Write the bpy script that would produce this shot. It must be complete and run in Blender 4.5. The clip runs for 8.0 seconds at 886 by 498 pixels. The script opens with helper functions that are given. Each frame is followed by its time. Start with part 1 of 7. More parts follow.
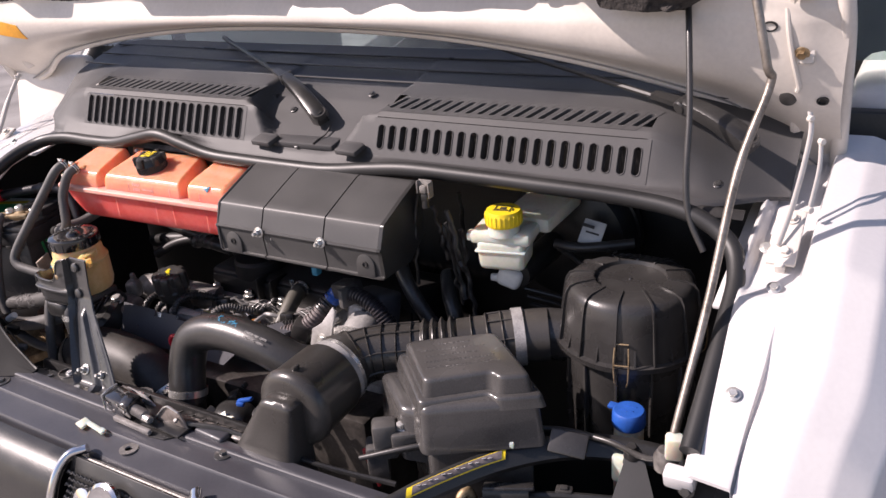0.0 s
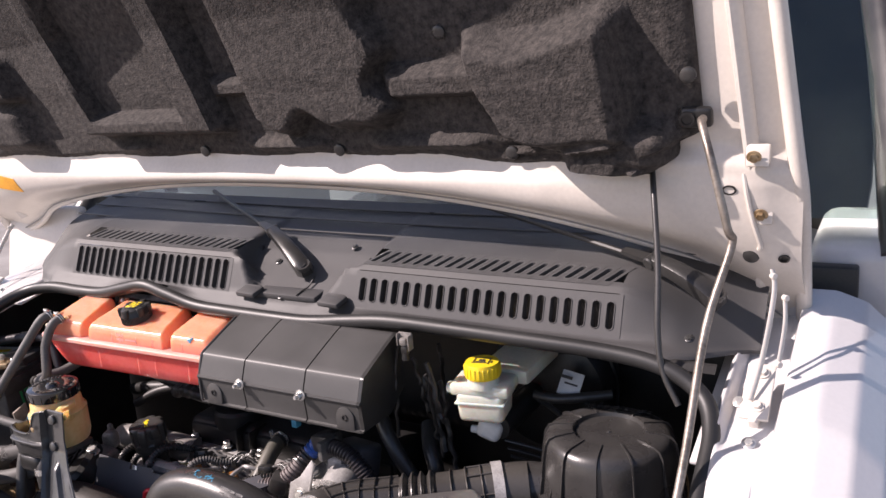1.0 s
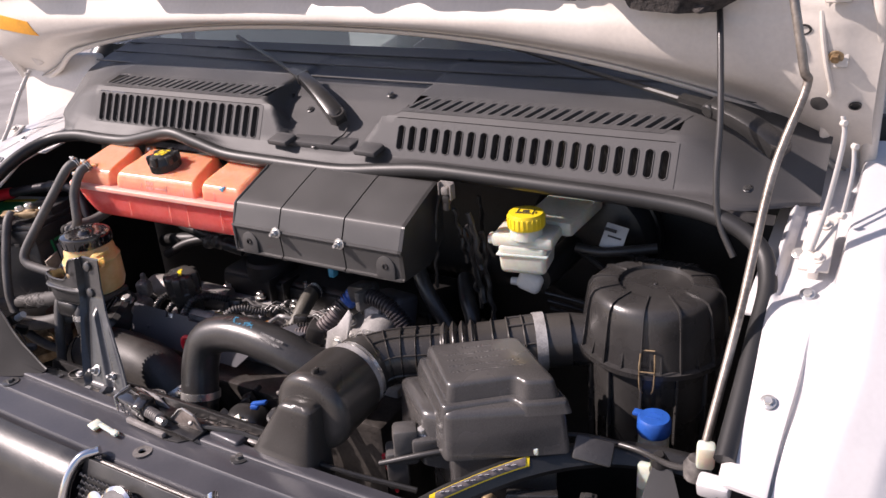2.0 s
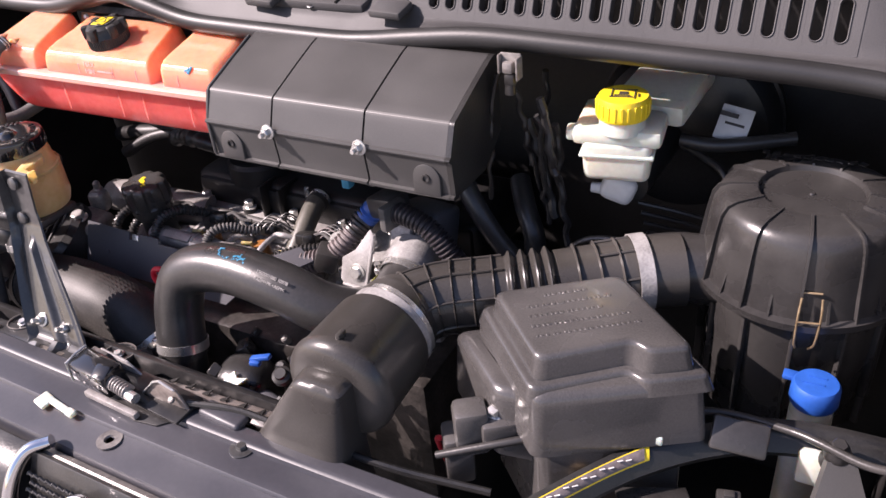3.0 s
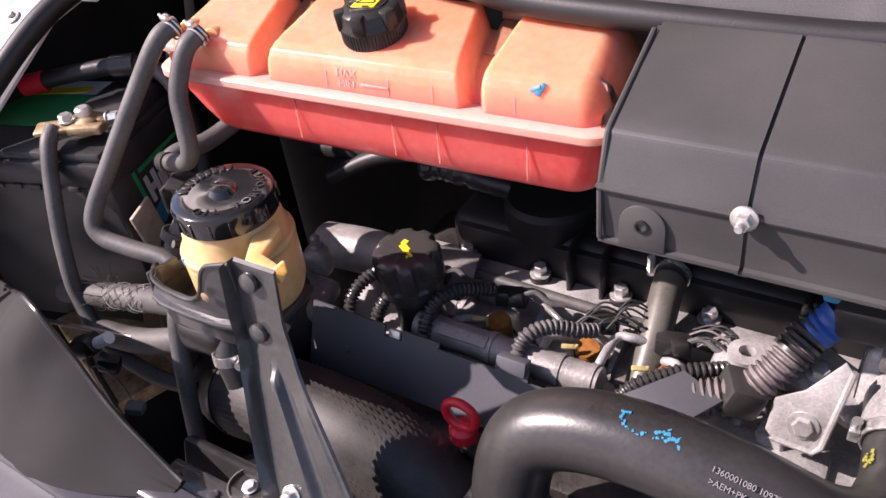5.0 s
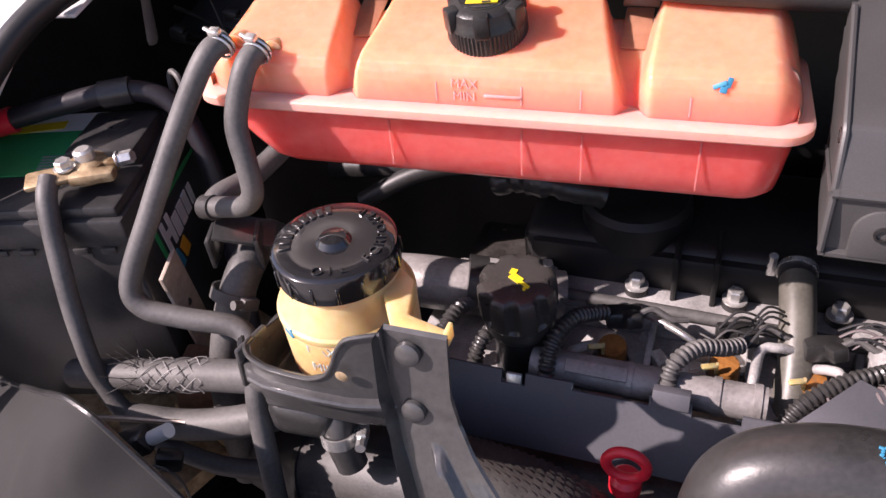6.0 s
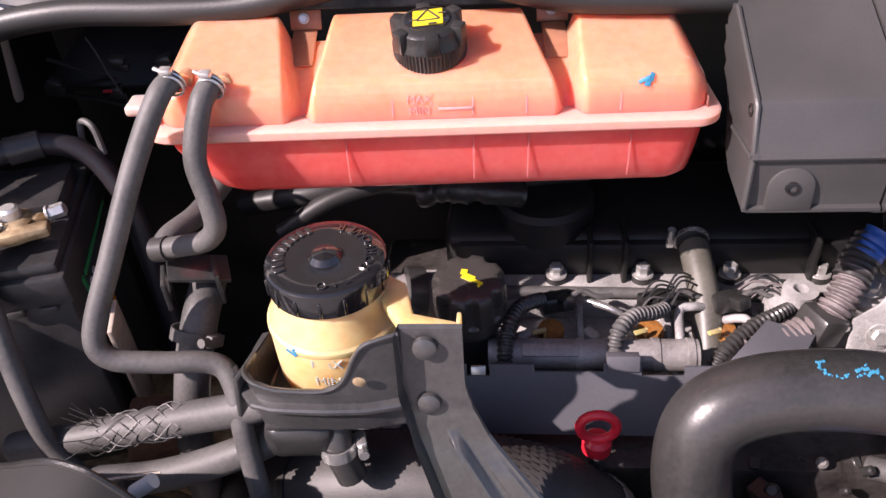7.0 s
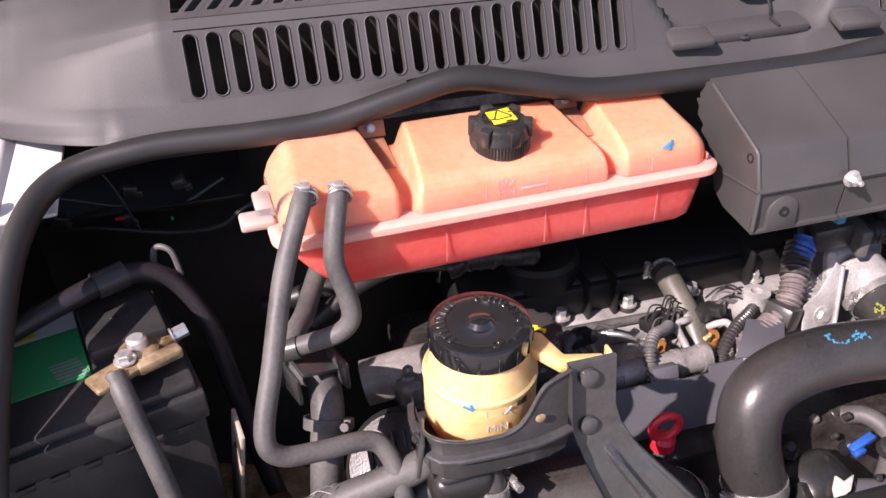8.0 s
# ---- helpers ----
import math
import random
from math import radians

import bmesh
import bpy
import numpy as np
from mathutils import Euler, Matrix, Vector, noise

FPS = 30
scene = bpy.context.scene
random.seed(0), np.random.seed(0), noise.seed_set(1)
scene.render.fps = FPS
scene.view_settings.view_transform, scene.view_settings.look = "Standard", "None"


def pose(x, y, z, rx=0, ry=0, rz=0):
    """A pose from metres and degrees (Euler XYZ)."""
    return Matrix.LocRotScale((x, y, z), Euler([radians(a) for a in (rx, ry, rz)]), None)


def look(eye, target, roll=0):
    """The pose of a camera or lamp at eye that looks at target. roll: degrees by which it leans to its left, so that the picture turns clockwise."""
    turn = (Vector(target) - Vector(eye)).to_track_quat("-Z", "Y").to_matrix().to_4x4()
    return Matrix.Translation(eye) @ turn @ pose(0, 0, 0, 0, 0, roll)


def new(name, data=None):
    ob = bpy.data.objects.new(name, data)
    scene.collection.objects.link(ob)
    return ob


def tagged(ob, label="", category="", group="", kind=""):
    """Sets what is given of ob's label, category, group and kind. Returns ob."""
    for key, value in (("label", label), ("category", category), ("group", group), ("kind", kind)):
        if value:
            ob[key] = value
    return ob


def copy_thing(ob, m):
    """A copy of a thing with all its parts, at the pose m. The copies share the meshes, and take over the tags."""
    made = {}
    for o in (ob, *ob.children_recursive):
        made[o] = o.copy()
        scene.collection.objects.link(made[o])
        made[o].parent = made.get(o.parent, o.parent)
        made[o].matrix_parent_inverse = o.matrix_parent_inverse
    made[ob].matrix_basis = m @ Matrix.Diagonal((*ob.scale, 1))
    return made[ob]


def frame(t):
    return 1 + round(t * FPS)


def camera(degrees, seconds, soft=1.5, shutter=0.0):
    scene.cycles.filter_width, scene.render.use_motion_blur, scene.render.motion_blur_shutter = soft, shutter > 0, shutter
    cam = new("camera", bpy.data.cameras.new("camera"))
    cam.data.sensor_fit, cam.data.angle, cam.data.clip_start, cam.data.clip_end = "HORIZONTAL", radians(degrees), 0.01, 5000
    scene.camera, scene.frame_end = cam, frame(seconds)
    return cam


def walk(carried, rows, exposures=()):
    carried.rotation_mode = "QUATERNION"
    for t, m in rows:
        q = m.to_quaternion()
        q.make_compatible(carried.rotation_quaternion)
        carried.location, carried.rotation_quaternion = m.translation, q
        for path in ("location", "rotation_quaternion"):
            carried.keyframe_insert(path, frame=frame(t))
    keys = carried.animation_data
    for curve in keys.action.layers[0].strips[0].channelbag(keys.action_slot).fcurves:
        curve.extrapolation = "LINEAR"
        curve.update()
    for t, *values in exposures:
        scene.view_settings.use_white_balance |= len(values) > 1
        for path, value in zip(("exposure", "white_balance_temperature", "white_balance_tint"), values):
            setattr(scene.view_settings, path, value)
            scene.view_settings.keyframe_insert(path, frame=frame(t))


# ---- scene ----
cam = camera(58.2, 8.0)
PATH = [
    (0, (0.069, 0.18, 1.65), (-0.909, 1.731, 0.85), -5.1),
    (0.5, (0.077, 0.182, 1.66), (-0.9, 1.818, 1.053), -4.6),
    (1, (0.089, 0.172, 1.68), (-0.892, 1.847, 1.201), -4.6),
    (1.5, (0.091, 0.162, 1.672), (-0.929, 1.802, 1.152), -4.3),
    (2, (0.029, 0.173, 1.642), (-0.942, 1.734, 0.854), -4.3),
    (2.2, (-0.016, 0.191, 1.632), (-0.933, 1.732, 0.746), -5.1),
    (3.3, (-0.29, 0.486, 1.532), (-1.173, 1.882, 0.405), -5.8),
    (3.5, (-0.342, 0.518, 1.521), (-1.238, 1.894, 0.379), -5.9),
    (4, (-0.51, 0.547, 1.505), (-1.323, 1.925, 0.304), -6.0),
    (4.5, (-0.657, 0.557, 1.506), (-1.444, 1.942, 0.297), -6.5),
    (5, (-0.735, 0.608, 1.487), (-1.676, 1.908, 0.293), -8.2),
    (5.2, (-0.764, 0.621, 1.482), (-1.744, 1.894, 0.29), -8.7),
    (6.3, (-1.008, 0.599, 1.475), (-1.524, 2.062, 0.213), -6.9),
    (6.5, (-1.012, 0.584, 1.482), (-1.483, 2.079, 0.24), -6.3),
    (7, (-1.069, 0.542, 1.491), (-1.267, 2.116, 0.273), -4.8),
    (7.5, (-1.221, 0.533, 1.511), (-0.881, 2.088, 0.301), -1.1),
    (8, (-1.35, 0.475, 1.561), (-0.957, 2.106, 0.473), -2.5),
]
walk(cam, [(t, look(eye, target, roll)) for t, eye, target, roll in PATH], [(0.0, 0.32, 6750, 25), (0.6, 0.36, 6750, 25), (1.2, 0.42, 6750, 25), (1.6, 0.40, 6750, 25), (2.0, 0.33, 6750, 25), (2.2, 0.34, 6750, 25), (3.3, 0.86, 6650, 30), (4.5, 0.84, 6650, 30), (5.0, 0.71, 6650, 31), (8.0, 0.70, 6650, 31)])

# ---- world, sun, exposure ----
SUN_WAY = Vector((0.662, 0.396, -0.640)).normalized()
world = bpy.data.worlds.new("sky")
scene.world = world
world.use_nodes = True
sky = world.node_tree.nodes.new("ShaderNodeTexSky")
sky.sky_type, sky.sun_disc = "NISHITA", False
sky.sun_elevation = math.asin(-SUN_WAY.z)
sky.sun_rotation = math.atan2(-SUN_WAY.x, -SUN_WAY.y)
backing = world.node_tree.nodes["Background"]
world.node_tree.links.new(sky.outputs[0], backing.inputs[0])
backing.inputs[1].default_value = 0.12
sun_data = bpy.data.lights.new("sun", "SUN")
sun_data.energy, sun_data.angle, sun_data.color = 6.0, radians(0.6), (1.0, 0.95, 0.88)
sun = new("sun", sun_data)
sun.matrix_world = Matrix.Translation((-4, -4, 6)) @ SUN_WAY.to_track_quat("-Z", "Y").to_matrix().to_4x4()

# ---- materials ----


def material(name, colour, rough=0.5, metal=0.0, vary=0.25, grain=160.0, bump=0.15, stain=7.0, coat=0.0, glow_through=0.0, tint=None, spread=0.5):
    """A procedural surface: colour broken up at two scales, grain in the relief and in the gloss."""
    m = bpy.data.materials.new(name)
    m.use_nodes = True
    nt = m.node_tree
    p = nt.nodes["Principled BSDF"]
    co = nt.nodes.new("ShaderNodeTexCoord")
    big, fine = nt.nodes.new("ShaderNodeTexNoise"), nt.nodes.new("ShaderNodeTexNoise")
    big.inputs["Scale"].default_value, big.inputs["Detail"].default_value = stain, 6
    fine.inputs["Scale"].default_value, fine.inputs["Detail"].default_value = grain, 4
    for n in (big, fine):
        nt.links.new(co.outputs["Object"], n.inputs["Vector"])
    add = nt.nodes.new("ShaderNodeMath")
    add.operation = "MULTIPLY_ADD"
    nt.links.new(fine.outputs[0], add.inputs[0])
    add.inputs[1].default_value = 0.45
    nt.links.new(big.outputs[0], add.inputs[2])
    ramp = nt.nodes.new("ShaderNodeValToRGB")
    c = Vector(colour)
    other = Vector(tint) if tint else c * (1 + vary)
    ramp.color_ramp.elements[0].position, ramp.color_ramp.elements[1].position = 0.72 - spread / 2, 0.72 + spread / 2
    ramp.color_ramp.elements[0].color = (*(c * (1 - vary)), 1)
    ramp.color_ramp.elements[1].color = (*[min(v, 0.92) for v in other], 1)
    nt.links.new(add.outputs[0], ramp.inputs[0])
    nt.links.new(ramp.outputs[0], p.inputs["Base Color"])
    gloss = nt.nodes.new("ShaderNodeMapRange")
    gloss.inputs["To Min"].default_value, gloss.inputs["To Max"].default_value = max(rough - 0.12, 0.02), min(rough + 0.14, 1)
    nt.links.new(big.outputs[0], gloss.inputs["Value"])
    nt.links.new(gloss.outputs[0], p.inputs["Roughness"])
    p.inputs["Metallic"].default_value = metal
    p.inputs["Coat Weight"].default_value = coat
    p.inputs["Coat Roughness"].default_value = 0.06
    if glow_through:
        p.inputs["Subsurface Weight"].default_value = glow_through
        p.inputs["Subsurface Radius"].default_value = (0.05, 0.022, 0.012)
        p.inputs["Subsurface Scale"].default_value = 1.0
    if bump:
        b = nt.nodes.new("ShaderNodeBump")
        b.inputs["Strength"].default_value, b.inputs["Distance"].default_value = bump, 0.002
        nt.links.new(fine.outputs[0], b.inputs["Height"])
        nt.links.new(b.outputs[0], p.inputs["Normal"])
    return m


def glass(name, colour, rough=0.02):
    m = bpy.data.materials.new(name)
    m.use_nodes = True
    p = m.node_tree.nodes["Principled BSDF"]
    p.inputs["Base Color"].default_value = (*colour, 1)
    p.inputs["Transmission Weight"].default_value, p.inputs["Roughness"].default_value, p.inputs["IOR"].default_value = 1.0, rough, 1.45
    return m


WHITE = material("white_van_paint", (0.58, 0.565, 0.56), 0.3, vary=0.06, bump=0.02, coat=0.6, stain=3)
INNER_WHITE = material("inner_white_paint", (0.62, 0.572, 0.515), 0.38, vary=0.10, bump=0.03, coat=0.25, stain=9)
BLACK = material("black_plastic", (0.014, 0.014, 0.015), 0.32, vary=0.3, grain=420, bump=0.12, stain=14, tint=(0.034, 0.033, 0.031))
GLOSS = material("glossy_black_plastic", (0.012, 0.012, 0.013), 0.13, vary=0.15, grain=300, bump=0.01, stain=10, coat=0.8)
COWL = material("grey_grained_plastic", (0.040, 0.0395, 0.040), 0.58, vary=0.12, grain=900, bump=0.12, stain=6, tint=(0.066, 0.064, 0.064))
SHIELD = material("grey_moulded_plastic", (0.043, 0.042, 0.041), 0.44, vary=0.10, grain=900, bump=0.06, stain=8, tint=(0.068, 0.066, 0.064))
FILTER = material("dusty_black_plastic", (0.028, 0.0265, 0.026), 0.27, vary=0.15, grain=300, bump=0.05, stain=20, tint=(0.045, 0.043, 0.041))
SATIN = material("satin_black_plastic", (0.046, 0.044, 0.043), 0.26, vary=0.15, grain=500, bump=0.03, stain=9, coat=0.35, tint=(0.095, 0.090, 0.086))
DUSTY = material("dusty_grey_plastic", (0.036, 0.033, 0.030), 0.30, vary=0.10, grain=500, bump=0.03, stain=7, tint=(0.066, 0.061, 0.055))
RUBBER = material("black_rubber", (0.025, 0.025, 0.024), 0.31, vary=0.15, grain=260, bump=0.07, stain=9, tint=(0.050, 0.047, 0.045))
HOSE = material("grey_rubber_hose", (0.060, 0.058, 0.056), 0.56, vary=0.2, grain=300, bump=0.12, stain=25, tint=(0.115, 0.110, 0.105))
OLIVE_HOSE = material("olive_grey_hose", (0.070, 0.066, 0.054), 0.42, vary=0.15, grain=300, bump=0.06, stain=20, tint=(0.120, 0.113, 0.094))
SEAL = material("seal_rubber", (0.018, 0.018, 0.018), 0.46, vary=0.2, grain=500, bump=0.08, stain=10)
DARK = material("dark_painted_metal", (0.020, 0.020, 0.021), 0.32, metal=0.2, vary=0.3, grain=200, bump=0.06, stain=12, tint=(0.04, 0.038, 0.036))
PANEL = material("dark_lacquered_panel", (0.040, 0.041, 0.050), 0.42, vary=0.2, grain=180, bump=0.04, stain=9, coat=0.15, tint=(0.05, 0.05, 0.058))
STRUT = material("black_lacquered_steel", (0.038, 0.038, 0.038), 0.30, metal=0.2, vary=0.2, grain=240, bump=0.04, stain=16, coat=0.5, tint=(0.074, 0.073, 0.071))
ZINC = material("zinc_plated_steel", (0.62, 0.61, 0.58), 0.30, metal=0.7, vary=0.25, grain=300, bump=0.08, stain=60)
ALU = material("cast_aluminium", (0.35, 0.338, 0.328), 0.44, metal=0.22, vary=0.38, grain=380, bump=0.3, stain=34, tint=(0.50, 0.485, 0.468))
DULL = material("oily_engine_metal", (0.13, 0.12, 0.115), 0.42, metal=0.25, vary=0.5, grain=180, bump=0.35, stain=28, tint=(0.28, 0.26, 0.24))
CASTING = material("grey_rail_casting", (0.20, 0.185, 0.175), 0.45, metal=0.2, vary=0.25, grain=300, bump=0.2, stain=40, tint=(0.32, 0.30, 0.285))
RAIL = material("greasy_rail_metal", (0.20, 0.165, 0.14), 0.40, metal=0.3, vary=0.4, grain=200, bump=0.15, stain=30, tint=(0.36, 0.31, 0.28))
# Bluish tint stands partly for sky-lit shade on the guard plate.
PLATE = material("slate_plate", (0.075, 0.077, 0.086), 0.52, vary=0.10, grain=400, bump=0.04, stain=9, tint=(0.10, 0.10, 0.112))
STEEL = material("bright_steel", (0.66, 0.65, 0.62), 0.26, metal=0.8, vary=0.2, grain=200, bump=0.05, stain=30)
ROD = material("worn_rod_steel", (0.20, 0.165, 0.135), 0.42, metal=0.7, vary=0.4, grain=220, bump=0.2, stain=24, tint=(0.36, 0.32, 0.28))
RUST = material("rusty_brass", (0.36, 0.22, 0.10), 0.5, metal=0.6, vary=0.5, grain=200, bump=0.3, stain=60, tint=(0.55, 0.42, 0.26))
COPPER = material("amber_fuel_part", (0.19, 0.07, 0.018), 0.40, vary=0.4, grain=200, bump=0.08, stain=50, tint=(0.38, 0.16, 0.04))
PEACH = material("peach_tank_plastic", (0.70, 0.268, 0.148), 0.20, vary=0.07, grain=120, bump=0.004, stain=9, glow_through=0.9, tint=(0.76, 0.365, 0.235))
CORAL = material("coolant_filled_plastic", (0.84, 0.098, 0.088), 0.20, vary=0.07, grain=120, bump=0.008, stain=8, glow_through=0.8, tint=(0.90, 0.185, 0.16))


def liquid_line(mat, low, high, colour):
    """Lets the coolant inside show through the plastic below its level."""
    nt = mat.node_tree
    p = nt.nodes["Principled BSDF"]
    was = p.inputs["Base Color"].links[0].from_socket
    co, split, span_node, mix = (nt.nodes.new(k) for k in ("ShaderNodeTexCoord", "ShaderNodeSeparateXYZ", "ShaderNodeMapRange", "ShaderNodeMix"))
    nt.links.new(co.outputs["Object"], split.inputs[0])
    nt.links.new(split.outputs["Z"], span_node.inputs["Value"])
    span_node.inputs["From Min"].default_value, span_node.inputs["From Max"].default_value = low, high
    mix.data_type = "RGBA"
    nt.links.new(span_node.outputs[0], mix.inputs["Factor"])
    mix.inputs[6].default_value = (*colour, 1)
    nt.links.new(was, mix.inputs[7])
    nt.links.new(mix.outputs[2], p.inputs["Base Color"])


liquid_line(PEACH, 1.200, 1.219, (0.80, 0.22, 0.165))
STRAP = material("brownish_strap_plastic", (0.42, 0.15, 0.085), 0.3, vary=0.15, grain=150, bump=0.02, stain=12, glow_through=0.4, tint=(0.52, 0.22, 0.13))
SEAM = material("pale_pink_weld", (0.80, 0.36, 0.30), 0.3, vary=0.08, grain=150, bump=0.03, stain=12, glow_through=0.5)
AMBER = material("amber_bottle_plastic", (0.70, 0.42, 0.145), 0.28, vary=0.12, grain=120, bump=0.02, stain=14, glow_through=0.5, tint=(0.80, 0.58, 0.29))
MILK = material("milky_plastic", (0.58, 0.56, 0.46), 0.30, vary=0.08, grain=160, bump=0.03, stain=14, glow_through=0.5, tint=(0.70, 0.68, 0.58))
TAB = material("greyish_tab_plastic", (0.40, 0.335, 0.31), 0.3, vary=0.1, grain=160, bump=0.03, stain=14, glow_through=0.5, tint=(0.48, 0.40, 0.37))
YELLOW = material("yellow_plastic", (0.82, 0.60, 0.02), 0.35, vary=0.08, grain=200, bump=0.05)
RED = material("red_plastic", (0.60, 0.02, 0.035), 0.35, vary=0.15, grain=200, bump=0.05)
BLUE = material("blue_plastic", (0.015, 0.085, 0.36), 0.4, vary=0.2, grain=200, bump=0.08, stain=40)
OLIVE = material("olive_marker_paint", (0.20, 0.20, 0.03), 0.6, vary=0.3, bump=0)
SCUFFED = material("scuffed_black_plastic", (0.005, 0.0048, 0.0046), 0.85, vary=0.25, grain=700, bump=0.05, stain=11, tint=(0.016, 0.015, 0.014), spread=0.7)
# Lighter than the other blacks, standing for haze and light on the case.
BATTERY = material("lightened_battery_case", (0.030, 0.030, 0.031), 0.36, vary=0.3, grain=300, bump=0.08, stain=20, tint=(0.055, 0.053, 0.052))
# Darker than the other black plastics, standing for the coolant tank's shade.
VALVE = material("shaded_valve_cover_plastic", (0.007, 0.007, 0.007), 0.52, vary=0.3, grain=300, bump=0.05, stain=14, tint=(0.012, 0.011, 0.011))
CYAN = material("cyan_marker_paint", (0.025, 0.22, 0.36), 0.5, vary=0.2, bump=0)
GREEN = material("green_label", (0.022, 0.34, 0.115), 0.35, vary=0.12, bump=0.02)
PAPER = material("white_label", (0.70, 0.70, 0.68), 0.5, vary=0.1, bump=0.02, stain=30)
ORANGE = material("orange_sticker", (0.80, 0.36, 0.03), 0.45, vary=0.15, bump=0.02, stain=20)
INK = material("dark_print", (0.05, 0.045, 0.04), 0.5, bump=0)
GREY_PRINT = material("pale_print", (0.26, 0.25, 0.24), 0.5, bump=0)
FELT = material("bonnet_felt", (0.010, 0.0085, 0.0078), 0.95, vary=0.5, grain=260, bump=1.0, stain=90, tint=(0.066, 0.057, 0.052))
FABRIC = material("knit_duct_cover", (0.030, 0.028, 0.026), 0.52, vary=0.25, grain=500, bump=0.06, stain=30, tint=(0.066, 0.061, 0.056))
VIOLET = material("violet_black_conduit", (0.020, 0.017, 0.020), 0.42, vary=0.3, grain=300, bump=0.12)
TAPE = material("pink_grey_tape", (0.15, 0.125, 0.122), 0.6, vary=0.4, grain=220, bump=0.3, stain=60)
LENS = material("grey_lamp_lens", (0.12, 0.12, 0.125), 0.16, vary=0.12, grain=200, bump=0.01, stain=9, coat=0.6, tint=(0.18, 0.18, 0.185))
# Block colour darkened in place of shade, where sun passes the hose loop.
BLOCK = material("darkened_block_iron", (0.022, 0.020, 0.019), 0.40, metal=0.2, vary=0.5, grain=180, bump=0.35, stain=28, tint=(0.070, 0.062, 0.056))
RUSTY = material("dark_rust", (0.075, 0.032, 0.018), 0.7, vary=0.5, grain=200, bump=0.3, stain=40, tint=(0.16, 0.075, 0.045))
TAN = material("tan_painted_strip", (0.36, 0.27, 0.20), 0.5, vary=0.3, grain=200, bump=0.1, stain=40, tint=(0.48, 0.40, 0.33))
CHROME = material("chrome_trim", (0.72, 0.72, 0.73), 0.08, metal=1.0, vary=0.05, bump=0)
# Ground colour is chosen pale so that it bounces fill light upwards.
GROUND_BOUNCE = material("pale_bounce_ground", (0.22, 0.20, 0.185), 0.85, vary=0.3, grain=90, bump=0.6, stain=1.5, tint=(0.33, 0.31, 0.29))
# Near-black for black parts; also stands for shade on walls and in openings.
DEEP = material("near_black_and_shade", (0.014, 0.0135, 0.013), 0.45, vary=0.4, grain=200, bump=0.06, stain=12, tint=(0.030, 0.028, 0.027))
SCREEN = glass("tinted_screen", (0.55, 0.68, 0.66))

# ---- mesh tools ----


def finish(bm, angle=38):
    bmesh.ops.remove_doubles(bm, verts=bm.verts, dist=1e-5)
    bmesh.ops.recalc_face_normals(bm, faces=bm.faces)
    limit = radians(angle)
    for f in bm.faces:
        f.smooth = True
    for e in bm.edges:
        e.smooth = len(e.link_faces) == 2 and e.calc_face_angle(0) < limit
    return bm


def part(name, bm, mat, parent=None, label="", angle=38):
    finish(bm, angle)
    mesh = bpy.data.meshes.new(name)
    bm.to_mesh(mesh)
    bm.free()
    mesh.materials.append(mat)
    ob = new(name, mesh)
    if parent:
        ob.parent = parent
        top = parent
        while top.parent:
            top = top.parent
        if parent is top:
            ob.matrix_parent_inverse = Matrix.Translation(-Vector(top["base"])) if "base" in top else Matrix()
    return tagged(ob, label)


def thing(name, base, label, category, group="", kind=""):
    ob = new(name)
    ob.location = base
    ob["base"] = base
    ob.empty_display_size = 0.02
    return tagged(ob, label, category, group, kind)


def solid(name, bm, mat, label, category, group="", kind="", angle=38):
    return tagged(part(name, bm, mat, None, "", angle), label, category, group, kind)


def merge(*bms):
    out = bms[0]
    for b in bms[1:]:
        tmp = bpy.data.meshes.new("tmp")
        b.to_mesh(tmp)
        b.free()
        out.from_mesh(tmp)
        bpy.data.meshes.remove(tmp)
    return out


def moved(bm, m):
    bm.transform(m)
    return bm


def rbox(c, size, bevel=0.004, rot=(0, 0, 0), seg=2, taper=1.0):
    """A rounded box; taper narrows its top."""
    bm = bmesh.new()
    bmesh.ops.create_cube(bm, size=1)
    for v in bm.verts:
        k = taper if v.co.z > 0 else 1
        v.co = Vector((v.co.x * size[0] * k, v.co.y * size[1] * k, v.co.z * size[2]))
    if bevel:
        bmesh.ops.bevel(bm, geom=bm.edges[:], offset=bevel, segments=seg, affect="EDGES", profile=0.5)
    return moved(bm, pose(*c, *rot))


def lathe(profile, seg=32, m=None, cap=True):
    """Turns (radius, height) pairs round z."""
    bm = bmesh.new()
    rings = []
    for r, z in profile:
        rings.append([bm.verts.new((r * math.cos(a), r * math.sin(a), z)) for a in (2 * math.pi * i / seg for i in range(seg))])
    for a, b in zip(rings, rings[1:]):
        for i in range(seg):
            bm.faces.new((a[i], a[(i + 1) % seg], b[(i + 1) % seg], b[i]))
    if cap:
        bm.faces.new(rings[0][::-1])
        bm.faces.new(rings[-1])
    if m:
        bm.transform(m)
    return bm


def spline(pts, n=8):
    pts = [Vector(p) for p in pts]
    ext = [pts[0] * 2 - pts[1], *pts, pts[-1] * 2 - pts[-2]]
    out = []
    for a, b, c, d in zip(ext, ext[1:], ext[2:], ext[3:]):
        for i in range(n):
            t = i / n
            out.append(0.5 * (2 * b + (c - a) * t + (2 * a - 5 * b + 4 * c - d) * t * t + (3 * b - a - 3 * c + d) * t ** 3))
    return [*out, pts[-1]]


def resample(line, step):
    out, rest = [line[0]], 0.0
    for a, b in zip(line, line[1:]):
        d = (b - a).length
        s = step - rest
        while s <= d:
            out.append(a.lerp(b, s / d))
            s += step
        rest = (rest + d) % step
    return out


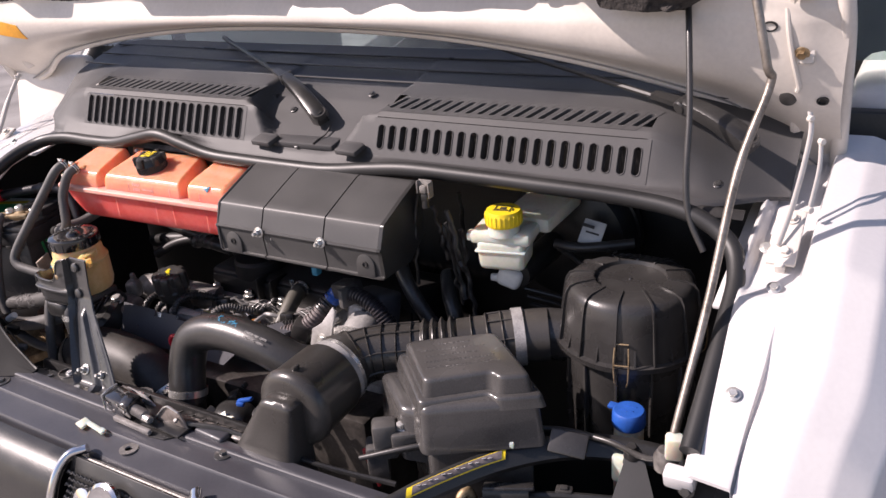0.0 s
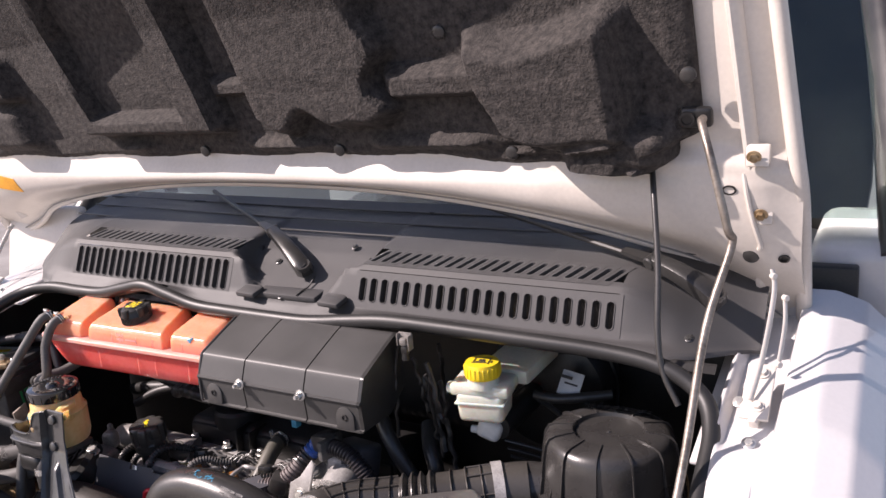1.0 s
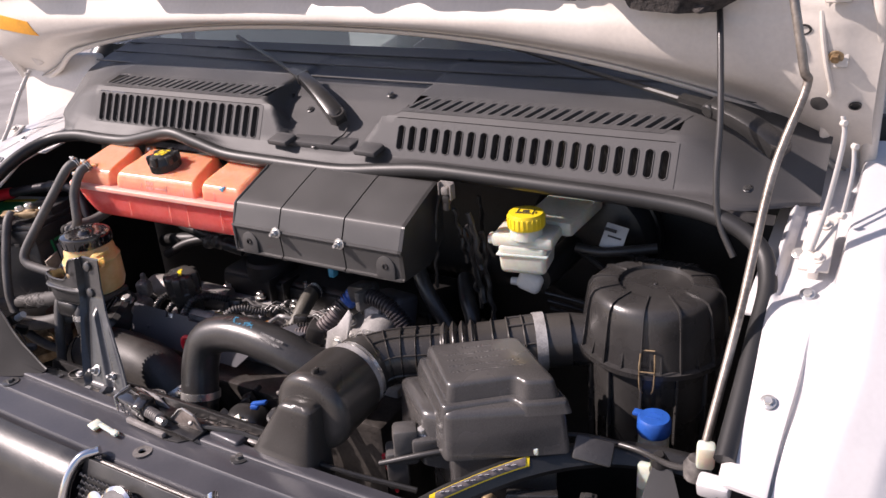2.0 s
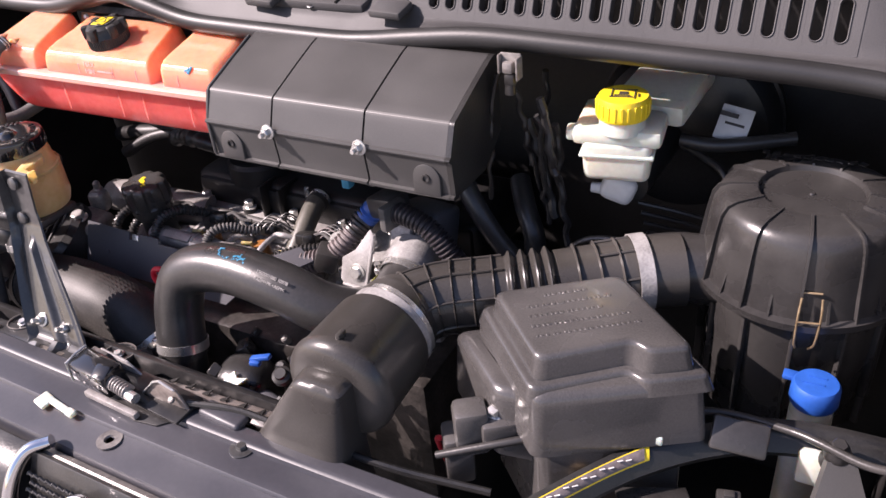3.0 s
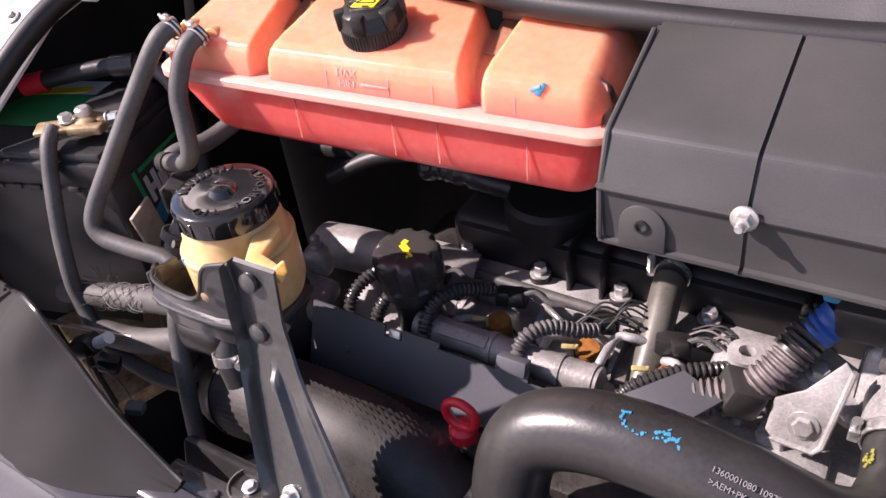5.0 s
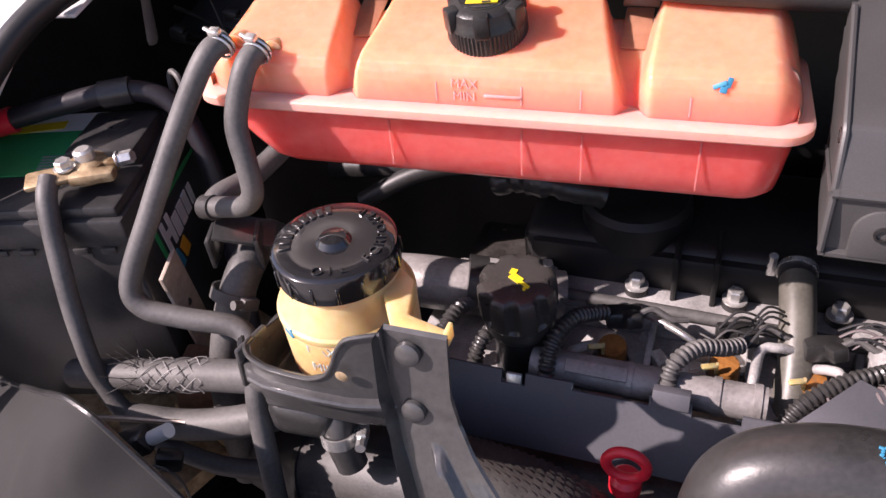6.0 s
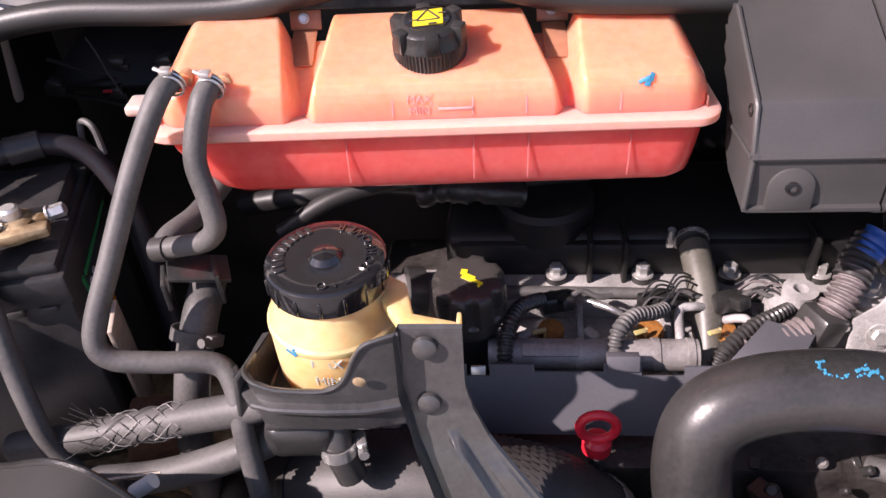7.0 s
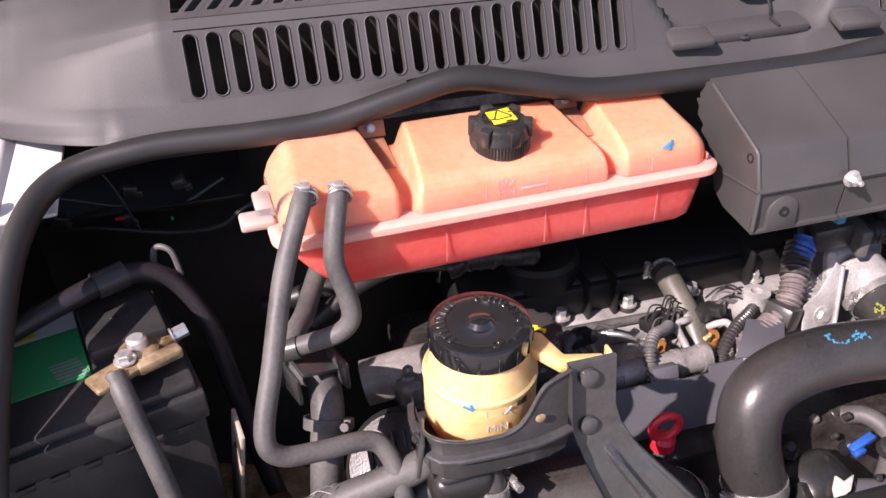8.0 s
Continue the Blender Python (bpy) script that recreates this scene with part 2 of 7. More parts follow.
def tube(pts, r, sides=16, n=8, smooth=True, step=None, squash=1.0):
    """A round bar or hose along points; r is a radius or a function of the way along in metres."""
    line = spline(pts, n) if smooth else [Vector(p) for p in pts]
    if step:
        line = resample(line, step)
    bm = bmesh.new()
    rings, way = [], 0.0
    t0 = (line[1] - line[0]).normalized()
    up = t0.orthogonal().normalized()
    for i, p in enumerate(line):
        t = (line[min(i + 1, len(line) - 1)] - line[max(i - 1, 0)]).normalized()
        up = (up - t * up.dot(t)).normalized()
        side = t.cross(up)
        way += (p - line[i - 1]).length if i else 0
        rad = r(way) if callable(r) else r
        rings.append([bm.verts.new(p + (up * math.cos(a) + side * math.sin(a) * squash) * rad) for a in (2 * math.pi * k / sides for k in range(sides))])
    for a, b in zip(rings, rings[1:]):
        for k in range(sides):
            bm.faces.new((a[k], a[(k + 1) % sides], b[(k + 1) % sides], b[k]))
    bm.faces.new(rings[0][::-1])
    bm.faces.new(rings[-1])
    return bm


def conduit(pts, r, pitch=0.006, depth=0.13, sides=14):
    return tube(pts, lambda s: r * (1 + depth * (1 if (s / pitch) % 1 < 0.5 else -1)), sides, step=pitch / 4)


def prism(outline, depth, m=None, bevel=0.0):
    """Extrudes an outline in the xy plane by depth along z."""
    bm = bmesh.new()
    f = bm.faces.new([bm.verts.new((x, y, 0)) for x, y in outline])
    r = bmesh.ops.extrude_face_region(bm, geom=[f])
    for v in r["geom"]:
        if isinstance(v, bmesh.types.BMVert):
            v.co.z += depth
    bmesh.ops.recalc_face_normals(bm, faces=bm.faces)
    if bevel:
        bmesh.ops.bevel(bm, geom=bm.edges[:], offset=bevel, segments=2, affect="EDGES", profile=0.5)
    if m:
        bm.transform(m)
    return bm


def grid(nu, nv, f, thick=None):
    """A sheet of nu by nv cells, point(u, v) by f; thick adds a back by that offset vector function."""
    bm = bmesh.new()
    rows = [[bm.verts.new(f(i / nu, j / nv)) for i in range(nu + 1)] for j in range(nv + 1)]
    for j in range(nv):
        for i in range(nu):
            bm.faces.new((rows[j][i], rows[j][i + 1], rows[j + 1][i + 1], rows[j + 1][i]))
    if thick:
        back = [[bm.verts.new(v.co + Vector(thick)) for v in row] for row in rows]
        for j in range(nv):
            for i in range(nu):
                bm.faces.new((back[j][i], back[j + 1][i], back[j + 1][i + 1], back[j][i + 1]))
        ring = [(0, i) for i in range(nu)] + [(j, nu) for j in range(nv)] + [(nv, i) for i in range(nu, 0, -1)] + [(j, 0) for j in range(nv, 0, -1)]
        for (a, b), (c, d) in zip(ring, ring[1:] + ring[:1]):
            bm.faces.new((rows[a][b], back[a][b], back[c][d], rows[c][d]))
    return bm


def facing(p, way):
    """A pose at p whose z axis points along way."""
    return Matrix.Translation(p) @ Vector(way).to_track_quat("Z", "Y").to_matrix().to_4x4()


def bolt(p, way, r=0.007, h=0.008, washer=1.5, stud=0.0):
    bm = lathe([(r * washer, 0), (r * washer, 0.0016), (r * washer * 0.9, 0.002)], 20)
    bm = merge(bm, lathe([(r, 0.0021), (r, h - 0.001), (r * 0.86, h)], 6))
    if stud:
        bm = merge(bm, lathe([(r * 0.5, h), (r * 0.5, h + stud - 0.001), (r * 0.4, h + stud)], 12))
    return moved(bm, facing(p, way))


def clamp(p, way, r, w=0.009):
    """A hose clamp with its screw housing."""
    bm = lathe([(r, -w / 2), (r + 0.0015, -w / 2), (r + 0.0015, w / 2), (r, w / 2), (r, -w / 2)], 28, cap=False)
    bm = merge(bm, rbox((r + 0.005, 0, 0), (0.008, 0.016, w * 1.05), 0.0015), lathe([(0.004, -0.016), (0.004, 0.002)], 8, pose(r + 0.005, 0, 0, 90, 0, 0)))
    return moved(bm, facing(p, way))


def words(text, size, m, mat, parent, name="lettering", depth=0.0006):
    """Raised letters as a mesh part."""
    data = bpy.data.curves.new("text", "FONT")
    data.body, data.size, data.extrude, data.align_x, data.align_y = text, size, depth, "CENTER", "CENTER"
    ob = bpy.data.objects.new("text", data)
    mesh = bpy.data.meshes.new_from_object(ob)
    bm = bmesh.new()
    bm.from_mesh(mesh)
    bm.transform(m)
    bpy.data.objects.remove(ob)
    bpy.data.curves.remove(data)
    bpy.data.meshes.remove(mesh)
    return part(name, bm, mat, parent)


def smooth(a, b, x):
    t = min(max((x - a) / (b - a), 0), 1)
    return t * t * (3 - 2 * t)


def loft(rings, cap=True):
    bm = bmesh.new()
    vs = [[bm.verts.new(p) for p in ring] for ring in rings]
    n = len(vs[0])
    for a, b in zip(vs, vs[1:]):
        for i in range(n):
            bm.faces.new((a[i], a[(i + 1) % n], b[(i + 1) % n], b[i]))
    if cap:
        bm.faces.new(vs[0][::-1])
        bm.faces.new(vs[-1])
    return bm


def slot_cells(n, place, cw, ch, sw, sh, depth, lean=0.0, k=20):
    """n cells in a row, each with a rounded slot through it; place(i) gives the cell's middle, its axes and its inward way."""
    bm = bmesh.new()
    for i in range(n):
        c, ux, uy, inw = place(i)
        hole, edge, inner = [], [], []
        for q in range(k):
            a = 2 * math.pi * (q + 0.5) / k
            x, y = sw / 2 * math.cos(a), sw / 2 * math.sin(a)
            y += (sh - sw) / 2 * (1 if y > 0 else -1)
            sx, sy = math.cos(a), math.sin(a)
            m = max(abs(sx), abs(sy))
            ex, ey = sx / m * cw / 2, sy / m * ch / 2
            for lst, (px, py, d) in ((hole, (x, y, 0)), (edge, (ex, ey, 0)), (inner, (x * 0.9, y * 0.97, depth))):
                lst.append(bm.verts.new(c + ux * (px + lean * py) + uy * py + inw * d))
        for q in range(k):
            r = (q + 1) % k
            bm.faces.new((edge[q], edge[r], hole[r], hole[q]))
            bm.faces.new((hole[q], hole[r], inner[r], inner[q]))
    return bm


CX = -0.832

# ---- the setting ----
solid("ground", grid(12, 12, lambda u, v: (-40 + 80 * u, -40 + 80 * v, 0), (0, 0, -0.1)), GROUND_BOUNCE, "ground under the parked van, kept pale to bounce fill light", "ground", kind="structure")
# Walls and floor are near-black to stand for the shade in the bay.
solid("wall_back", rbox((CX, 1.47, 0.86), (1.76, 0.03, 0.92), 0.004), DEEP, "bulkhead at the back of the engine bay, near-black for its shade", "bulkhead", kind="structure")
YZ = lambda x: Matrix(((0, 0, 1, x), (1, 0, 0, 0), (0, 1, 0, 0), (0, 0, 0, 1)))
WING_WALL = [(0.86, 0.42), (1.45, 0.42), (1.45, 1.22), (1.22, 1.22), (1.17, 1.215), (0.86, 1.035)]
solid("wall_left", prism(WING_WALL, 0.03, YZ(-1.68)), DEEP, "inner wing wall beside the battery, near-black for its shade", "inner wing", kind="structure")
solid("wall_right", prism(WING_WALL, 0.03, YZ(-0.09)), DEEP, "inner wing wall beside the air filter, near-black for its shade", "inner wing", kind="structure")
solid("floor", rbox((CX, 1.04, 0.43), (1.66, 0.86, 0.03), 0.004), DEEP, "undertray below the engine, near-black for its shade", "undertray", kind="structure")


# ---- van body ----
def fender_point(side, u, v):
    """Across the wing from the seal flange (u 0) over the crease and shoulder down the flank (u 1); v from front to rear."""
    prof = ((0.0, -0.012), (0.012, 0.0), (0.03, 0.002), (0.056, 0.003), (0.0585, 0.003), (0.0620, 0.003), (0.066, 0.005), (0.078, 0.008), (0.115, 0.008), (0.155, -0.006),
            (0.19, -0.04), (0.215, -0.10), (0.225, -0.20), (0.226, -0.34), (0.22, -0.52))
    s = u * (len(prof) - 1)
    i = min(int(s), len(prof) - 2)
    w, h = (a + (b - a) * (s - i) for a, b in zip(prof[i], prof[i + 1]))
    y = 0.864 + 0.541 * v
    top = 1.072 + 0.60 * (y - 0.845) - 0.38 * max(y - 1.10, 0)
    h -= 0.024 * smooth(1.045, 1.10, y) * smooth(0.004, 0.016, w) * smooth(0.0745, 0.0685, w) if side > 0 else 0
    h -= 0.008 * smooth(0.0560, 0.0585, w) * smooth(0.066, 0.0615, w) * smooth(1.035, 0.96, y)
    x = 0.74 + w - 0.03 * smooth(0.25, 0, v) * u
    return (CX + side * x, y - 0.10 * smooth(0.2, 0, v) * smooth(0.4, 1, u) * 0, top + h - 0.05 * smooth(0.12, 0, v) * u)


van = thing("van_body", (CX, 1.2, 0), "white delivery van body with its bonnet raised", "van")
for side in (-1, 1):
    wing = part("fender", grid(104, 60, lambda u, v: fender_point(side, u, v), (0, 0, -0.004)), WHITE, van, "glossy white wing with a pressed crease")
    for y, x in ((0.945, 0.772), (1.083, 0.785), (1.136, 0.766)):
        z = 1.072 + 0.60 * (y - 0.845) + 0.004 - (0.022 * smooth(1.045, 1.10, y) if side > 0 else 0)
        part("bolt", bolt((CX + side * x, y, z), (0, -0.5, 0.86), 0.0050, 0.006, 1.7), ZINC, wing)
    part("screw", bolt((CX + side * 0.745, 0.868, 1.056), (0, -1, 0.1), 0.006, 0.006), STRUT, wing)
    if side < 0:
        part("corner_panel", rbox((-1.604, 1.250, 1.2455), (0.145, 0.24, 0.005), 0.002, (11, -3, 0)), WHITE, van, "white flange below the scuttle end")
    else:
        part("corner_panel", rbox((CX + 0.778, 1.20, 1.196), (0.12, 0.26, 0.006), 0.002, (12, 0, 0)), WHITE, van)
    part("flange_end", rbox((CX + side * 0.737, 0.872, 1.066), (0.034, 0.020, 0.024), 0.005, (20, 0, 0)), WHITE, van)
    # base of the screen pillar, in line with the wing
    part("pillar_base", rbox((CX + side * 0.905, 1.64, 1.10), (0.20, 0.30, 0.50), 0.03, seg=3), WHITE, van, "white pillar base panel")
    part("pillar", tube([(CX + side * 0.945, 1.50, 1.33), (CX + side * 0.905, 1.75, 1.62), (CX + side * 0.845, 2.02, 1.93)], 0.04, 12), BLACK, van, "black screen pillar")
    door = part("door", rbox((CX + side * 0.96, 2.13, 0.90), (0.07, 0.82, 1.0), 0.03, seg=3), WHITE, van, "white front door")
    part("window", rbox((CX + side * 0.93, 2.14, 1.66), (0.008, 0.70, 0.52), 0.002), SCREEN, door, "tinted side window")
    part("window_frame", rbox((CX + side * 0.945, 1.78, 1.46), (0.05, 0.05, 0.30), 0.008), BLACK, door)
    mirror = part("mirror", rbox((CX + side * 1.06, 1.72, 1.48), (0.18, 0.10, 0.26), 0.03, seg=3), BLACK, van, "black door mirror")
    part("mirror_arm", tube([(CX + side * 0.94, 1.75, 1.42), (CX + side * 1.0, 1.73, 1.43)], 0.02), BLACK, mirror)
# Added panel, placed from the camera's view to hide the ground behind.
part("corner_gap_panel", rbox((-1.775, 1.365, 1.235), (0.25, 0.03, 0.30), 0.012, (-14, 0, 6), 3), INNER_WHITE, van, "white panel closing the gap below the bonnet corner in the camera's view")
part("roof", grid(14, 10, lambda u, v: (CX + (u - 0.5) * 1.62, 2.0 + 0.7 * v, 1.95 + 0.10 * smooth(0, 0.5, v) - 0.08 * (2 * u - 1) ** 4), (0, 0, -0.02)), WHITE, van)
screen = part("windscreen", grid(24, 12, lambda u, v: (CX + (u - 0.5) * (1.80 - 0.12 * v), 1.465 + 0.60 * v + 0.03 * (2 * u - 1) ** 2, 1.388 + 0.60 * v), (0, 0.004, 0.004)), SCREEN, van, "tinted laminated windscreen")
screen.visible_shadow = False
part("cab_wall", rbox((CX, 2.72, 1.3), (1.7, 0.04, 1.5), 0.01), BLACK, van)
part("dashboard", rbox((CX, 1.86, 1.16), (1.62, 0.50, 0.16), 0.05, seg=3), BLACK, van, "black dashboard top")
part("bumper", grid(40, 14, lambda u, v: (CX + (u - 0.5) * 1.86, 0.62 - 0.10 * math.sin(math.pi * v) + 0.32 * abs(2 * u - 1) ** 4, 0.30 + 0.34 * v), (0, 0.02, 0)), BLACK, van, "black plastic bumper")


# ---- front crossmember, grille and latch ----
cross = thing("front_panel", (CX, 0.77, 0.96), "dark lacquered slam panel across the front with pressed ribs", "slam panel")
PROFILE = ((0.713, 0.925), (0.714, 0.944), (0.718, 0.949), (0.753, 0.952), (0.7555, 0.9565), (0.760, 0.957), (0.787, 0.957),
           (0.789, 0.962), (0.793, 0.9635), (0.805, 0.962), (0.812, 0.961), (0.815, 0.945), (0.815, 0.90))


def cross_point(u, v):
    s = v * (len(PROFILE) - 1)
    i = min(int(s), len(PROFILE) - 2)
    y, z = (a + (b - a) * (s - i) for a, b in zip(PROFILE[i], PROFILE[i + 1]))
    x = -1.60 + 1.18 * u
    return (x, y + 0.05 * ((x + 0.83) / 0.8) ** 2 * 0.4, z)


part("panel", grid(40, 26, cross_point, (0, 0, -0.004)), PANEL, cross)
for x, y in ((-0.712, 0.788), (-1.22, 0.772), (-0.455, 0.80)):
    part("bolt", bolt((x, y, 0.957), (0, 0, 1), 0.0062, 0.006, 2.2), STRUT, cross)
part("washer", lathe([(0.014, 0), (0.014, 0.002), (0.006, 0.0022), (0.005, 0)], 24, pose(-0.859, 0.742, 0.9515)), DULL, cross)
for x in (-0.80, -0.77, -0.745, -0.715, -0.685, -0.655):
    part("tooth", rbox((x, 0.823, 0.955), (0.017, 0.006, 0.022), 0.001, (25, 0, 0)), DULL, cross)
part("pressing", rbox((-0.757, 0.813, 0.963), (0.060, 0.022, 0.010), 0.005, (0, 0, -4), 3), PANEL, cross)

grille = thing("grille", (CX, 0.64, 0.80), "black grille with a mesh insert and a chrome-edged centre", "grille")
GX = -0.800
for x0, x1 in ((-1.60, GX - 0.134), (GX + 0.134, -0.10)):
    part("upper_lip", grid(40, 12, lambda u, v: (x0 + (x1 - x0) * u, 0.706 - 0.055 * v - 0.02 * math.sin(3.1 * v) + 0.10 * (2 * (x0 + (x1 - x0) * u + 1.60) / 1.5 - 1) ** 4, 0.945 - 0.10 * v ** 1.6), (0, 0, -0.006)), BLACK, grille, "black upper grille lip")
for side in (-1, 1):
    part("chrome_edge", tube([(GX + side * 0.112, 0.712, 0.958), (GX + side * 0.130, 0.692, 0.954), (GX + side * 0.138, 0.668, 0.928), (GX + side * 0.141, 0.648, 0.880), (GX + side * 0.134, 0.635, 0.82)], 0.0105, 14, squash=0.7), CHROME, grille)
part("mesh_backing", rbox((GX, 0.672, 0.905), (0.250, 0.006, 0.11), 0.002, (-27, 0, 0)), BLACK, grille)
FRAME_LINE = ((0.711, 0.940), (0.709, 0.946), (0.704, 0.949), (0.698, 0.946), (0.693, 0.941), (0.689, 0.934))
part("mesh_frame", grid(12, 5, lambda u, v: (GX - 0.124 + 0.248 * u, *FRAME_LINE[round(v * 5)]), (0, 0.003, -0.003)), DULL, grille, "satin grey frame above the mesh")
links = []
for i in range(26):
    for j in range(11):
        x, h = -0.120 + i * 0.0096 + (j % 2) * 0.0048, -0.052 + j * 0.0092
        links.append(tube([(x - 0.0048, h - 0.0046, 0.004), (x, h, 0.0070), (x + 0.0048, h - 0.0046, 0.004)], 0.0017, 5, smooth=False))
part("mesh_insert", moved(merge(*links), pose(GX, 0.668, 0.900, 63, 0, 0)), HOSE, grille, "grey diamond mesh insert")
part("emblem", merge(lathe([(0.034, 0), (0.034, 0.006), (0.029, 0.009), (0.024, 0.006)], 32, pose(GX - 0.022, 0.662, 0.922, 63, 0, 0)), lathe([(0.018, 0), (0.018, 0.007), (0.013, 0.008)], 24, pose(GX - 0.066, 0.662, 0.918, 63, 0, 0))), CHROME, grille, "chrome badge left as plain discs")

latch = thing("bonnet_latch", (CX, 0.77, 0.99), "greased steel bonnet latch with a spring on the slam panel", "latch")
XZ = lambda y: Matrix(((1, 0, 0, 0), (0, 0, 1, y), (0, 1, 0, 0), (0, 0, 0, 1)))
part("base_plate", rbox((-0.868, 0.806, 0.966), (0.150, 0.040, 0.004), 0.001, (4, 0, -4)), DARK, latch)
# Flat near-black plate laid on the panel in place of a hollow.
part("hollow_plate", prism([(-0.895, 0.790), (-0.885, 0.776), (-0.850, 0.770), (-0.820, 0.774), (-0.802, 0.792)], 0.0022, pose(0, 0, 0.9572), 0.0008), DEEP, latch, "near-black plate in place of a hollow in the panel")
part("hook_plate", prism([(-0.955, 0.962), (-0.952, 0.984), (-0.944, 0.990), (-0.905, 0.983), (-0.884, 0.967)], 0.003, XZ(0.820), 0.0008), ALU, latch, "bright worn steel hook plate")
part("hook_ear", rbox((-0.940, 0.812, 0.990), (0.022, 0.014, 0.003), 0.001, (0, 10, 0)), DULL, latch)
part("catch_plate", prism([(-0.868, 0.962), (-0.836, 0.994), (-0.826, 0.999), (-0.805, 0.992), (-0.793, 0.965)], 0.003, XZ(0.800), 0.0008), RAIL, latch, "greasy folded catch plate")
part("catch_edge", tube([(-0.868, 0.799, 0.963), (-0.836, 0.799, 0.995), (-0.826, 0.799, 1.000), (-0.805, 0.799, 0.993)], 0.0014, 6, smooth=False), ZINC, latch)
part("lever", prism([(-0.90, 0.964), (-0.885, 0.982), (-0.86, 0.978), (-0.845, 0.966)], 0.006, XZ(0.790), 0.001), DARK, latch)
part("housing", merge(rbox((-0.925, 0.797, 0.980), (0.064, 0.030, 0.032), 0.004, (8, 0, -6)), rbox((-0.905, 0.790, 0.990), (0.020, 0.020, 0.014), 0.003, (20, 0, 12))), GLOSS, latch, "greased black latch housing")
part("worn_edge", tube([(-0.957, 0.783, 0.968), (-0.957, 0.783, 0.994), (-0.955, 0.797, 0.998), (-0.954, 0.811, 0.999)], 0.0014, 6, smooth=False), ZINC, latch, "bright worn edge")
# Small pale flecks on the front of the housing.
for x, y, z in ((-0.944, 0.7815, 0.984), (-0.930, 0.7800, 0.976), (-0.918, 0.7795, 0.988), (-0.905, 0.7785, 0.979)):
    part("bright_fleck", rbox((x, y, z), (0.005, 0.002, 0.003), 0.0008, (0, 25, 0), 1), CASTING, latch)
part("base_ledge", rbox((-0.888, 0.7755, 0.9640), (0.085, 0.008, 0.008), 0.002, (0, 0, -3)), CASTING, latch, "bare metal ledge under the latch")
part("spring", conduit([(-0.895, 0.790, 0.981), (-0.880, 0.788, 0.981), (-0.864, 0.786, 0.980)], 0.0070, 0.0045, 0.26), CASTING, latch, "coil spring")
part("barrel", tube([(-0.870, 0.785, 0.979), (-0.852, 0.783, 0.978)], 0.0060, 16, smooth=False), STEEL, latch, "bright steel barrel")
for x, y, z in ((-0.93, 0.800, 0.972), (-0.915, 0.806, 0.985), (-0.872, 0.792, 0.974), (-0.81, 0.796, 0.981)):
    part("rivet", lathe([(0.0042, 0), (0.0034, 0.003), (0, 0.004)], 12, facing((x, y, z), (0, -0.6, 0.8))), DULL, latch)
part("white_tab", merge(rbox((-0.974, 0.752, 0.9575), (0.021, 0.018, 0.005), 0.002, (6, 0, -12)), rbox((-0.948, 0.752, 0.9590), (0.040, 0.008, 0.005), 0.002, (6, 0, -8)), rbox((-0.926, 0.749, 0.9595), (0.014, 0.010, 0.007), 0.003, (6, 0, -8))), MILK, latch, "off-white plastic release tab")
part("release_cable", tube([(-0.80, 0.806, 0.972), (-0.74, 0.822, 0.968), (-0.66, 0.826, 0.960), (-0.56, 0.83, 0.955), (-0.46, 0.85, 0.945)], 0.004, 8), BLACK, latch)


# ---- cowl ----
cowl = thing("cowl_panel", (CX, 1.25, 1.3), "grey grained plastic scuttle panel with slotted air vents", "scuttle panel")


def lip_z(x):
    return 1.258 - 0.013 * (x - CX) + 0.030 * math.exp(-((x + 1.16) / 0.085) ** 2) + 0.021 * smooth(-0.80, -0.58, x) - 0.004 * smooth(-0.5, -0.2, x)


def base_z(x):
    return 1.262 - 0.013 * (x - CX)


def cowl_bump(x, v):
    """1 on the raised vent boxes, 0 on the valley between them and at the ends; the box ends slant."""
    a = -0.893 - 0.075 * smooth(0.22, 0.60, v)
    b = -0.783 + 0.095 * smooth(0.22, 0.60, v)
    left = min(max((x + 1.560) / 0.135, 0), 1) * smooth(a + 0.007, a - 0.009, x)
    right = smooth(b - 0.007, b + 0.009, x) * smooth(-0.13, -0.24, x)
    return max(left, right)


def cowl_point(u, v):
    x = -1.60 + 1.54 * u
    b = cowl_bump(x, v)
    end = 0.3 * smooth(-1.50, -1.60, x) + smooth(-0.20, -0.06, x)
    high = ((1.162, 0.0), (1.172, 0.006), (1.180, 0.013), (1.188, 0.021), (1.213, 0.078), (1.222, 0.086), (1.272, 0.100), (1.31, 0.106), (1.38, 0.118), (1.47, 0.138))
    low = ((1.162, 0.0), (1.172, 0.005), (1.182, 0.014), (1.20, 0.024), (1.235, 0.045), (1.26, 0.060), (1.29, 0.080), (1.32, 0.095), (1.38, 0.114), (1.47, 0.138))
    s = v * (len(high) - 1)
    i = min(int(s), len(high) - 2)
    yh, zh = (a + (c - a) * (s - i) for a, c in zip(high[i], high[i + 1]))
    yl, zl = (a + (c - a) * (s - i) for a, c in zip(low[i], low[i + 1]))
    y, z = yl + (yh - yl) * b, zl + (zh - zl) * b
    y += 0.010 * smooth(-1.470, -1.482, x) * (1 - v) ** 6 + 0.10 * smooth(-1.48, -1.66, x) * (1 - v) + 0.10 * smooth(-0.17, -0.06, x) * (1 - v)
    return Vector((x, y, lip_z(x) + (base_z(x) - lip_z(x)) * smooth(0.06, 0.34, v) + z - 0.02 * end))


ROWS_L, ROWS_R = (-1.408, -0.975, 21), (-0.684, -0.240, 21)


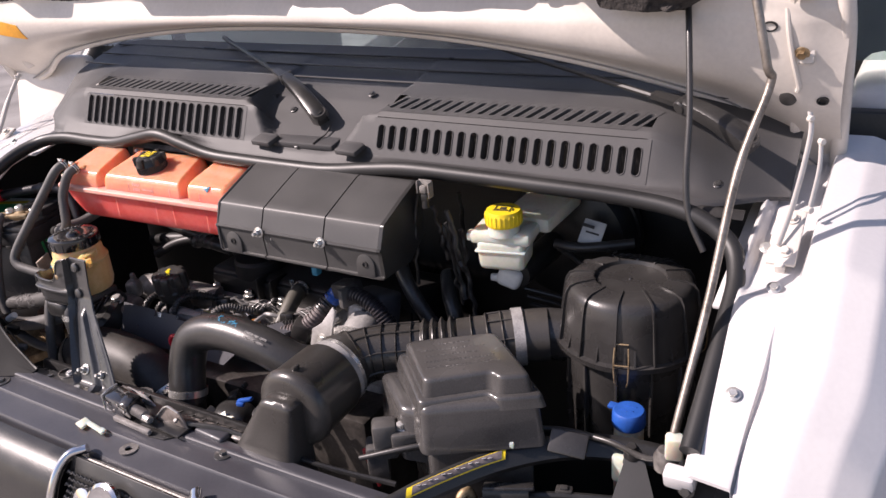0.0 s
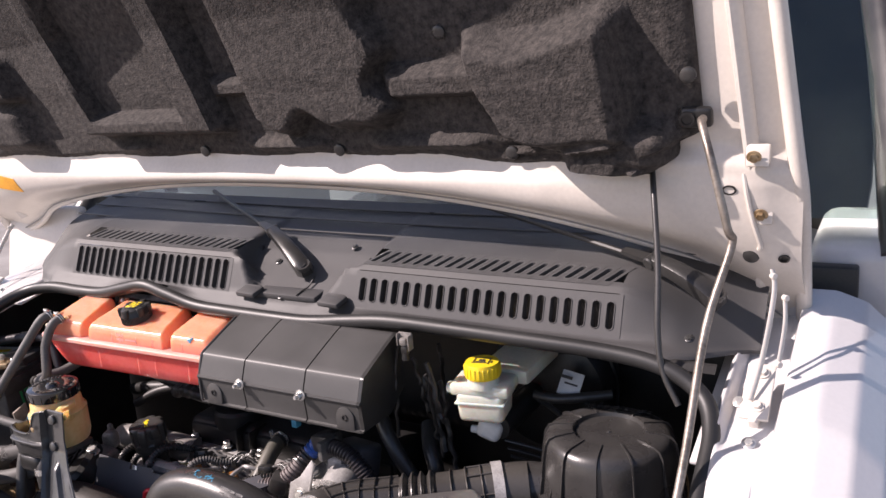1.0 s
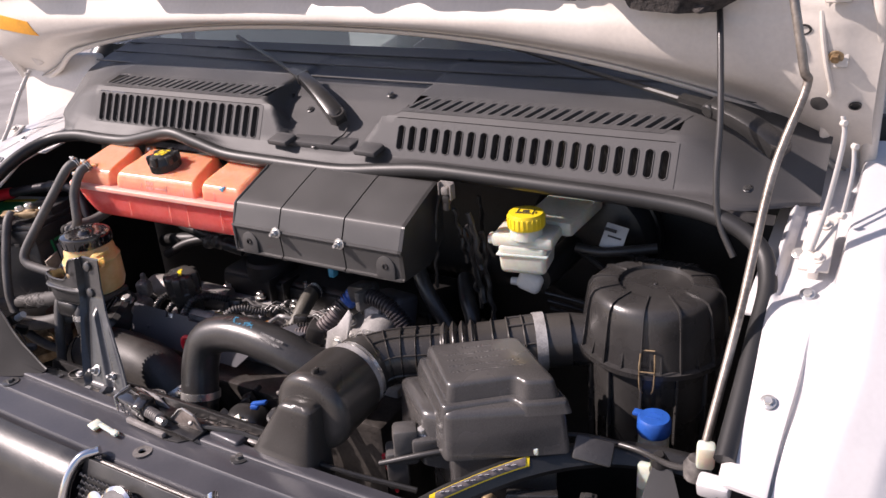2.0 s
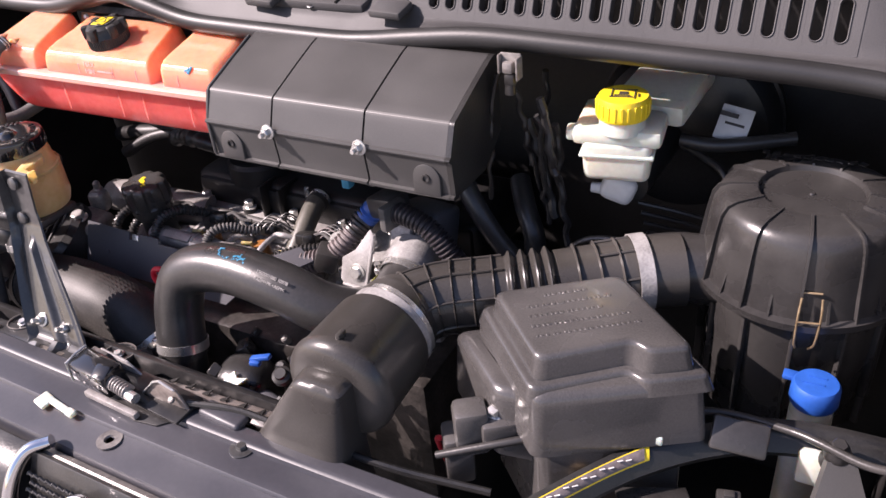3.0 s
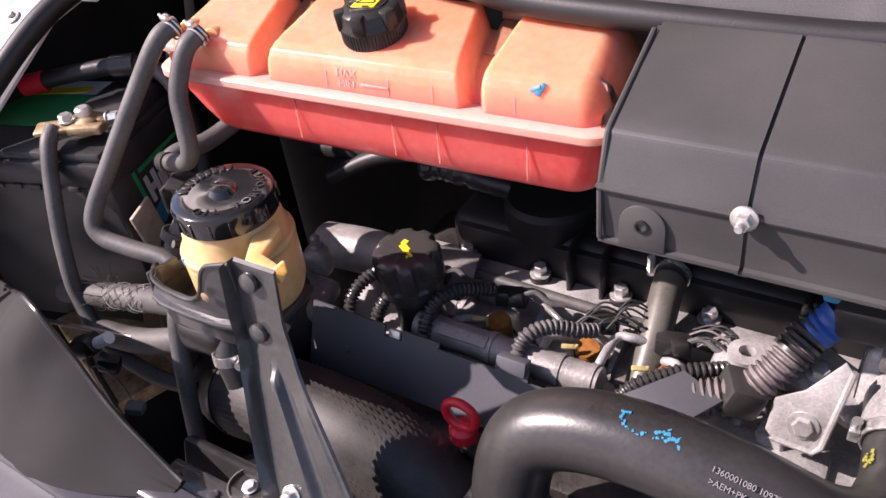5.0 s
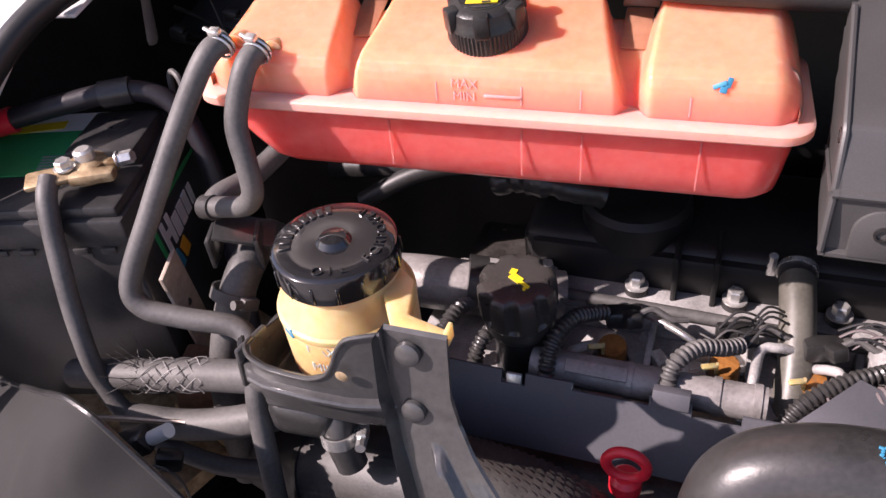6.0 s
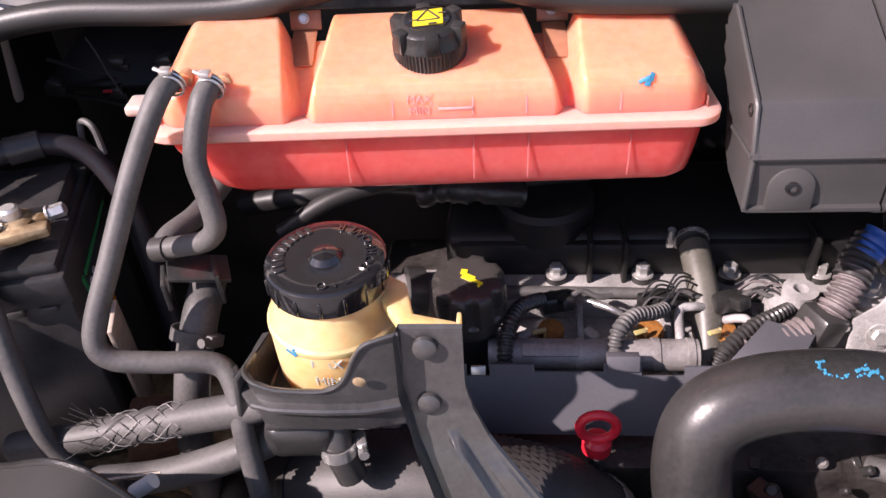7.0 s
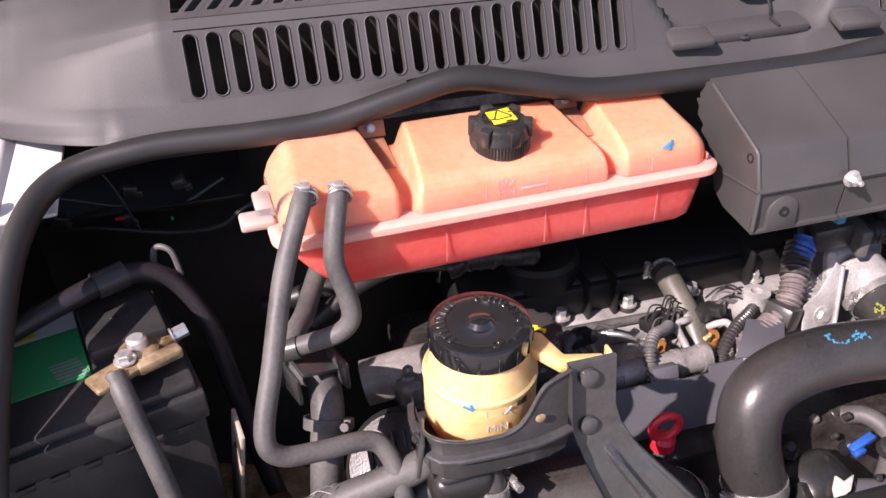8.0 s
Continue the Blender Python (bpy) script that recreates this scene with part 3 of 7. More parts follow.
def cowl_sheet():
    """The sheet, left open where the slotted inserts sit."""
    bm = grid(308, 45, cowl_point)
    gone = []
    for f in bm.faces:
        c = f.calc_center_median()
        for a, b, _ in (ROWS_L, ROWS_R):
            if a < c.x < b:
                t = c.z - base_z(c.x)
                if 0.0215 < t < 0.0765 or 0.088 < t < 0.099:
                    gone.append(f)
    bmesh.ops.delete(bm, geom=gone, context="FACES")
    return bm


part("panel", cowl_sheet(), COWL, cowl, angle=50)
for a, b, n, tall, wide in (ROWS_L + (0.056, 0.58), ROWS_R + (0.039, 0.52)):
    w = (b - a) / n
    up = Vector((0, 0.025, 0.057)).normalized()

    def front_cell(i):
        x = a + w * (i + 0.5)
        return Vector((x, 1.1996, base_z(x) + 0.0487)), Vector((1, 0, 0)), up, Vector((0, 0.92, -0.38))

    rows_front = slot_cells(n, front_cell, w, 0.062, w * wide, tall, 0.012)
    for v in rows_front.verts:
        v.co.x += -0.006 if v.co.x < a + 0.0005 else (0.006 if v.co.x > b - 0.0005 else 0)
    part("vent_grille", rows_front, COWL, cowl, "row of upright slots", angle=50)
    for i in range(n):
        c, ux, uy, inw = front_cell(i)
        ring = [c - inw * 0.0006 + ux * (w * (wide / 2 + 0.025) * math.cos(q)) + uy * (w * (wide / 2 + 0.025) * math.sin(q) + (tall - w * wide) / 2 * (1 if math.sin(q) >= 0 else -1)) for q in (math.pi * (j + 0.5) / 8 for j in range(17))]
        part("slot_edge", tube(ring, 0.0007, 5, smooth=False), COWL, cowl)
    back = Vector((0, 0.050, 0.014)).normalized()

    def top_cell(i):
        x = a + 0.012 + (w * 0.96) * (i + 0.5)
        return Vector((x, 1.247, base_z(x) + 0.0935)), Vector((1, 0, 0)), back, Vector((0, 0, -1))

    part("vent_grille", slot_cells(n, top_cell, w * 0.96, 0.054, w * 0.45, 0.036, 0.01, lean=0.5), COWL, cowl, "row of slanted slots", angle=50)
    # Near-black box behind the slots, standing for the shade inside them.
    part("slot_shade", rbox(((a + b) / 2, 1.285, base_z((a + b) / 2) + 0.035), (b - a + 0.03, 0.012, 0.09), 0.003), DEEP, cowl)
for x, y, dz in ((-0.905, 1.262, 0.062), (-0.755, 1.30, 0.09), (-1.47, 1.27, 0.08), (-0.14, 1.195, 0.03), (-0.845, 1.19, 0.022)):
    part("screw", bolt((x, y, base_z(x) + dz), (0, -0.5, 0.86), 0.0045, 0.004, 1.5), STRUT, cowl)
part("front_ledge", rbox((-0.835, 1.203, 1.2865), (0.135, 0.034, 0.012), 0.003, (10, 0, 0)), COWL, cowl, "low moulded ledge")
for x, y in ((-0.912, 1.184), (-0.722, 1.177)):
    part("clip_tab", merge(rbox((x, y, 1.2905), (0.046, 0.030, 0.010), 0.003, (14, 0, -6)), rbox((x, y + 0.012, 1.296), (0.040, 0.006, 0.006), 0.002, (14, 0, -6))), COWL, cowl)
part("joint", tube([(-0.797, 1.228, 1.312), (-0.800, 1.214, 1.300), (-0.806, 1.203, 1.2945), (-0.806, 1.186, 1.2905)], 0.0016, 6), DEEP, cowl, "open joint between the panel halves")
for y, dz in ((1.325, 0.108), (1.375, 0.119), (1.425, 0.130)):
    part("trim_strip", tube([(-1.58 + 1.50 * k / 12, y + 0.02 * ((k - 6) / 6) ** 2, base_z(-1.58 + 1.5 * k / 12) + dz) for k in range(13)], 0.0022, 8), RUBBER, cowl)
# Near-black strip stands for the shade under the lip.
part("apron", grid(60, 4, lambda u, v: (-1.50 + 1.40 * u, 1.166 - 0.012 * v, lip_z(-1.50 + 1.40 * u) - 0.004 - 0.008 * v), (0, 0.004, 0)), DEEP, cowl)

part("flange_strip", grid(40, 1, lambda u, v: (-1.275 + 0.375 * u, 1.176 + 0.010 * v, 1.2545 + 0.006 * v - 0.004 * u), (0, 0.002, -0.002)), DULL, cowl, "bare metal edge below the seal")
# rubber seal round the bay
seal_line = [(-1.575, 0.72, 1.02), (-1.575, 0.85, 1.085), (-1.572, 0.98, 1.165), (-1.558, 1.08, 1.225), (-1.525, 1.145, 1.252)]
seal_line += [(x, 1.158, lip_z(x) - 0.002) for x in (-1.45, -1.36, -1.29, -1.22, -1.16, -1.10, -1.03, -0.95, -0.8, -0.74, -0.68, -0.6, -0.5, -0.4, -0.25)]
seal_line += [(-0.165, 1.150, 1.257), (-0.112, 1.134, 1.232), (-0.092, 1.095, 1.204), (-0.090, 1.03, 1.168), (-0.089, 0.956, 1.130), (-0.089, 0.885, 1.093)]
bay_seal = thing("bay_seal", (CX, 1.0, 1.0), "black hollow rubber seal round the engine bay", "seal")
part("bulb", tube(seal_line, 0.0115, 16), SEAL, bay_seal)
part("foot", tube([(x, y + 0.004, z - 0.009) for x, y, z in seal_line], 0.005, 8), DEEP, bay_seal)


def wiper(pivot, elbow, tip, label):
    w = thing("wiper", pivot, label, "wiper", "windscreen wipers")
    p, e = Vector(pivot), Vector(elbow)
    d = (e - p).normalized()
    side = d.cross(Vector((0, -0.4, 0.9))).normalized()
    up = side.cross(d)
    rings = []
    for k in range(13):
        t = k / 12
        q = p - d * 0.012 + (e - p + d * 0.012) * t + up * (0.004 + 0.009 * math.sin(math.pi * t))
        wide, h = 0.0165 - 0.0055 * t, 0.011 - 0.002 * t
        if k == 0:
            wide, h = 0.010, 0.007
        rings.append([q + side * (wide * cx) + up * (h * cz) for cx, cz in ((-1, -1), (-1, 0.2), (-0.85, 0.75), (-0.5, 1), (0.5, 1), (0.85, 0.75), (1, 0.2), (1, -1))])
    part("arm", loft(rings), BLACK, w, "black channelled wiper arm with worn lacquer", angle=30)
    seat = p + up * 0.012
    part("pivot_ring", lathe([(0.0135, -0.006), (0.0145, 0.001), (0.0135, 0.004), (0.0105, 0.004), (0.0100, -0.003)], 24, facing(seat, up)), RUBBER, w)
    part("nut", bolt(seat - up * 0.004, up, 0.0075, 0.008, 1.1), BLACK, w)
    part("hinge", lathe([(0.008, -0.013), (0.010, -0.011), (0.010, 0.011), (0.008, 0.013)], 20, facing(e + up * 0.003, side)), BLACK, w, "round knuckle of the arm")
    way = (Vector(tip) - e).normalized()
    part("blade_arm", loft([[e + way * (0.004 + 0.05 * k) + side * (x * (0.008 - 0.002 * k)) + up * (0.003 + z * 0.004) for x, z in ((-1, -1), (-1, 1), (1, 1), (1, -1))] for k in range(2)]), BLACK, w)
    part("blade", tube([e + way * 0.03, e.lerp(Vector(tip), 0.5), tip], 0.0045, 8), DEEP, w)
    return w


wiper((-0.819, 1.231, 1.322), (-0.940, 1.296, 1.372), (-1.24, 1.45, 1.418), "black windscreen wiper with its pivot nut uncovered")
wiper((-0.114, 1.225, 1.330), (-0.205, 1.262, 1.368), (-0.62, 1.44, 1.420), "black windscreen wiper lying along the screen base")

# ---- bonnet ----
MID = ((1.292, 1.452), (1.250, 1.533), (1.205, 1.630), (1.168, 1.713), (1.075, 1.915), (0.980, 2.120))
EDGE = ((1.340, 1.305), (1.272, 1.450), (1.213, 1.578), (1.158, 1.702), (1.067, 1.905), (0.972, 2.105))


def along(rows, v):
    s = min(max(v, 0), 1) * (len(rows) - 1)
    i = min(int(s), len(rows) - 2)
    p = [Vector((0, *rows[min(max(k, 0), len(rows) - 1)])) for k in (i - 1, i, i + 1, i + 2)]
    t = s - i
    a, b, c, d = p
    return 0.5 * (2 * b + (c - a) * t + (2 * a - 5 * b + 4 * c - d) * t * t + (3 * b - a - 3 * c + d) * t ** 3)


def span(u):
    return CX + (0.840 if u > 0 else 1.03) * u - 0.045 * smooth(-0.90, -1.0, u)


def bonnet_point(u, v, inward=0.0):
    """u from -1 to 1 across, v from the rear edge to the front; inward towards the engine."""
    k = abs(u) ** 2.3
    p = along(MID, v).lerp(along(EDGE, v), k)
    x = span(u)
    z = p.z - 0.030 * (x - CX)
    n = Vector((-0.10 * u * abs(u), -0.960, -0.28)).normalized()
    drop = smooth(0.78, 1.0, abs(u)) * max(1 - v / 0.25, 0) ** 2
    x -= (0.022 + 0.085 * max(z - 1.45, 0)) * smooth(0.80, 1.0, u)
    q = Vector((x, p.y + 0.022 * drop, z - (0.055 if u > 0 else 0.048) * drop)) + n * inward
    # scaled out from the camera's eye: steeper, wider panel, same outline in view
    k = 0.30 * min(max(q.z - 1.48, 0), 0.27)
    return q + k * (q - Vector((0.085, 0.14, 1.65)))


bonnet = thing("bonnet", (CX, 1.28, 1.4), "raised white bonnet with black felt on its inner side", "bonnet")
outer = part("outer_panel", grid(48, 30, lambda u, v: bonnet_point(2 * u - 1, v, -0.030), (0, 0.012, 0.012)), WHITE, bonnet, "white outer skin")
PAD_LOW = []
for k in range(201):
    w = -0.93 + 1.81 * k / 200
    want = 1.520 - 0.022 * smooth(0.2, 0.75, w) - 0.01 * smooth(0.70, 0.80, w)
    PAD_LOW.append(min((q / 300 for q in range(150)), key=lambda q: abs(bonnet_point(w, q).z - want)))


def pad_edge(w):
    return PAD_LOW[min(max(round((w + 0.93) / 1.81 * 200), 0), 200)]


def frame_point(u, v):
    """Pressed inner frame: a rounded beam along the rear edge, a flat field under the felt."""
    w = 2 * u - 1
    t = v / max(pad_edge(w), 0.02)
    off = -0.024 + 0.040 * smooth(0.10, 0.52, t) - 0.022 * smooth(0.55, 1.08, t) - 0.014 * smooth(1.1, 1.3, t)
    off -= 0.010 * smooth(0.93, 0.99, abs(w))
    return bonnet_point(w, v, off)


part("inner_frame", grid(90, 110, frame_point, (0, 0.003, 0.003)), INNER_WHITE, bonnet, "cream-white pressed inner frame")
part("rear_fold", tube([bonnet_point(-0.985 + 1.97 * k / 24, 0.004, -0.026) for k in range(25)], 0.007, 10), INNER_WHITE, bonnet)
part("hem_line", tube([bonnet_point(-0.97 + 1.94 * k / 24, 0.016, -0.0215) for k in range(25)], 0.0016, 6), GREY_PRINT, bonnet, "sealer line of the folded hem")
for s in (-1, 1):
    part("side_fold", tube([bonnet_point(s * 0.995, 0.0 + k / 12, -0.022) for k in range(13)], 0.011, 10), INNER_WHITE, bonnet)
    part("side_rib", tube([bonnet_point(s * 0.925, 0.05 + 0.95 * k / 12, -0.016) for k in range(13)], 0.012, 10, squash=0.6), INNER_WHITE, bonnet)


def pillow(x, v, x0, x1, v0, v1, soft_x=0.035, soft_v=0.035):
    return smooth(x0 - soft_x, x0 + soft_x, x) * smooth(x1 + soft_x, x1 - soft_x, x) * smooth(v0 - soft_v, v0 + soft_v, v) * smooth(v1 + soft_v, v1 - soft_v, v)


def pad_point(u, v):
    """Felt pad with its moulded pillows, over the strengthening ribs of the bonnet."""
    uu = -0.93 + (1.77 - 0.045 * smooth(0.155, 0.115, v) - 0.045 * smooth(0.09, 0.0, v)) * u
    lo = pad_edge(uu) + 0.006 * math.sin(uu * 23)
    vv = lo + (0.97 - lo) * v
    x = span(uu)
    z = bonnet_point(uu, vv).z
    lobe = lambda v: 0.012 * math.sin(v * 41) + 0.008 * math.sin(v * 67 + 1)
    h = 0.046 * pillow(x, z, -1.290, -0.935, 1.578, 2.3, 0.012, 0.014)
    h -= 0.034 * pillow(x, z, -1.243 + 0.05 * (z - 1.6), -1.008, 1.614, 2.3, 0.007, 0.007)
    h = max(h, 0.044 * pillow(x, z, -0.842, -0.575 + lobe(z), 1.588 + lobe(x), 2.3, 0.012, 0.018))
    h = max(h, 0.024 * pillow(x, z, -0.93, -0.83, 1.640, 1.668, 0.01, 0.008))
    h = max(h, 0.032 * pillow(x, z, -0.575, -0.40, 1.622, 1.664, 0.02, 0.010))
    h = max(h, 0.056 * pillow(x, z, -0.425 + 0.03 * smooth(1.66, 1.56, z), -0.215, 1.545 + 0.03 * smooth(-0.33, -0.43, x), 1.705 - 0.014 * math.sin((x + 0.42) * 22), 0.016, 0.016))
    h = max(h, 0.042 * pillow(x, z, -0.315, -0.165, 1.498, 1.566, 0.020, 0.016))
    h = max(h, 0.040 * pillow(x, z, -1.57, -1.465, 1.655, 1.742, 0.016, 0.016))
    h = max(h, 0.036 * pillow(x, z, -1.66, -1.49, 1.55, 1.64, 0.03, 0.02))
    for xm, wide in ((-1.215, 0.045), (-0.83, 0.075), (-0.545, 0.10)):
        h = max(h, 0.020 * pillow(x, z, xm - wide, xm + wide, 1.538, 1.556, 0.03, 0.010))
    for xa, va, xb, vb, deep in ((-0.36, 0.285, -0.24, 0.335, 0.009), (-0.40, 0.255, -0.33, 0.275, 0.006), (-0.21, 0.27, -0.165, 0.235, 0.008), (-0.30, 0.225, -0.36, 0.205, 0.006)):
        k = min(max(((x - xa) * (xb - xa) + (vv - va) * (vb - va)) / ((xb - xa) ** 2 + (vb - va) ** 2), 0), 1)
        d = math.hypot(x - xa - k * (xb - xa), vv - va - k * (vb - va))
        h += deep * math.exp(-(d / 0.008) ** 2) - deep * 0.8 * math.exp(-((d - 0.016) / 0.009) ** 2)
    h += 0.0025 * (noise.noise(Vector((x * 6, vv * 9, 2.0)))) + 0.0006 * noise.noise(Vector((x * 60, vv * 90, 5.0)))
    rim = min(u, 1 - u, v * 0.8) * 40
    return bonnet_point(uu, vv, -0.012 + (0.014 + h) * min(rim, 1) ** 0.5)


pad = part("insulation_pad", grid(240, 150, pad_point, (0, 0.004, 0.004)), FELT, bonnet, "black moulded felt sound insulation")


def bonnet_place(x, z):
    """The inner face's point at x whose height is z."""
    u = (x - CX) / (0.840 if x > CX else 1.03)
    v = min((k / 400 for k in range(401)), key=lambda q: abs(bonnet_point(u, q).z - z))
    return u, v


for x, z in ((-0.470, 1.711), (-0.843, 1.716), (-0.136, 1.629), (-0.404, 1.527), (-0.722, 1.534), (-1.036, 1.534), (-1.27, 1.72)):
    u, v = bonnet_place(x, z)
    part("clip", lathe([(0.0105, -0.004), (0.0105, 0.001), (0.008, 0.0025), (0.003, 0.003)], 18, facing(bonnet_point(u, v, 0.006), (0, -0.970, -0.24))), FILTER, pad, "round plastic felt clip")
u, v = bonnet_place(-0.132, 1.573)
socket = part("rod_socket", rbox(bonnet_point(u, v, 0.000), (0.042, 0.028, 0.014), 0.006, (-76, 0, 0), 3), BLACK, bonnet, "black socket for the prop rod")
part("socket_hole", lathe([(0.011, 0), (0.0105, 0.002), (0.007, 0.0025), (0.006, -0.004), (0, -0.004)], 20, facing(bonnet_point(u, v, 0.0075) + Vector((-0.010, 0, 0)), (0, -0.970, -0.24))), DEEP, socket)
for x, y, z in ((-0.070, 1.244, 1.520), (-0.063, 1.2610, 1.441)):
    part("hinge_bolt", bolt((x, y, z), (0, -0.88, -0.46), 0.0062, 0.007, 1.5), RUST, bonnet, "brassy hinge bolt")
for x, y, z, r in ((-0.102, 1.2555, 1.474, 0.0095), (-0.036, 1.2835, 1.376, 0.0075)):
    part("oval_hole", lathe([(r, -0.003), (r, 0.0012), (r * 0.72, 0.0014), (r * 0.7, -0.002), (0, -0.002)], 18, facing((x, y, z), (0, -0.970, -0.24)) @ Matrix.Diagonal((1, 0.72, 1, 1))), DEEP, bonnet)
part("rubber_plug", lathe([(0.011, -0.002), (0.011, 0.003), (0.008, 0.005), (0, 0.005)], 20, facing((-0.077, 1.2825, 1.380), (0, -0.970, -0.24))), RUBBER, bonnet, "black rubber plug")
part("hinge_flange", tube([(-0.084, 1.2575, 1.496), (-0.080, 1.2560, 1.470), (-0.074, 1.2585, 1.440), (-0.068, 1.2640, 1.415), (-0.064, 1.2700, 1.398), (-0.066, 1.2745, 1.390)], 0.0034, 8), INNER_WHITE, bonnet, "pressed flange edge beside the hinge bolts")
part("bolt_seat", rbox((-0.066, 1.2490, 1.521), (0.030, 0.004, 0.030), 0.003, (-14, 0, 0)), INNER_WHITE, bonnet)
part("bolt_seat", rbox((-0.061, 1.2650, 1.441), (0.026, 0.004, 0.028), 0.003, (-14, 0, 0)), INNER_WHITE, bonnet)
part("sticker", grid(8, 2, lambda u, v: frame_point(0.026 + 0.068 * u - 0.006 * v, 0.172 + 0.046 * v - 0.060 * u) + Vector((0, -0.0012, -0.0006)), (0, 0.0008, 0.0004)), ORANGE, bonnet, "orange service sticker")

for s, tag in ((1, "hinge beside the air filter"), (-1, "hinge beside the battery")):
    X = lambda d: CX + s * d - (0.062 if s < 0 else 0)
    hinge = part("hinge", tube([(X(0.787), 1.243, 1.372), (X(0.792), 1.228, 1.352), (X(0.791), 1.20, 1.318), (X(0.786), 1.165, 1.272), (X(0.779), 1.13, 1.236)], 0.0042, 8, squash=0.4), INNER_WHITE, van, "white-painted steel bonnet " + tag)
    part("base_plate", rbox((X(0.785), 1.150, 1.240), (0.034, 0.085, 0.005), 0.002, (30, 0, 0)), INNER_WHITE, hinge)
    part("foot", rbox((X(0.785), 1.150, 1.222), (0.012, 0.075, 0.034), 0.002, (30, 0, 0)), INNER_WHITE, hinge)
    part("link", tube([(X(0.804), 1.232, 1.342), (X(0.808), 1.205, 1.312), (X(0.805), 1.172, 1.268)], 0.0038, 8, squash=0.45), INNER_WHITE, hinge)
    for d, y, z in ((0.790, 1.238, 1.366), (0.806, 1.230, 1.340), (0.806, 1.175, 1.270)):
        part("rivet", lathe([(0.0042, -0.004), (0.0042, 0.002), (0.003, 0.003), (0, 0.003)], 16, facing((X(d), y - 0.004, z), (s * 0.6, -0.8, 0.2))), INNER_WHITE, hinge)
    for y, z in ((1.128, 1.230), (1.172, 1.256)):
        part("base_bolt", bolt((X(0.787), y, z), (0, -0.5, 0.86), 0.0058, 0.006, 1.5), INNER_WHITE, hinge)

solid("prop_rod", tube([(-0.118, 0.928, 1.072), (-0.108, 1.02, 1.20), (-0.100, 1.10, 1.335), (-0.080, 1.148, 1.425), (-0.084, 1.143, 1.45), (-0.104, 1.150, 1.53), (-0.121, 1.180, 1.570), (-0.125, 1.205, 1.574)], 0.0052, 12), ROD, "bent steel prop rod holding up the bonnet, worn and rusty", "prop rod")
solid("washer_hose", tube([(-0.205, 1.262, 1.503), (-0.196, 1.235, 1.47), (-0.180, 1.19, 1.38), (-0.172, 1.155, 1.30), (-0.162, 1.14, 1.255), (-0.140, 1.13, 1.215)], 0.0042, 10), RUBBER, "thin black washer hose running up to the bonnet", "hose")

# ---- coolant tank ----
TX0, TX1 = -1.348, -0.926
TANK_M = pose(-1.13, 1.075, 1.2) @ pose(0, 0, 0, 0, 1.6, 4.2) @ pose(1.13, -1.075, -1.2)


def tank_ring(z, grow, y0, r=0.022, n=7, back=1.177, lean=0.0):
    """Rounded rectangle of the tank at height z; lean draws the hose end in."""
    x0, x1, ya, yb = TX0 - grow + lean, TX1 + grow, y0 - grow, back + grow
    out = []
    for cx, cy, a0 in ((x1 - r, ya + r, -90), (x1 - r, yb - r, 0), (x0 + r, yb - r, 90), (x0 + r, ya + r, 180)):
        for k in range(n):
            a = radians(a0 + 90 * k / (n - 1))
            out.append((cx + r * math.cos(a), cy + r * math.sin(a), z))
    return out


tank = thing("coolant_tank", (-1.14, 1.12, 1.14), "peach-coloured translucent coolant tank holding coral-red coolant", "coolant tank")
LOWER = ((1.137, -0.024, 0.034), (1.1378, -0.016, 0.033), (1.1405, -0.009, 0.031), (1.146, -0.005, 0.027), (1.160, -0.003, 0.017), (1.178, -0.001, 0.006), (1.195, 0.0, 0.0))
part("lower_shell", loft([tank_ring(z, g, 1.072, lean=w) for z, g, w in LOWER]), CORAL, tank, "lower half showing coral-red coolant")
part("weld_flange", loft([tank_ring(z, g, 1.072) for z, g in ((1.1935, 0.001), (1.194, 0.0075), (1.1955, 0.009), (1.2015, 0.009), (1.203, 0.0075), (1.2035, 0.001))]), SEAM, tank, "pale pink weld seam")
GROOVES = (-1.239, -1.034)


def tank_top(u, v):
    """The domed upper half: steep front, sloping top, two channels that widen towards the back."""
    x = TX0 + (TX1 - TX0) * u
    front = ((1.0735, 1.202), (1.0738, 1.211), (1.0746, 1.2185), (1.0764, 1.2250), (1.0800, 1.2302), (1.0865, 1.2340), (1.0960, 1.2370), (1.111, 1.2405), (1.128, 1.2445), (1.144, 1.2485), (1.156, 1.2512),
             (1.165, 1.2522), (1.171, 1.2500), (1.1755, 1.2440), (1.177, 1.234), (1.177, 1.202))
    s = v * (len(front) - 1)
    i = min(int(s), len(front) - 2)
    y, z = (a + (b - a) * (s - i) for a, b in zip(front[i], front[i + 1]))
    groove = 0
    for gx in GROOVES:
        w = 0.0045 + 0.14 * max(y - 1.075, 0)
        groove = max(groove, smooth(w + 0.0075, w - 0.0035, abs(x - gx + 0.05 * (y - 1.12))))
    near = min(u, 1 - u) * (TX1 - TX0)
    end = math.sqrt(max(1 - (1 - min(near / 0.017, 1)) ** 2, 0))
    z = 1.202 + (z - 1.202) * (0.30 + 0.70 * end)
    cut = 0.022 * groove * smooth(1.202, 1.226, z)
    y2 = y + (0.012 * groove * smooth(1.115, 1.076, y) if v < 0.5 else 0)
    y2 += 0.014 * (1 - min(near / 0.020, 1)) ** 2 * (1 if v < 0.4 else 0)
    squeeze = (0.5 - u) * 0.018 * smooth(1.21, 1.252, z)
    return (x + squeeze, y2, z - cut)


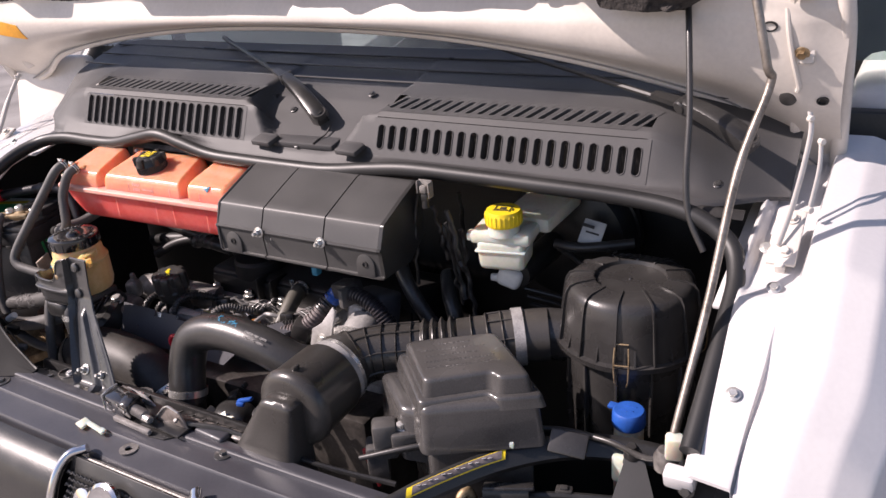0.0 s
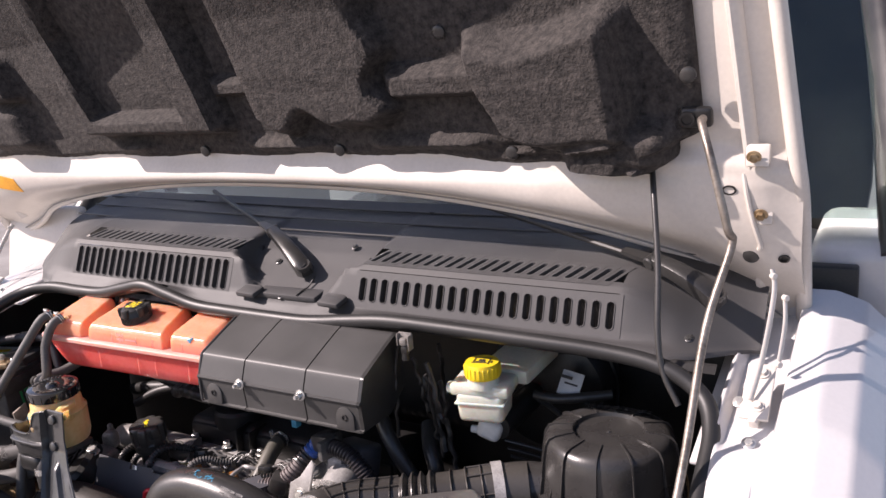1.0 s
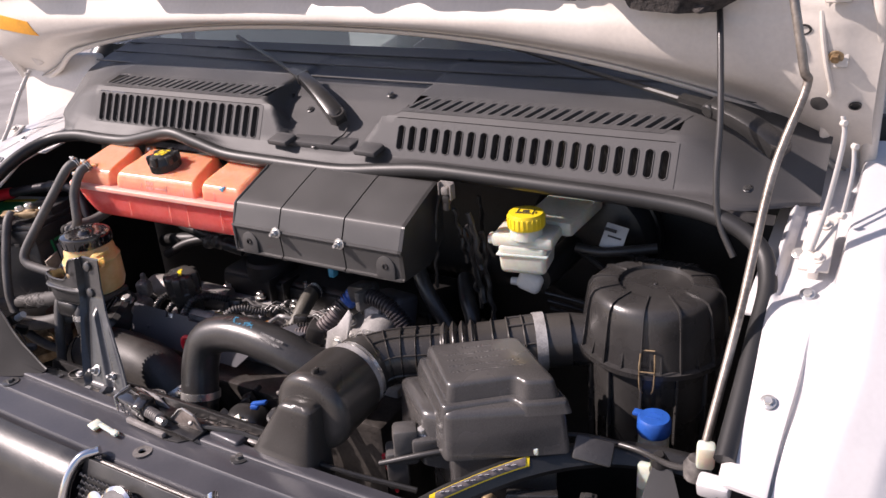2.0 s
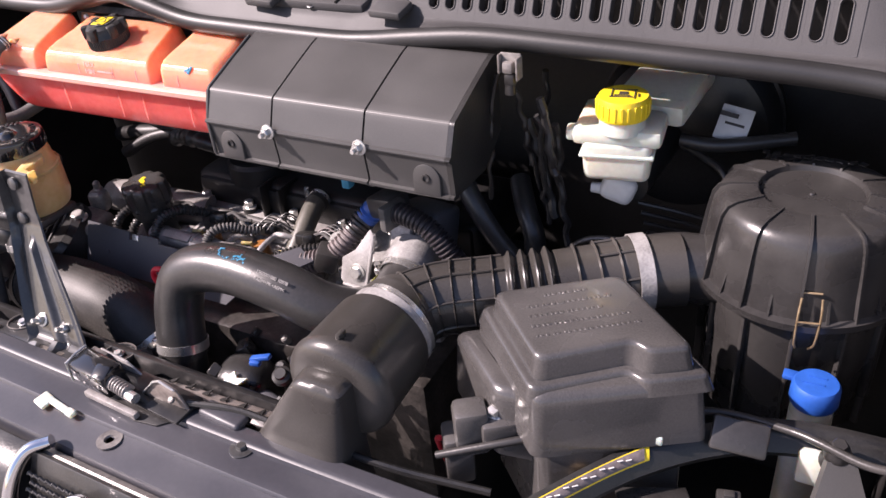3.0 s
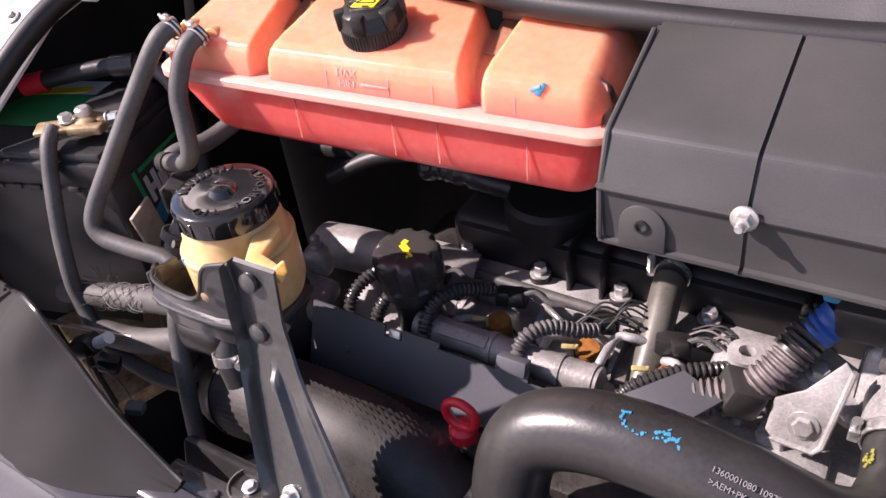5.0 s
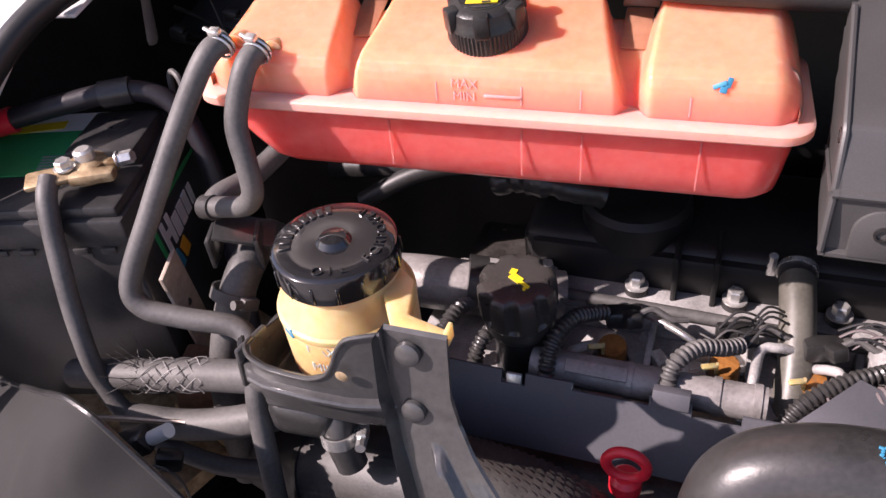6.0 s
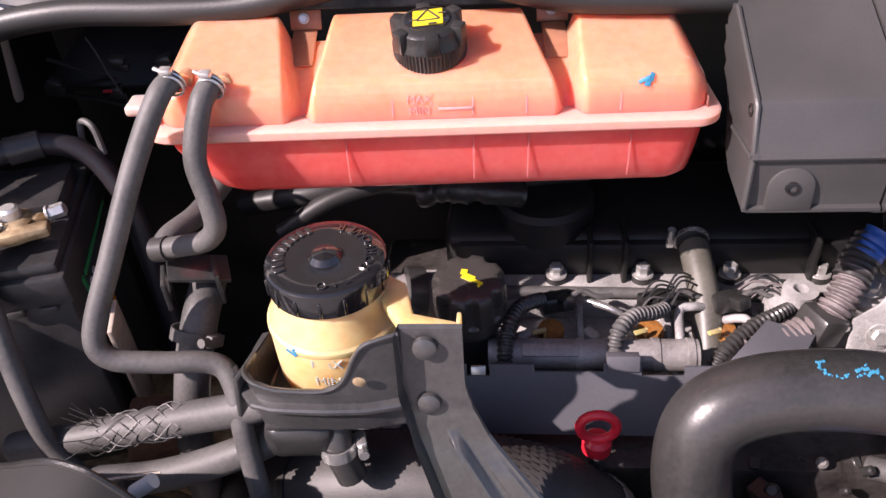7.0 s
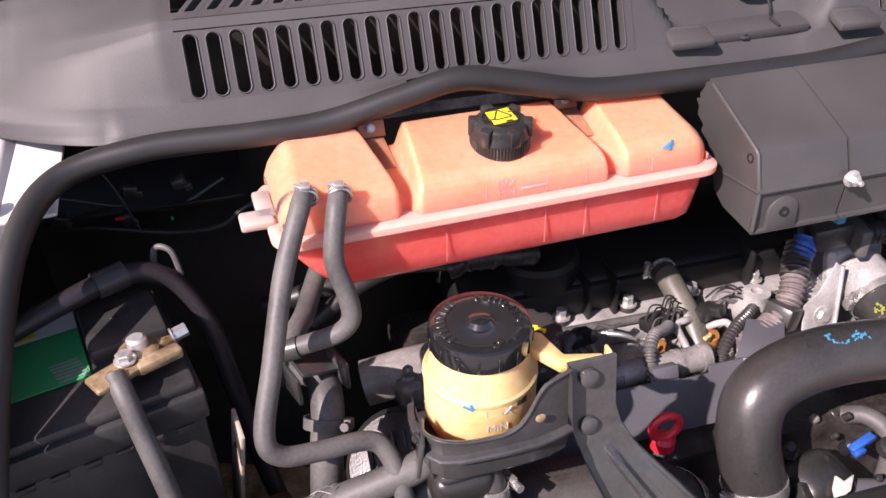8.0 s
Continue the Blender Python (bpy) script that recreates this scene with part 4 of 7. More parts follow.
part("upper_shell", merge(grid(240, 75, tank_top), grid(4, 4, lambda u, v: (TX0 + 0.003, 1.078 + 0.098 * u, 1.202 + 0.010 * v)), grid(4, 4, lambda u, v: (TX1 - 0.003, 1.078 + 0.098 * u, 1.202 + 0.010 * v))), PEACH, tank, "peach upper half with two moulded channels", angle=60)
for gx in GROOVES:
    part("strap", merge(rbox((gx - 0.002, 1.152, 1.2300), (0.020, 0.046, 0.002), 0.001, (14, 0, 0)), rbox((gx - 0.002, 1.1815, 1.242), (0.026, 0.003, 0.016), 0.001, (-22, 0, 0))), STRAP, tank, "brownish translucent fixing strap at the back of a channel")
    part("strap_screw", bolt((gx - 0.003, 1.1800, 1.2440), (0, -0.9, 0.4), 0.0035, 0.004, 1.3), ZINC, tank)
for x in (-1.203, -1.105, -1.063, -0.985):
    part("rib", rbox((x, 1.0718, 1.172), (0.0016, 0.0010, 0.044), 0.0005), CORAL, tank)
for x in (-1.165, -1.105, -1.065, -0.995):
    part("mould_line", rbox((x, 1.0742, 1.2130), (0.0014, 0.0012, 0.014), 0.0005, (-6, 0, 0)), SEAM, tank)
cap_m = facing((-1.136, 1.114, 1.2395), (-0.05, -0.12, 1))
cap = part("cap", lathe([(0.022, -0.004), (0.0275, -0.002), (0.0275, 0.013), (0.026, 0.015), (0.0245, 0.024), (0.021, 0.027), (0.0, 0.028)], 40, cap_m.copy()), BLACK, tank, "black screw cap with a yellow warning disc")
for k in range(6):
    a = k * math.pi / 3
    part("grip", moved(rbox((0.0245 * math.cos(a), 0.0245 * math.sin(a), 0.019), (0.010, 0.011, 0.017), 0.002, (0, 0, math.degrees(a))), cap_m), BLACK, cap)
part("knurl", moved(loft([[((0.0282 if q % 2 else 0.0274) * math.cos(2 * math.pi * q / 120), (0.0282 if q % 2 else 0.0274) * math.sin(2 * math.pi * q / 120), z) for q in range(120)] for z in (-0.002, 0.012)]), cap_m), BLACK, cap)
disc = part("warning_disc", merge(lathe([(0.0175, 0.0275), (0.0172, 0.0284), (0.0165, 0.0286)], 32, cap_m.copy())), GLOSS, cap)
part("warning_sign", moved(rbox((0, 0, 0.0290), (0.0225, 0.0225, 0.0012), 0.0004, (0, 0, 28)), cap_m), YELLOW, disc, "yellow warning sign")
part("warning_print", moved(merge(*[rbox((0.0052 * math.cos(a + 0.5), 0.0052 * math.sin(a + 0.5), 0.0298), (0.0014, 0.0165, 0.0006), 0, (0, 0, math.degrees(a + 0.5))) for a in (radians(-90), radians(30), radians(150))]), cap_m), INK, disc)
part("warning_bars", moved(merge(*[rbox((-0.008 + 0.016 * (k % 2), 0.008 - 0.016 * (k // 2), 0.0298), (0.006, 0.0016, 0.0006), 0, (0, 0, 28)) for k in range(4)]), cap_m), INK, disc)
words("MAX", 0.009, pose(-1.145, 1.0744, 1.2195, 80, 0, 0), SEAM, tank, depth=0.0004)
words("MIN", 0.009, pose(-1.145, 1.0735, 1.2105, 87, 0, 0), SEAM, tank, depth=0.0004)
part("level_line", rbox((-1.118, 1.0737, 1.2120), (0.026, 0.002, 0.002), 0.0004), SEAM, tank)
part("paint_dab", merge(rbox((-0.979, 1.0768, 1.2285), (0.009, 0.0016, 0.0030), 0.0004, (-32, -28, 0)), rbox((-0.9765, 1.0757, 1.2260), (0.0045, 0.0016, 0.0045), 0.0004, (-25, 12, 0)), rbox((-0.9735, 1.0777, 1.2300), (0.0034, 0.0016, 0.0065), 0.0004, (-35, 20, 0))), CYAN, tank, "dab of blue marker paint")
part("side_tab", merge(rbox((-1.364, 1.112, 1.204), (0.030, 0.024, 0.009), 0.003, (0, 0, 0), 3), rbox((-1.355, 1.135, 1.204), (0.016, 0.05, 0.009), 0.003)), TAB, tank, "pale fixing tab")
for n, (x, y, z) in enumerate(((-1.321, 1.078, 1.236), (-1.292, 1.078, 1.233))):
    part("spout", tube([(x, y + 0.030, z - 0.006), (x, y + 0.006, z - 0.001)], 0.0075, 14), PEACH, tank)
for ob in tank.children:
    ob.data.transform(TANK_M)
    for sub in ob.children:
        sub.data.transform(TANK_M)
vents = (((-1.323, 1.066, 1.247), (-1.331, 1.046, 1.240), (-1.352, 1.020, 1.198), (-1.372, 0.982, 1.143), (-1.388, 0.952, 1.096), (-1.378, 0.945, 1.077), (-1.345, 0.950, 1.068), (-1.305, 0.957, 1.060), (-1.290, 0.947, 1.045), (-1.283, 0.925, 1.01), (-1.275, 0.905, 0.95), (-1.272, 0.89, 0.88)),
         ((-1.295, 1.068, 1.243), (-1.301, 1.048, 1.233), (-1.309, 1.032, 1.198), (-1.303, 1.022, 1.168), (-1.302, 1.018, 1.146), (-1.313, 1.019, 1.132), (-1.335, 1.023, 1.124), (-1.356, 1.027, 1.118)))
for pts in vents:
    h = thing("vent_hose", pts[0], "bent grey rubber hose clamped to the coolant tank", "hose", "coolant hoses")
    part("hose", tube(pts, 0.0086, 18), HOSE, h)
    m = facing(Vector(pts[0]) + Vector((0, -0.007, -0.002)), (0.1, 1, 0.30))
    part("wire_clamp", moved(merge(*[tube([(0.0095 * math.cos(2 * math.pi * q / 20), 0.0095 * math.sin(2 * math.pi * q / 20), z) for q in range(21)], 0.0011, 6, smooth=False) for z in (-0.002, 0.002)], rbox((0.0, 0.0125, 0), (0.009, 0.005, 0.007), 0.0015), tube([(0.004, 0.0125, 0), (0.009, 0.014, 0.001)], 0.0016, 6, smooth=False)), m), STEEL, h, "bright wire hose clamp")

# ---- heat shield cover ----
cover = thing("heat_shield", (-0.745, 1.05, 1.14), "matt grey plastic heat shield held by two nuts", "heat shield")
SH = ((1.0345, 1.1420), (1.0345, 1.1445), (1.0385, 1.1455), (1.0382, 1.155), (1.0355, 1.1850), (1.0325, 1.1862), (1.0318, 1.1882), (1.0325, 1.1902), (1.0355, 1.1914), (1.0475, 1.2205), (1.0488, 1.2228), (1.0510, 1.2245), (1.100, 1.244), (1.136, 1.2575), (1.146, 1.2600), (1.152, 1.2590), (1.155, 1.254), (1.156, 1.22))


def shield_point(x, s):
    i = min(int(s), len(SH) - 2)
    return tuple(a + (b - a) * (s - i) for a, b in zip(SH[i], SH[i + 1]))


def shield_strip(x0, x1):
    def f(u, v):
        x = x0 + (x1 - x0) * u
        y, z = shield_point(x, v * (len(SH) - 1))
        return (x, y, z)
    return grid(12, 4 * (len(SH) - 1), f, (0, 0.003, -0.003))


for x0, x1 in ((-0.905, -0.8118), (-0.8092, -0.6868), (-0.6842, -0.584)):
    part("panel", shield_strip(x0, x1), SHIELD, cover)
for x in (-0.8105, -0.6855):
    part("groove", grid(1, 44, lambda u, v: (x - 0.004 + 0.008 * u, shield_point(x, v * (len(SH) - 1))[0] + 0.003, shield_point(x, v * (len(SH) - 1))[1] - 0.003), (0, 0.003, -0.003)), SHIELD, cover, "recessed dark joint")
    part("nut", bolt((x - 0.001, 1.031, 1.189), (0.0, -1, 0.05), 0.0060, 0.009, 1.45, 0.006), ZINC, cover, "zinc-plated nut on its stud")
outline = [(y, z) for y, z in SH] + [(1.156, 1.17), (1.11, 1.140)]
torn = [(y, z) for y, z in SH[:13]] + [(1.138, 1.2555), (1.152, 1.2575), (1.149, 1.250), (1.157, 1.246), (1.153, 1.238), (1.160, 1.234), (1.151, 1.227), (1.153, 1.219), (1.141, 1.213), (1.143, 1.205), (1.128, 1.199), (1.118, 1.188), (1.110, 1.172), (1.104, 1.156), (1.085, 1.146)]
for x0, w, outline in ((-0.9085, 0.004, torn), (-0.5838, 0.006, outline)):
    part("end_wall", prism(outline, w, Matrix(((0, 0, 1, x0), (1, 0, 0, 0), (0, 1, 0, 0), (0, 0, 0, 1)))), SHIELD if x0 < -0.8 else BLACK, cover)
for x in (-0.877, -0.609):
    tongue = [(-0.0165, -0.0125), (0.0165, -0.0125)] + [(0.0165 * math.cos(a), 0.006 + 0.0165 * math.sin(a)) for a in (math.pi * q / 14 for q in range(15))]
    lug = part("lug", prism(tongue, 0.006, Matrix(((1, 0, 0, x), (0, 0.04, -1, 1.0400), (0, 1, 0.04, 1.156), (0, 0, 0, 1))), 0.0012), SHIELD, cover, "rounded fixing tongue")
    part("bolt_hole", lathe([(0.0050, -0.001), (0.0050, 0.0008), (0.0035, 0.001), (0.003, -0.003), (0, -0.003)], 18, facing((x, 1.0334, 1.163), (0, -1, 0.04))), DEEP, lug)
part("side_hole", lathe([(0.0048, -0.001), (0.0048, 0.0008), (0.0034, 0.001), (0.003, -0.003), (0, -0.003)], 16, facing((-0.9087, 1.056, 1.2145), (-1, 0, 0))), DEEP, cover)
part("side_rib", tube([(-0.9092, 1.034, 1.1885), (-0.9092, 1.065, 1.1845), (-0.9092, 1.100, 1.180)], 0.0016, 8), SHIELD, cover)
part("front_fold", tube([(-0.9075, 1.0350, 1.146), (-0.9075, 1.0350, 1.186), (-0.9075, 1.0475, 1.2215), (-0.9075, 1.0520, 1.2250), (-0.9075, 1.136, 1.2582)], 0.0022, 8, smooth=False), SHIELD, cover)

# ---- power steering reservoir on its bracket ----
ps = thing("steering_fluid_reservoir", (-1.203, 0.985, 1.05), "amber plastic steering fluid bottle with a ribbed black lid", "fluid reservoir")
ps_m = facing((-1.205, 0.966, 1.046), (0.01, -0.02, 1))
part("bottle", lathe([(0.030, 0.0), (0.0440, 0.006), (0.0480, 0.018), (0.0485, 0.062), (0.0470, 0.068), (0.0435, 0.074), (0.0425, 0.084), (0.0405, 0.091), (0.036, 0.10)], 44, ps_m.copy()), AMBER, ps, "amber bottle with embossed level marks")
part("level_ring", lathe([(0.0484, 0.061), (0.0492, 0.063), (0.0490, 0.066), (0.0470, 0.068)], 44, ps_m.copy(), cap=False), AMBER, ps)
lid = part("lid", lathe([(0.0400, 0.0925), (0.0425, 0.0935), (0.0430, 0.108), (0.0420, 0.112), (0.0400, 0.1135), (0.030, 0.1135), (0.012, 0.1125), (0.009, 0.1165), (0.003, 0.118), (0.0, 0.118)], 52, ps_m.copy()), GLOSS, ps, "glossy black screw lid with raised lettering")
for k in range(16):
    a = 2 * math.pi * k / 16
    part("ridge", moved(rbox((0.0432 * math.cos(a), 0.0432 * math.sin(a), 0.1012), (0.0014, 0.0022, 0.0135), 0.0005, (0, 0, math.degrees(a)), 1), ps_m), GLOSS, lid)
for text, mid in (("OIL FOR", -65), ("POWER", 22)):
    for k, ch in enumerate(text):
        a = mid + (k - (len(text) - 1) / 2) * 15
        if ch != " ":
            words(ch, 0.0105, ps_m @ pose(0, 0, 0, 0, 0, a) @ pose(0.0325, 0, 0.1138, 0, 0, 90), GLOSS, lid, depth=0.0009)
for k in range(9):
    a = 95 + 11 * k
    part("print_bar", moved(rbox((0.0325, 0, 0.1139), (0.008, 0.004, 0.0016), 0.0004, (0, 0, 0), 1), ps_m @ pose(0, 0, 0, 0, 0, a)), BLACK, lid)
words("MAX", 0.0105, pose(-1.203, 0.9172, 1.101, 90, 0, -2), MILK, ps, depth=0.0006)
words("MIN", 0.0105, pose(-1.204, 0.9172, 1.084, 90, 0, -2), MILK, ps, depth=0.0006)
part("paint_dab", merge(rbox((-1.2275, 0.9215, 1.108), (0.009, 0.001, 0.0026), 0.0004, (0, 20, -28)), rbox((-1.2245, 0.9203, 1.1095), (0.003, 0.001, 0.006), 0.0004, (0, -25, -28))), CYAN, ps, "dab of blue marker paint")
part("ink_mark", merge(rbox((-1.182, 0.9222, 1.103), (0.011, 0.001, 0.005), 0.0004, (0, 8, 26)), rbox((-1.179, 0.9235, 1.107), (0.005, 0.001, 0.005), 0.0004, (0, 30, 28))), INK, ps)
part("mounting_ear", merge(prism([(-1.178, 0.985), (-1.166, 0.948), (-1.150, 0.922), (-1.112, 0.918), (-1.112, 0.926), (-1.142, 0.934), (-1.150, 0.965)], 0.010, pose(0, 0, 1.124), 0.002), rbox((-1.110, 0.920, 1.137), (0.003, 0.010, 0.012), 0.001)), AMBER, ps)
part("outlet", tube([(-1.212, 0.94, 1.045), (-1.208, 0.918, 1.015), (-1.200, 0.912, 0.985)], 0.012, 14), RUBBER, ps)
part("outlet_clamp", clamp((-1.208, 0.917, 1.012), (0.05, -0.15, -1), 0.0125, 0.010), STEEL, ps)

tray = thing("reservoir_bracket", (-1.19, 0.91, 1.02), "black pressed-steel tray and strut carrying the steering fluid bottle", "bracket")
# Added block: keeps slits of sun off the guard plate behind.
part("tray_sun_block", rbox((-1.236, 0.952, 1.024), (0.056, 0.090, 0.036), 0.012, (0, 0, 3), 3), BLACK, tray)
part("tray_floor", rbox((-1.208, 0.950, 1.046), (0.100, 0.082, 0.010), 0.003, (0, 0, 3)), STRUT, tray)
wall_line = [Vector(p) for p in ((-1.262, 0.972, 1.068), (-1.265, 0.958, 1.074), (-1.266, 0.936, 1.086), (-1.263, 0.916, 1.094), (-1.254, 0.905, 1.096), (-1.240, 0.901, 1.094), (-1.225, 0.900, 1.093), (-1.205, 0.899, 1.094), (-1.192, 0.899, 1.100), (-1.184, 0.899, 1.112), (-1.178, 0.899, 1.126), (-1.171, 0.900, 1.136), (-1.160, 0.902, 1.140), (-1.148, 0.905, 1.142))]
bm = bmesh.new()
centre = Vector((-1.205, 0.975, 0))
rows = []
for drop, out in ((None, 0.0), (1.0815, 0.0), (1.0805, 0.005), (1.0790, 0.0062), (1.0765, 0.0062), (1.0750, 0.005), (1.0740, 0.001), (1.0540, -0.001), (1.0495, -0.004), (1.0475, -0.010), (1.047, -0.03)):
    row = []
    for p in wall_line:
        way = (Vector((p.x, p.y, 0)) - centre).normalized()
        lean = 0.04 * (p.x + 1.21)
        row.append(bm.verts.new(Vector((p.x, p.y, p.z if drop is None else drop + lean)) + way * out))
    rows.append(row)
for a, b in zip(rows, rows[1:]):
    for i in range(len(a) - 1):
        bm.faces.new((a[i], a[i + 1], b[i + 1], b[i]))
bmesh.ops.recalc_face_normals(bm, faces=bm.faces)
bmesh.ops.solidify(bm, geom=bm.faces[:], thickness=0.0025)
part("tray_wall", bm, STRUT, tray, angle=24)
part("tray_lip", tube([(p.x, p.y, p.z) for p in wall_line], 0.0017, 8, 4), STRUT, tray)
part("lug_plate", rbox((-1.268, 0.925, 1.072), (0.004, 0.03, 0.040), 0.0015, (0, 8, -12)), STRUT, tray)
part("lug_bolt", bolt((-1.270, 0.922, 1.088), (-0.9, -0.4, 0.1), 0.004, 0.004, 1.3), DARK, tray)
part("wire_eye", lathe([(0.0028, 0), (0.0045, 0.001), (0.0028, 0.002)], 14, facing((-1.176, 0.896, 1.108), (0, -1, 0))), RUST, tray)


def strut_section(t):
    """Middle, half width and lean of the strut from the top (0) to the foot (1)."""
    a, b, c = Vector((-1.129, 0.910, 1.142)), Vector((-1.129, 0.901, 1.078)), Vector((-1.050, 0.836, 0.955))
    k, bend = t * 1.0, 0.36
    p = a.lerp(b, k / bend) if k < bend else b.lerp(c, (k - bend) / (1 - bend))
    soft = smooth(bend - 0.12, bend, k) * smooth(bend + 0.12, bend, k)
    return p + Vector((0.004, -0.001, 0)) * soft, 0.0215 + 0.024 * smooth(0.3, 1.0, t)


def strut_point(u, v):
    if v < 0.86:
        c, w = strut_section(v / 0.86)
        off = 0
    else:
        c, w = strut_section(1.0)
        k = (v - 0.86) / 0.14
        c = c + Vector((0.008 * k, -0.042 * k, -0.006 * min(k * 3, 1)))
        off = 0
    x = (u - 0.5) * 2
    rib = 0.0075 * smooth(0.22, 0.08, abs(x - 0.05)) * smooth(0.38, 0.43, v) * smooth(1.0, 0.97, v) + 0.0012 * smooth(0.9, 0.86, x) * smooth(0.40, 0.44, x) * smooth(0.45, 0.5, v)
    lip = -0.014 * smooth(0.93, 1.0, -x)
    return c + Vector((x * w, -rib + lip * 0.9 + off, (rib if v >= 0.86 else 0)))


part("strut", grid(56, 70, strut_point, (0.0, 0.003, 0.0015)), STRUT, tray, "long ribbed strut bolted to the slam panel")
for p, w in (((-1.132, 0.9062, 1.129), 1), ((-1.132, 0.9000, 1.083), 1)):
    part("rivet", lathe([(0.0085, 0), (0.0080, 0.003), (0.005, 0.0045), (0.0, 0.005)], 20, facing(p, (0, -1, 0.2))), STRUT, tray)
for p in ((-1.086, 0.845, 0.972), (-1.042, 0.846, 0.971)):
    part("nut", bolt(p, (0, -0.9, 0.5), 0.0062, 0.008, 1.5, 0.008), ZINC, tray)
for p in ((-1.075, 0.814, 0.951), (-1.022, 0.801, 0.951)):
    part("foot_bolt", bolt(p, (0, 0, 1), 0.0072, 0.009, 1.3), ZINC, tray)

# ---- battery ----
bat = thing("battery", (-1.52, 1.05, 0.9), "black car battery with a green label and corroded terminal", "battery")
BM = pose(-1.571, 1.056, -0.010, 0, 0, 15)


def in_bat(bm):
    return moved(bm, BM)


case = part("case", in_bat(rbox((0, 0, 0.995), (0.235, 0.168, 0.20), 0.004)), BATTERY, bat)
top = part("lid", in_bat(merge(rbox((0, 0, 1.106), (0.243, 0.176, 0.028), 0.003), rbox((0, 0, 1.124), (0.235, 0.165, 0.012), 0.004), rbox((0.080, 0.018, 1.136), (0.066, 0.074, 0.020), 0.004))), BATTERY, bat, "black lid")
for k in range(9):
    part("notch", in_bat(rbox((-0.10 + 0.025 * k, -0.0885, 1.090), (0.014, 0.003, 0.006), 0.001)), BATTERY, top)
part("vent_plug", in_bat(lathe([(0.012, 1.145), (0.012, 1.1465), (0.008, 1.147)], 20, pose(0.08, 0.030, 0))), FILTER, top)
part("green_label", in_bat(rbox((-0.021, 0.0075, 1.1312), (0.130, 0.075, 0.0012), 0)), GREEN, bat)
part("white_label", in_bat(rbox((-0.006, 0.0625, 1.1312), (0.100, 0.033, 0.0012), 0)), PAPER, bat)
part("yellow_label", in_bat(rbox((-0.028, 0.0525, 1.1318), (0.075, 0.014, 0.0012), 0, (0, 0, 8))), YELLOW, bat)
for k in range(6):
    part("print_bar", in_bat(rbox((0.026 + 0.001 * k, -0.001 - 0.005 * k, 1.1322), (0.024, 0.0018, 0.0006), 0)), GREY_PRINT, bat)
side = part("side_label", in_bat(merge(rbox((0.1184, -0.040, 1.042), (0.0012, 0.005, 0.090), 0, (8, 0, 0), 1), rbox((0.1184, 0.018, 1.0865), (0.0012, 0.110, 0.005), 0, (3, 0, 0), 1))), GREEN, bat, "green border of the side label")
for y, z, w, h in ((-0.030, 1.056, 0.0065, 0.034), (-0.0235, 1.056, 0.007, 0.008), (-0.016, 1.057, 0.0065, 0.034), (-0.003, 1.053, 0.012, 0.024), (0.012, 1.055, 0.012, 0.024), (0.026, 1.057, 0.010, 0.024), (0.040, 1.058, 0.008, 0.022)):
    part("print_bar", in_bat(rbox((0.1186, y, z), (0.0012, w, h), 0, (6, 0, 0), 1)), PAPER, side)
part("blue_patch", in_bat(rbox((0.1184, -0.024, 1.022), (0.0012, 0.018, 0.022), 0, (20, 0, 0), 1)), CYAN, side)
part("orange_patch", in_bat(rbox((0.1184, -0.004, 1.026), (0.0012, 0.014, 0.018), 0, (20, 0, 0), 1)), ORANGE, side)
part("terminal_clamp", merge(lathe([(0.017, 1.128), (0.017, 1.142), (0.012, 1.145)], 18, pose(-1.478, 1.035, 0)), rbox((-1.462, 1.022, 1.138), (0.038, 0.014, 0.010), 0.003, (0, 0, 25)), rbox((-1.465, 1.040, 1.138), (0.030, 0.010, 0.010), 0.003, (0, 0, 10))), RUST, bat, "corroded brass terminal clamp")
part("terminal_post", lathe([(0.009, 1.140), (0.0085, 1.152), (0.006, 1.154)], 16, pose(-1.478, 1.036, 0)), ZINC, bat)
part("clamp_bolt", bolt((-1.452, 1.045, 1.141), (1, 0.3, 0.2), 0.006, 0.014, 1.2), ZINC, bat)
part("lug", rbox((-1.492, 1.012, 1.140), (0.05, 0.022, 0.006), 0.003, (8, 0, 35)), RUST, bat)
part("lug_bolt", bolt((-1.487, 1.020, 1.144), (0, 0, 1), 0.007, 0.008, 1.3), ZINC, bat)
solid("earth_cable", tube([(-1.495, 1.008, 1.141), (-1.488, 0.990, 1.128), (-1.476, 0.965, 1.08), (-1.465, 0.945, 1.03), (-1.45, 0.93, 0.98), (-1.41, 0.92, 0.94), (-1.35, 0.92, 0.92), (-1.30, 0.93, 0.915)], 0.0085, 14), HOSE, "grey rubber-covered earth cable on the battery", "cable")
red = thing("positive_cable", (-1.45, 1.13, 1.14), "violet-black battery cable in split conduit", "cable")
part("conduit", tube([(-1.60, 1.065, 1.150), (-1.545, 1.095, 1.158), (-1.49, 1.125, 1.160), (-1.455, 1.135, 1.140), (-1.43, 1.125, 1.09), (-1.42, 1.11, 1.03), (-1.41, 1.09, 0.96), (-1.395, 1.06, 0.90), (-1.385, 1.03, 0.84)], 0.0098, 14), VIOLET, red)
part("tape_band", tube([(-1.515, 1.112, 1.1605), (-1.49, 1.125, 1.161)], 0.0125, 14, smooth=False), RUBBER, red)
part("red_end", tube([(-1.612, 1.058, 1.148), (-1.588, 1.072, 1.151)], 0.0122, 12, smooth=False), RED, red)
part("clip", tube([(-1.47, 1.15, 1.13), (-1.465, 1.152, 1.165), (-1.45, 1.145, 1.165), (-1.445, 1.14, 1.14)], 0.003, 8), HOSE, red)

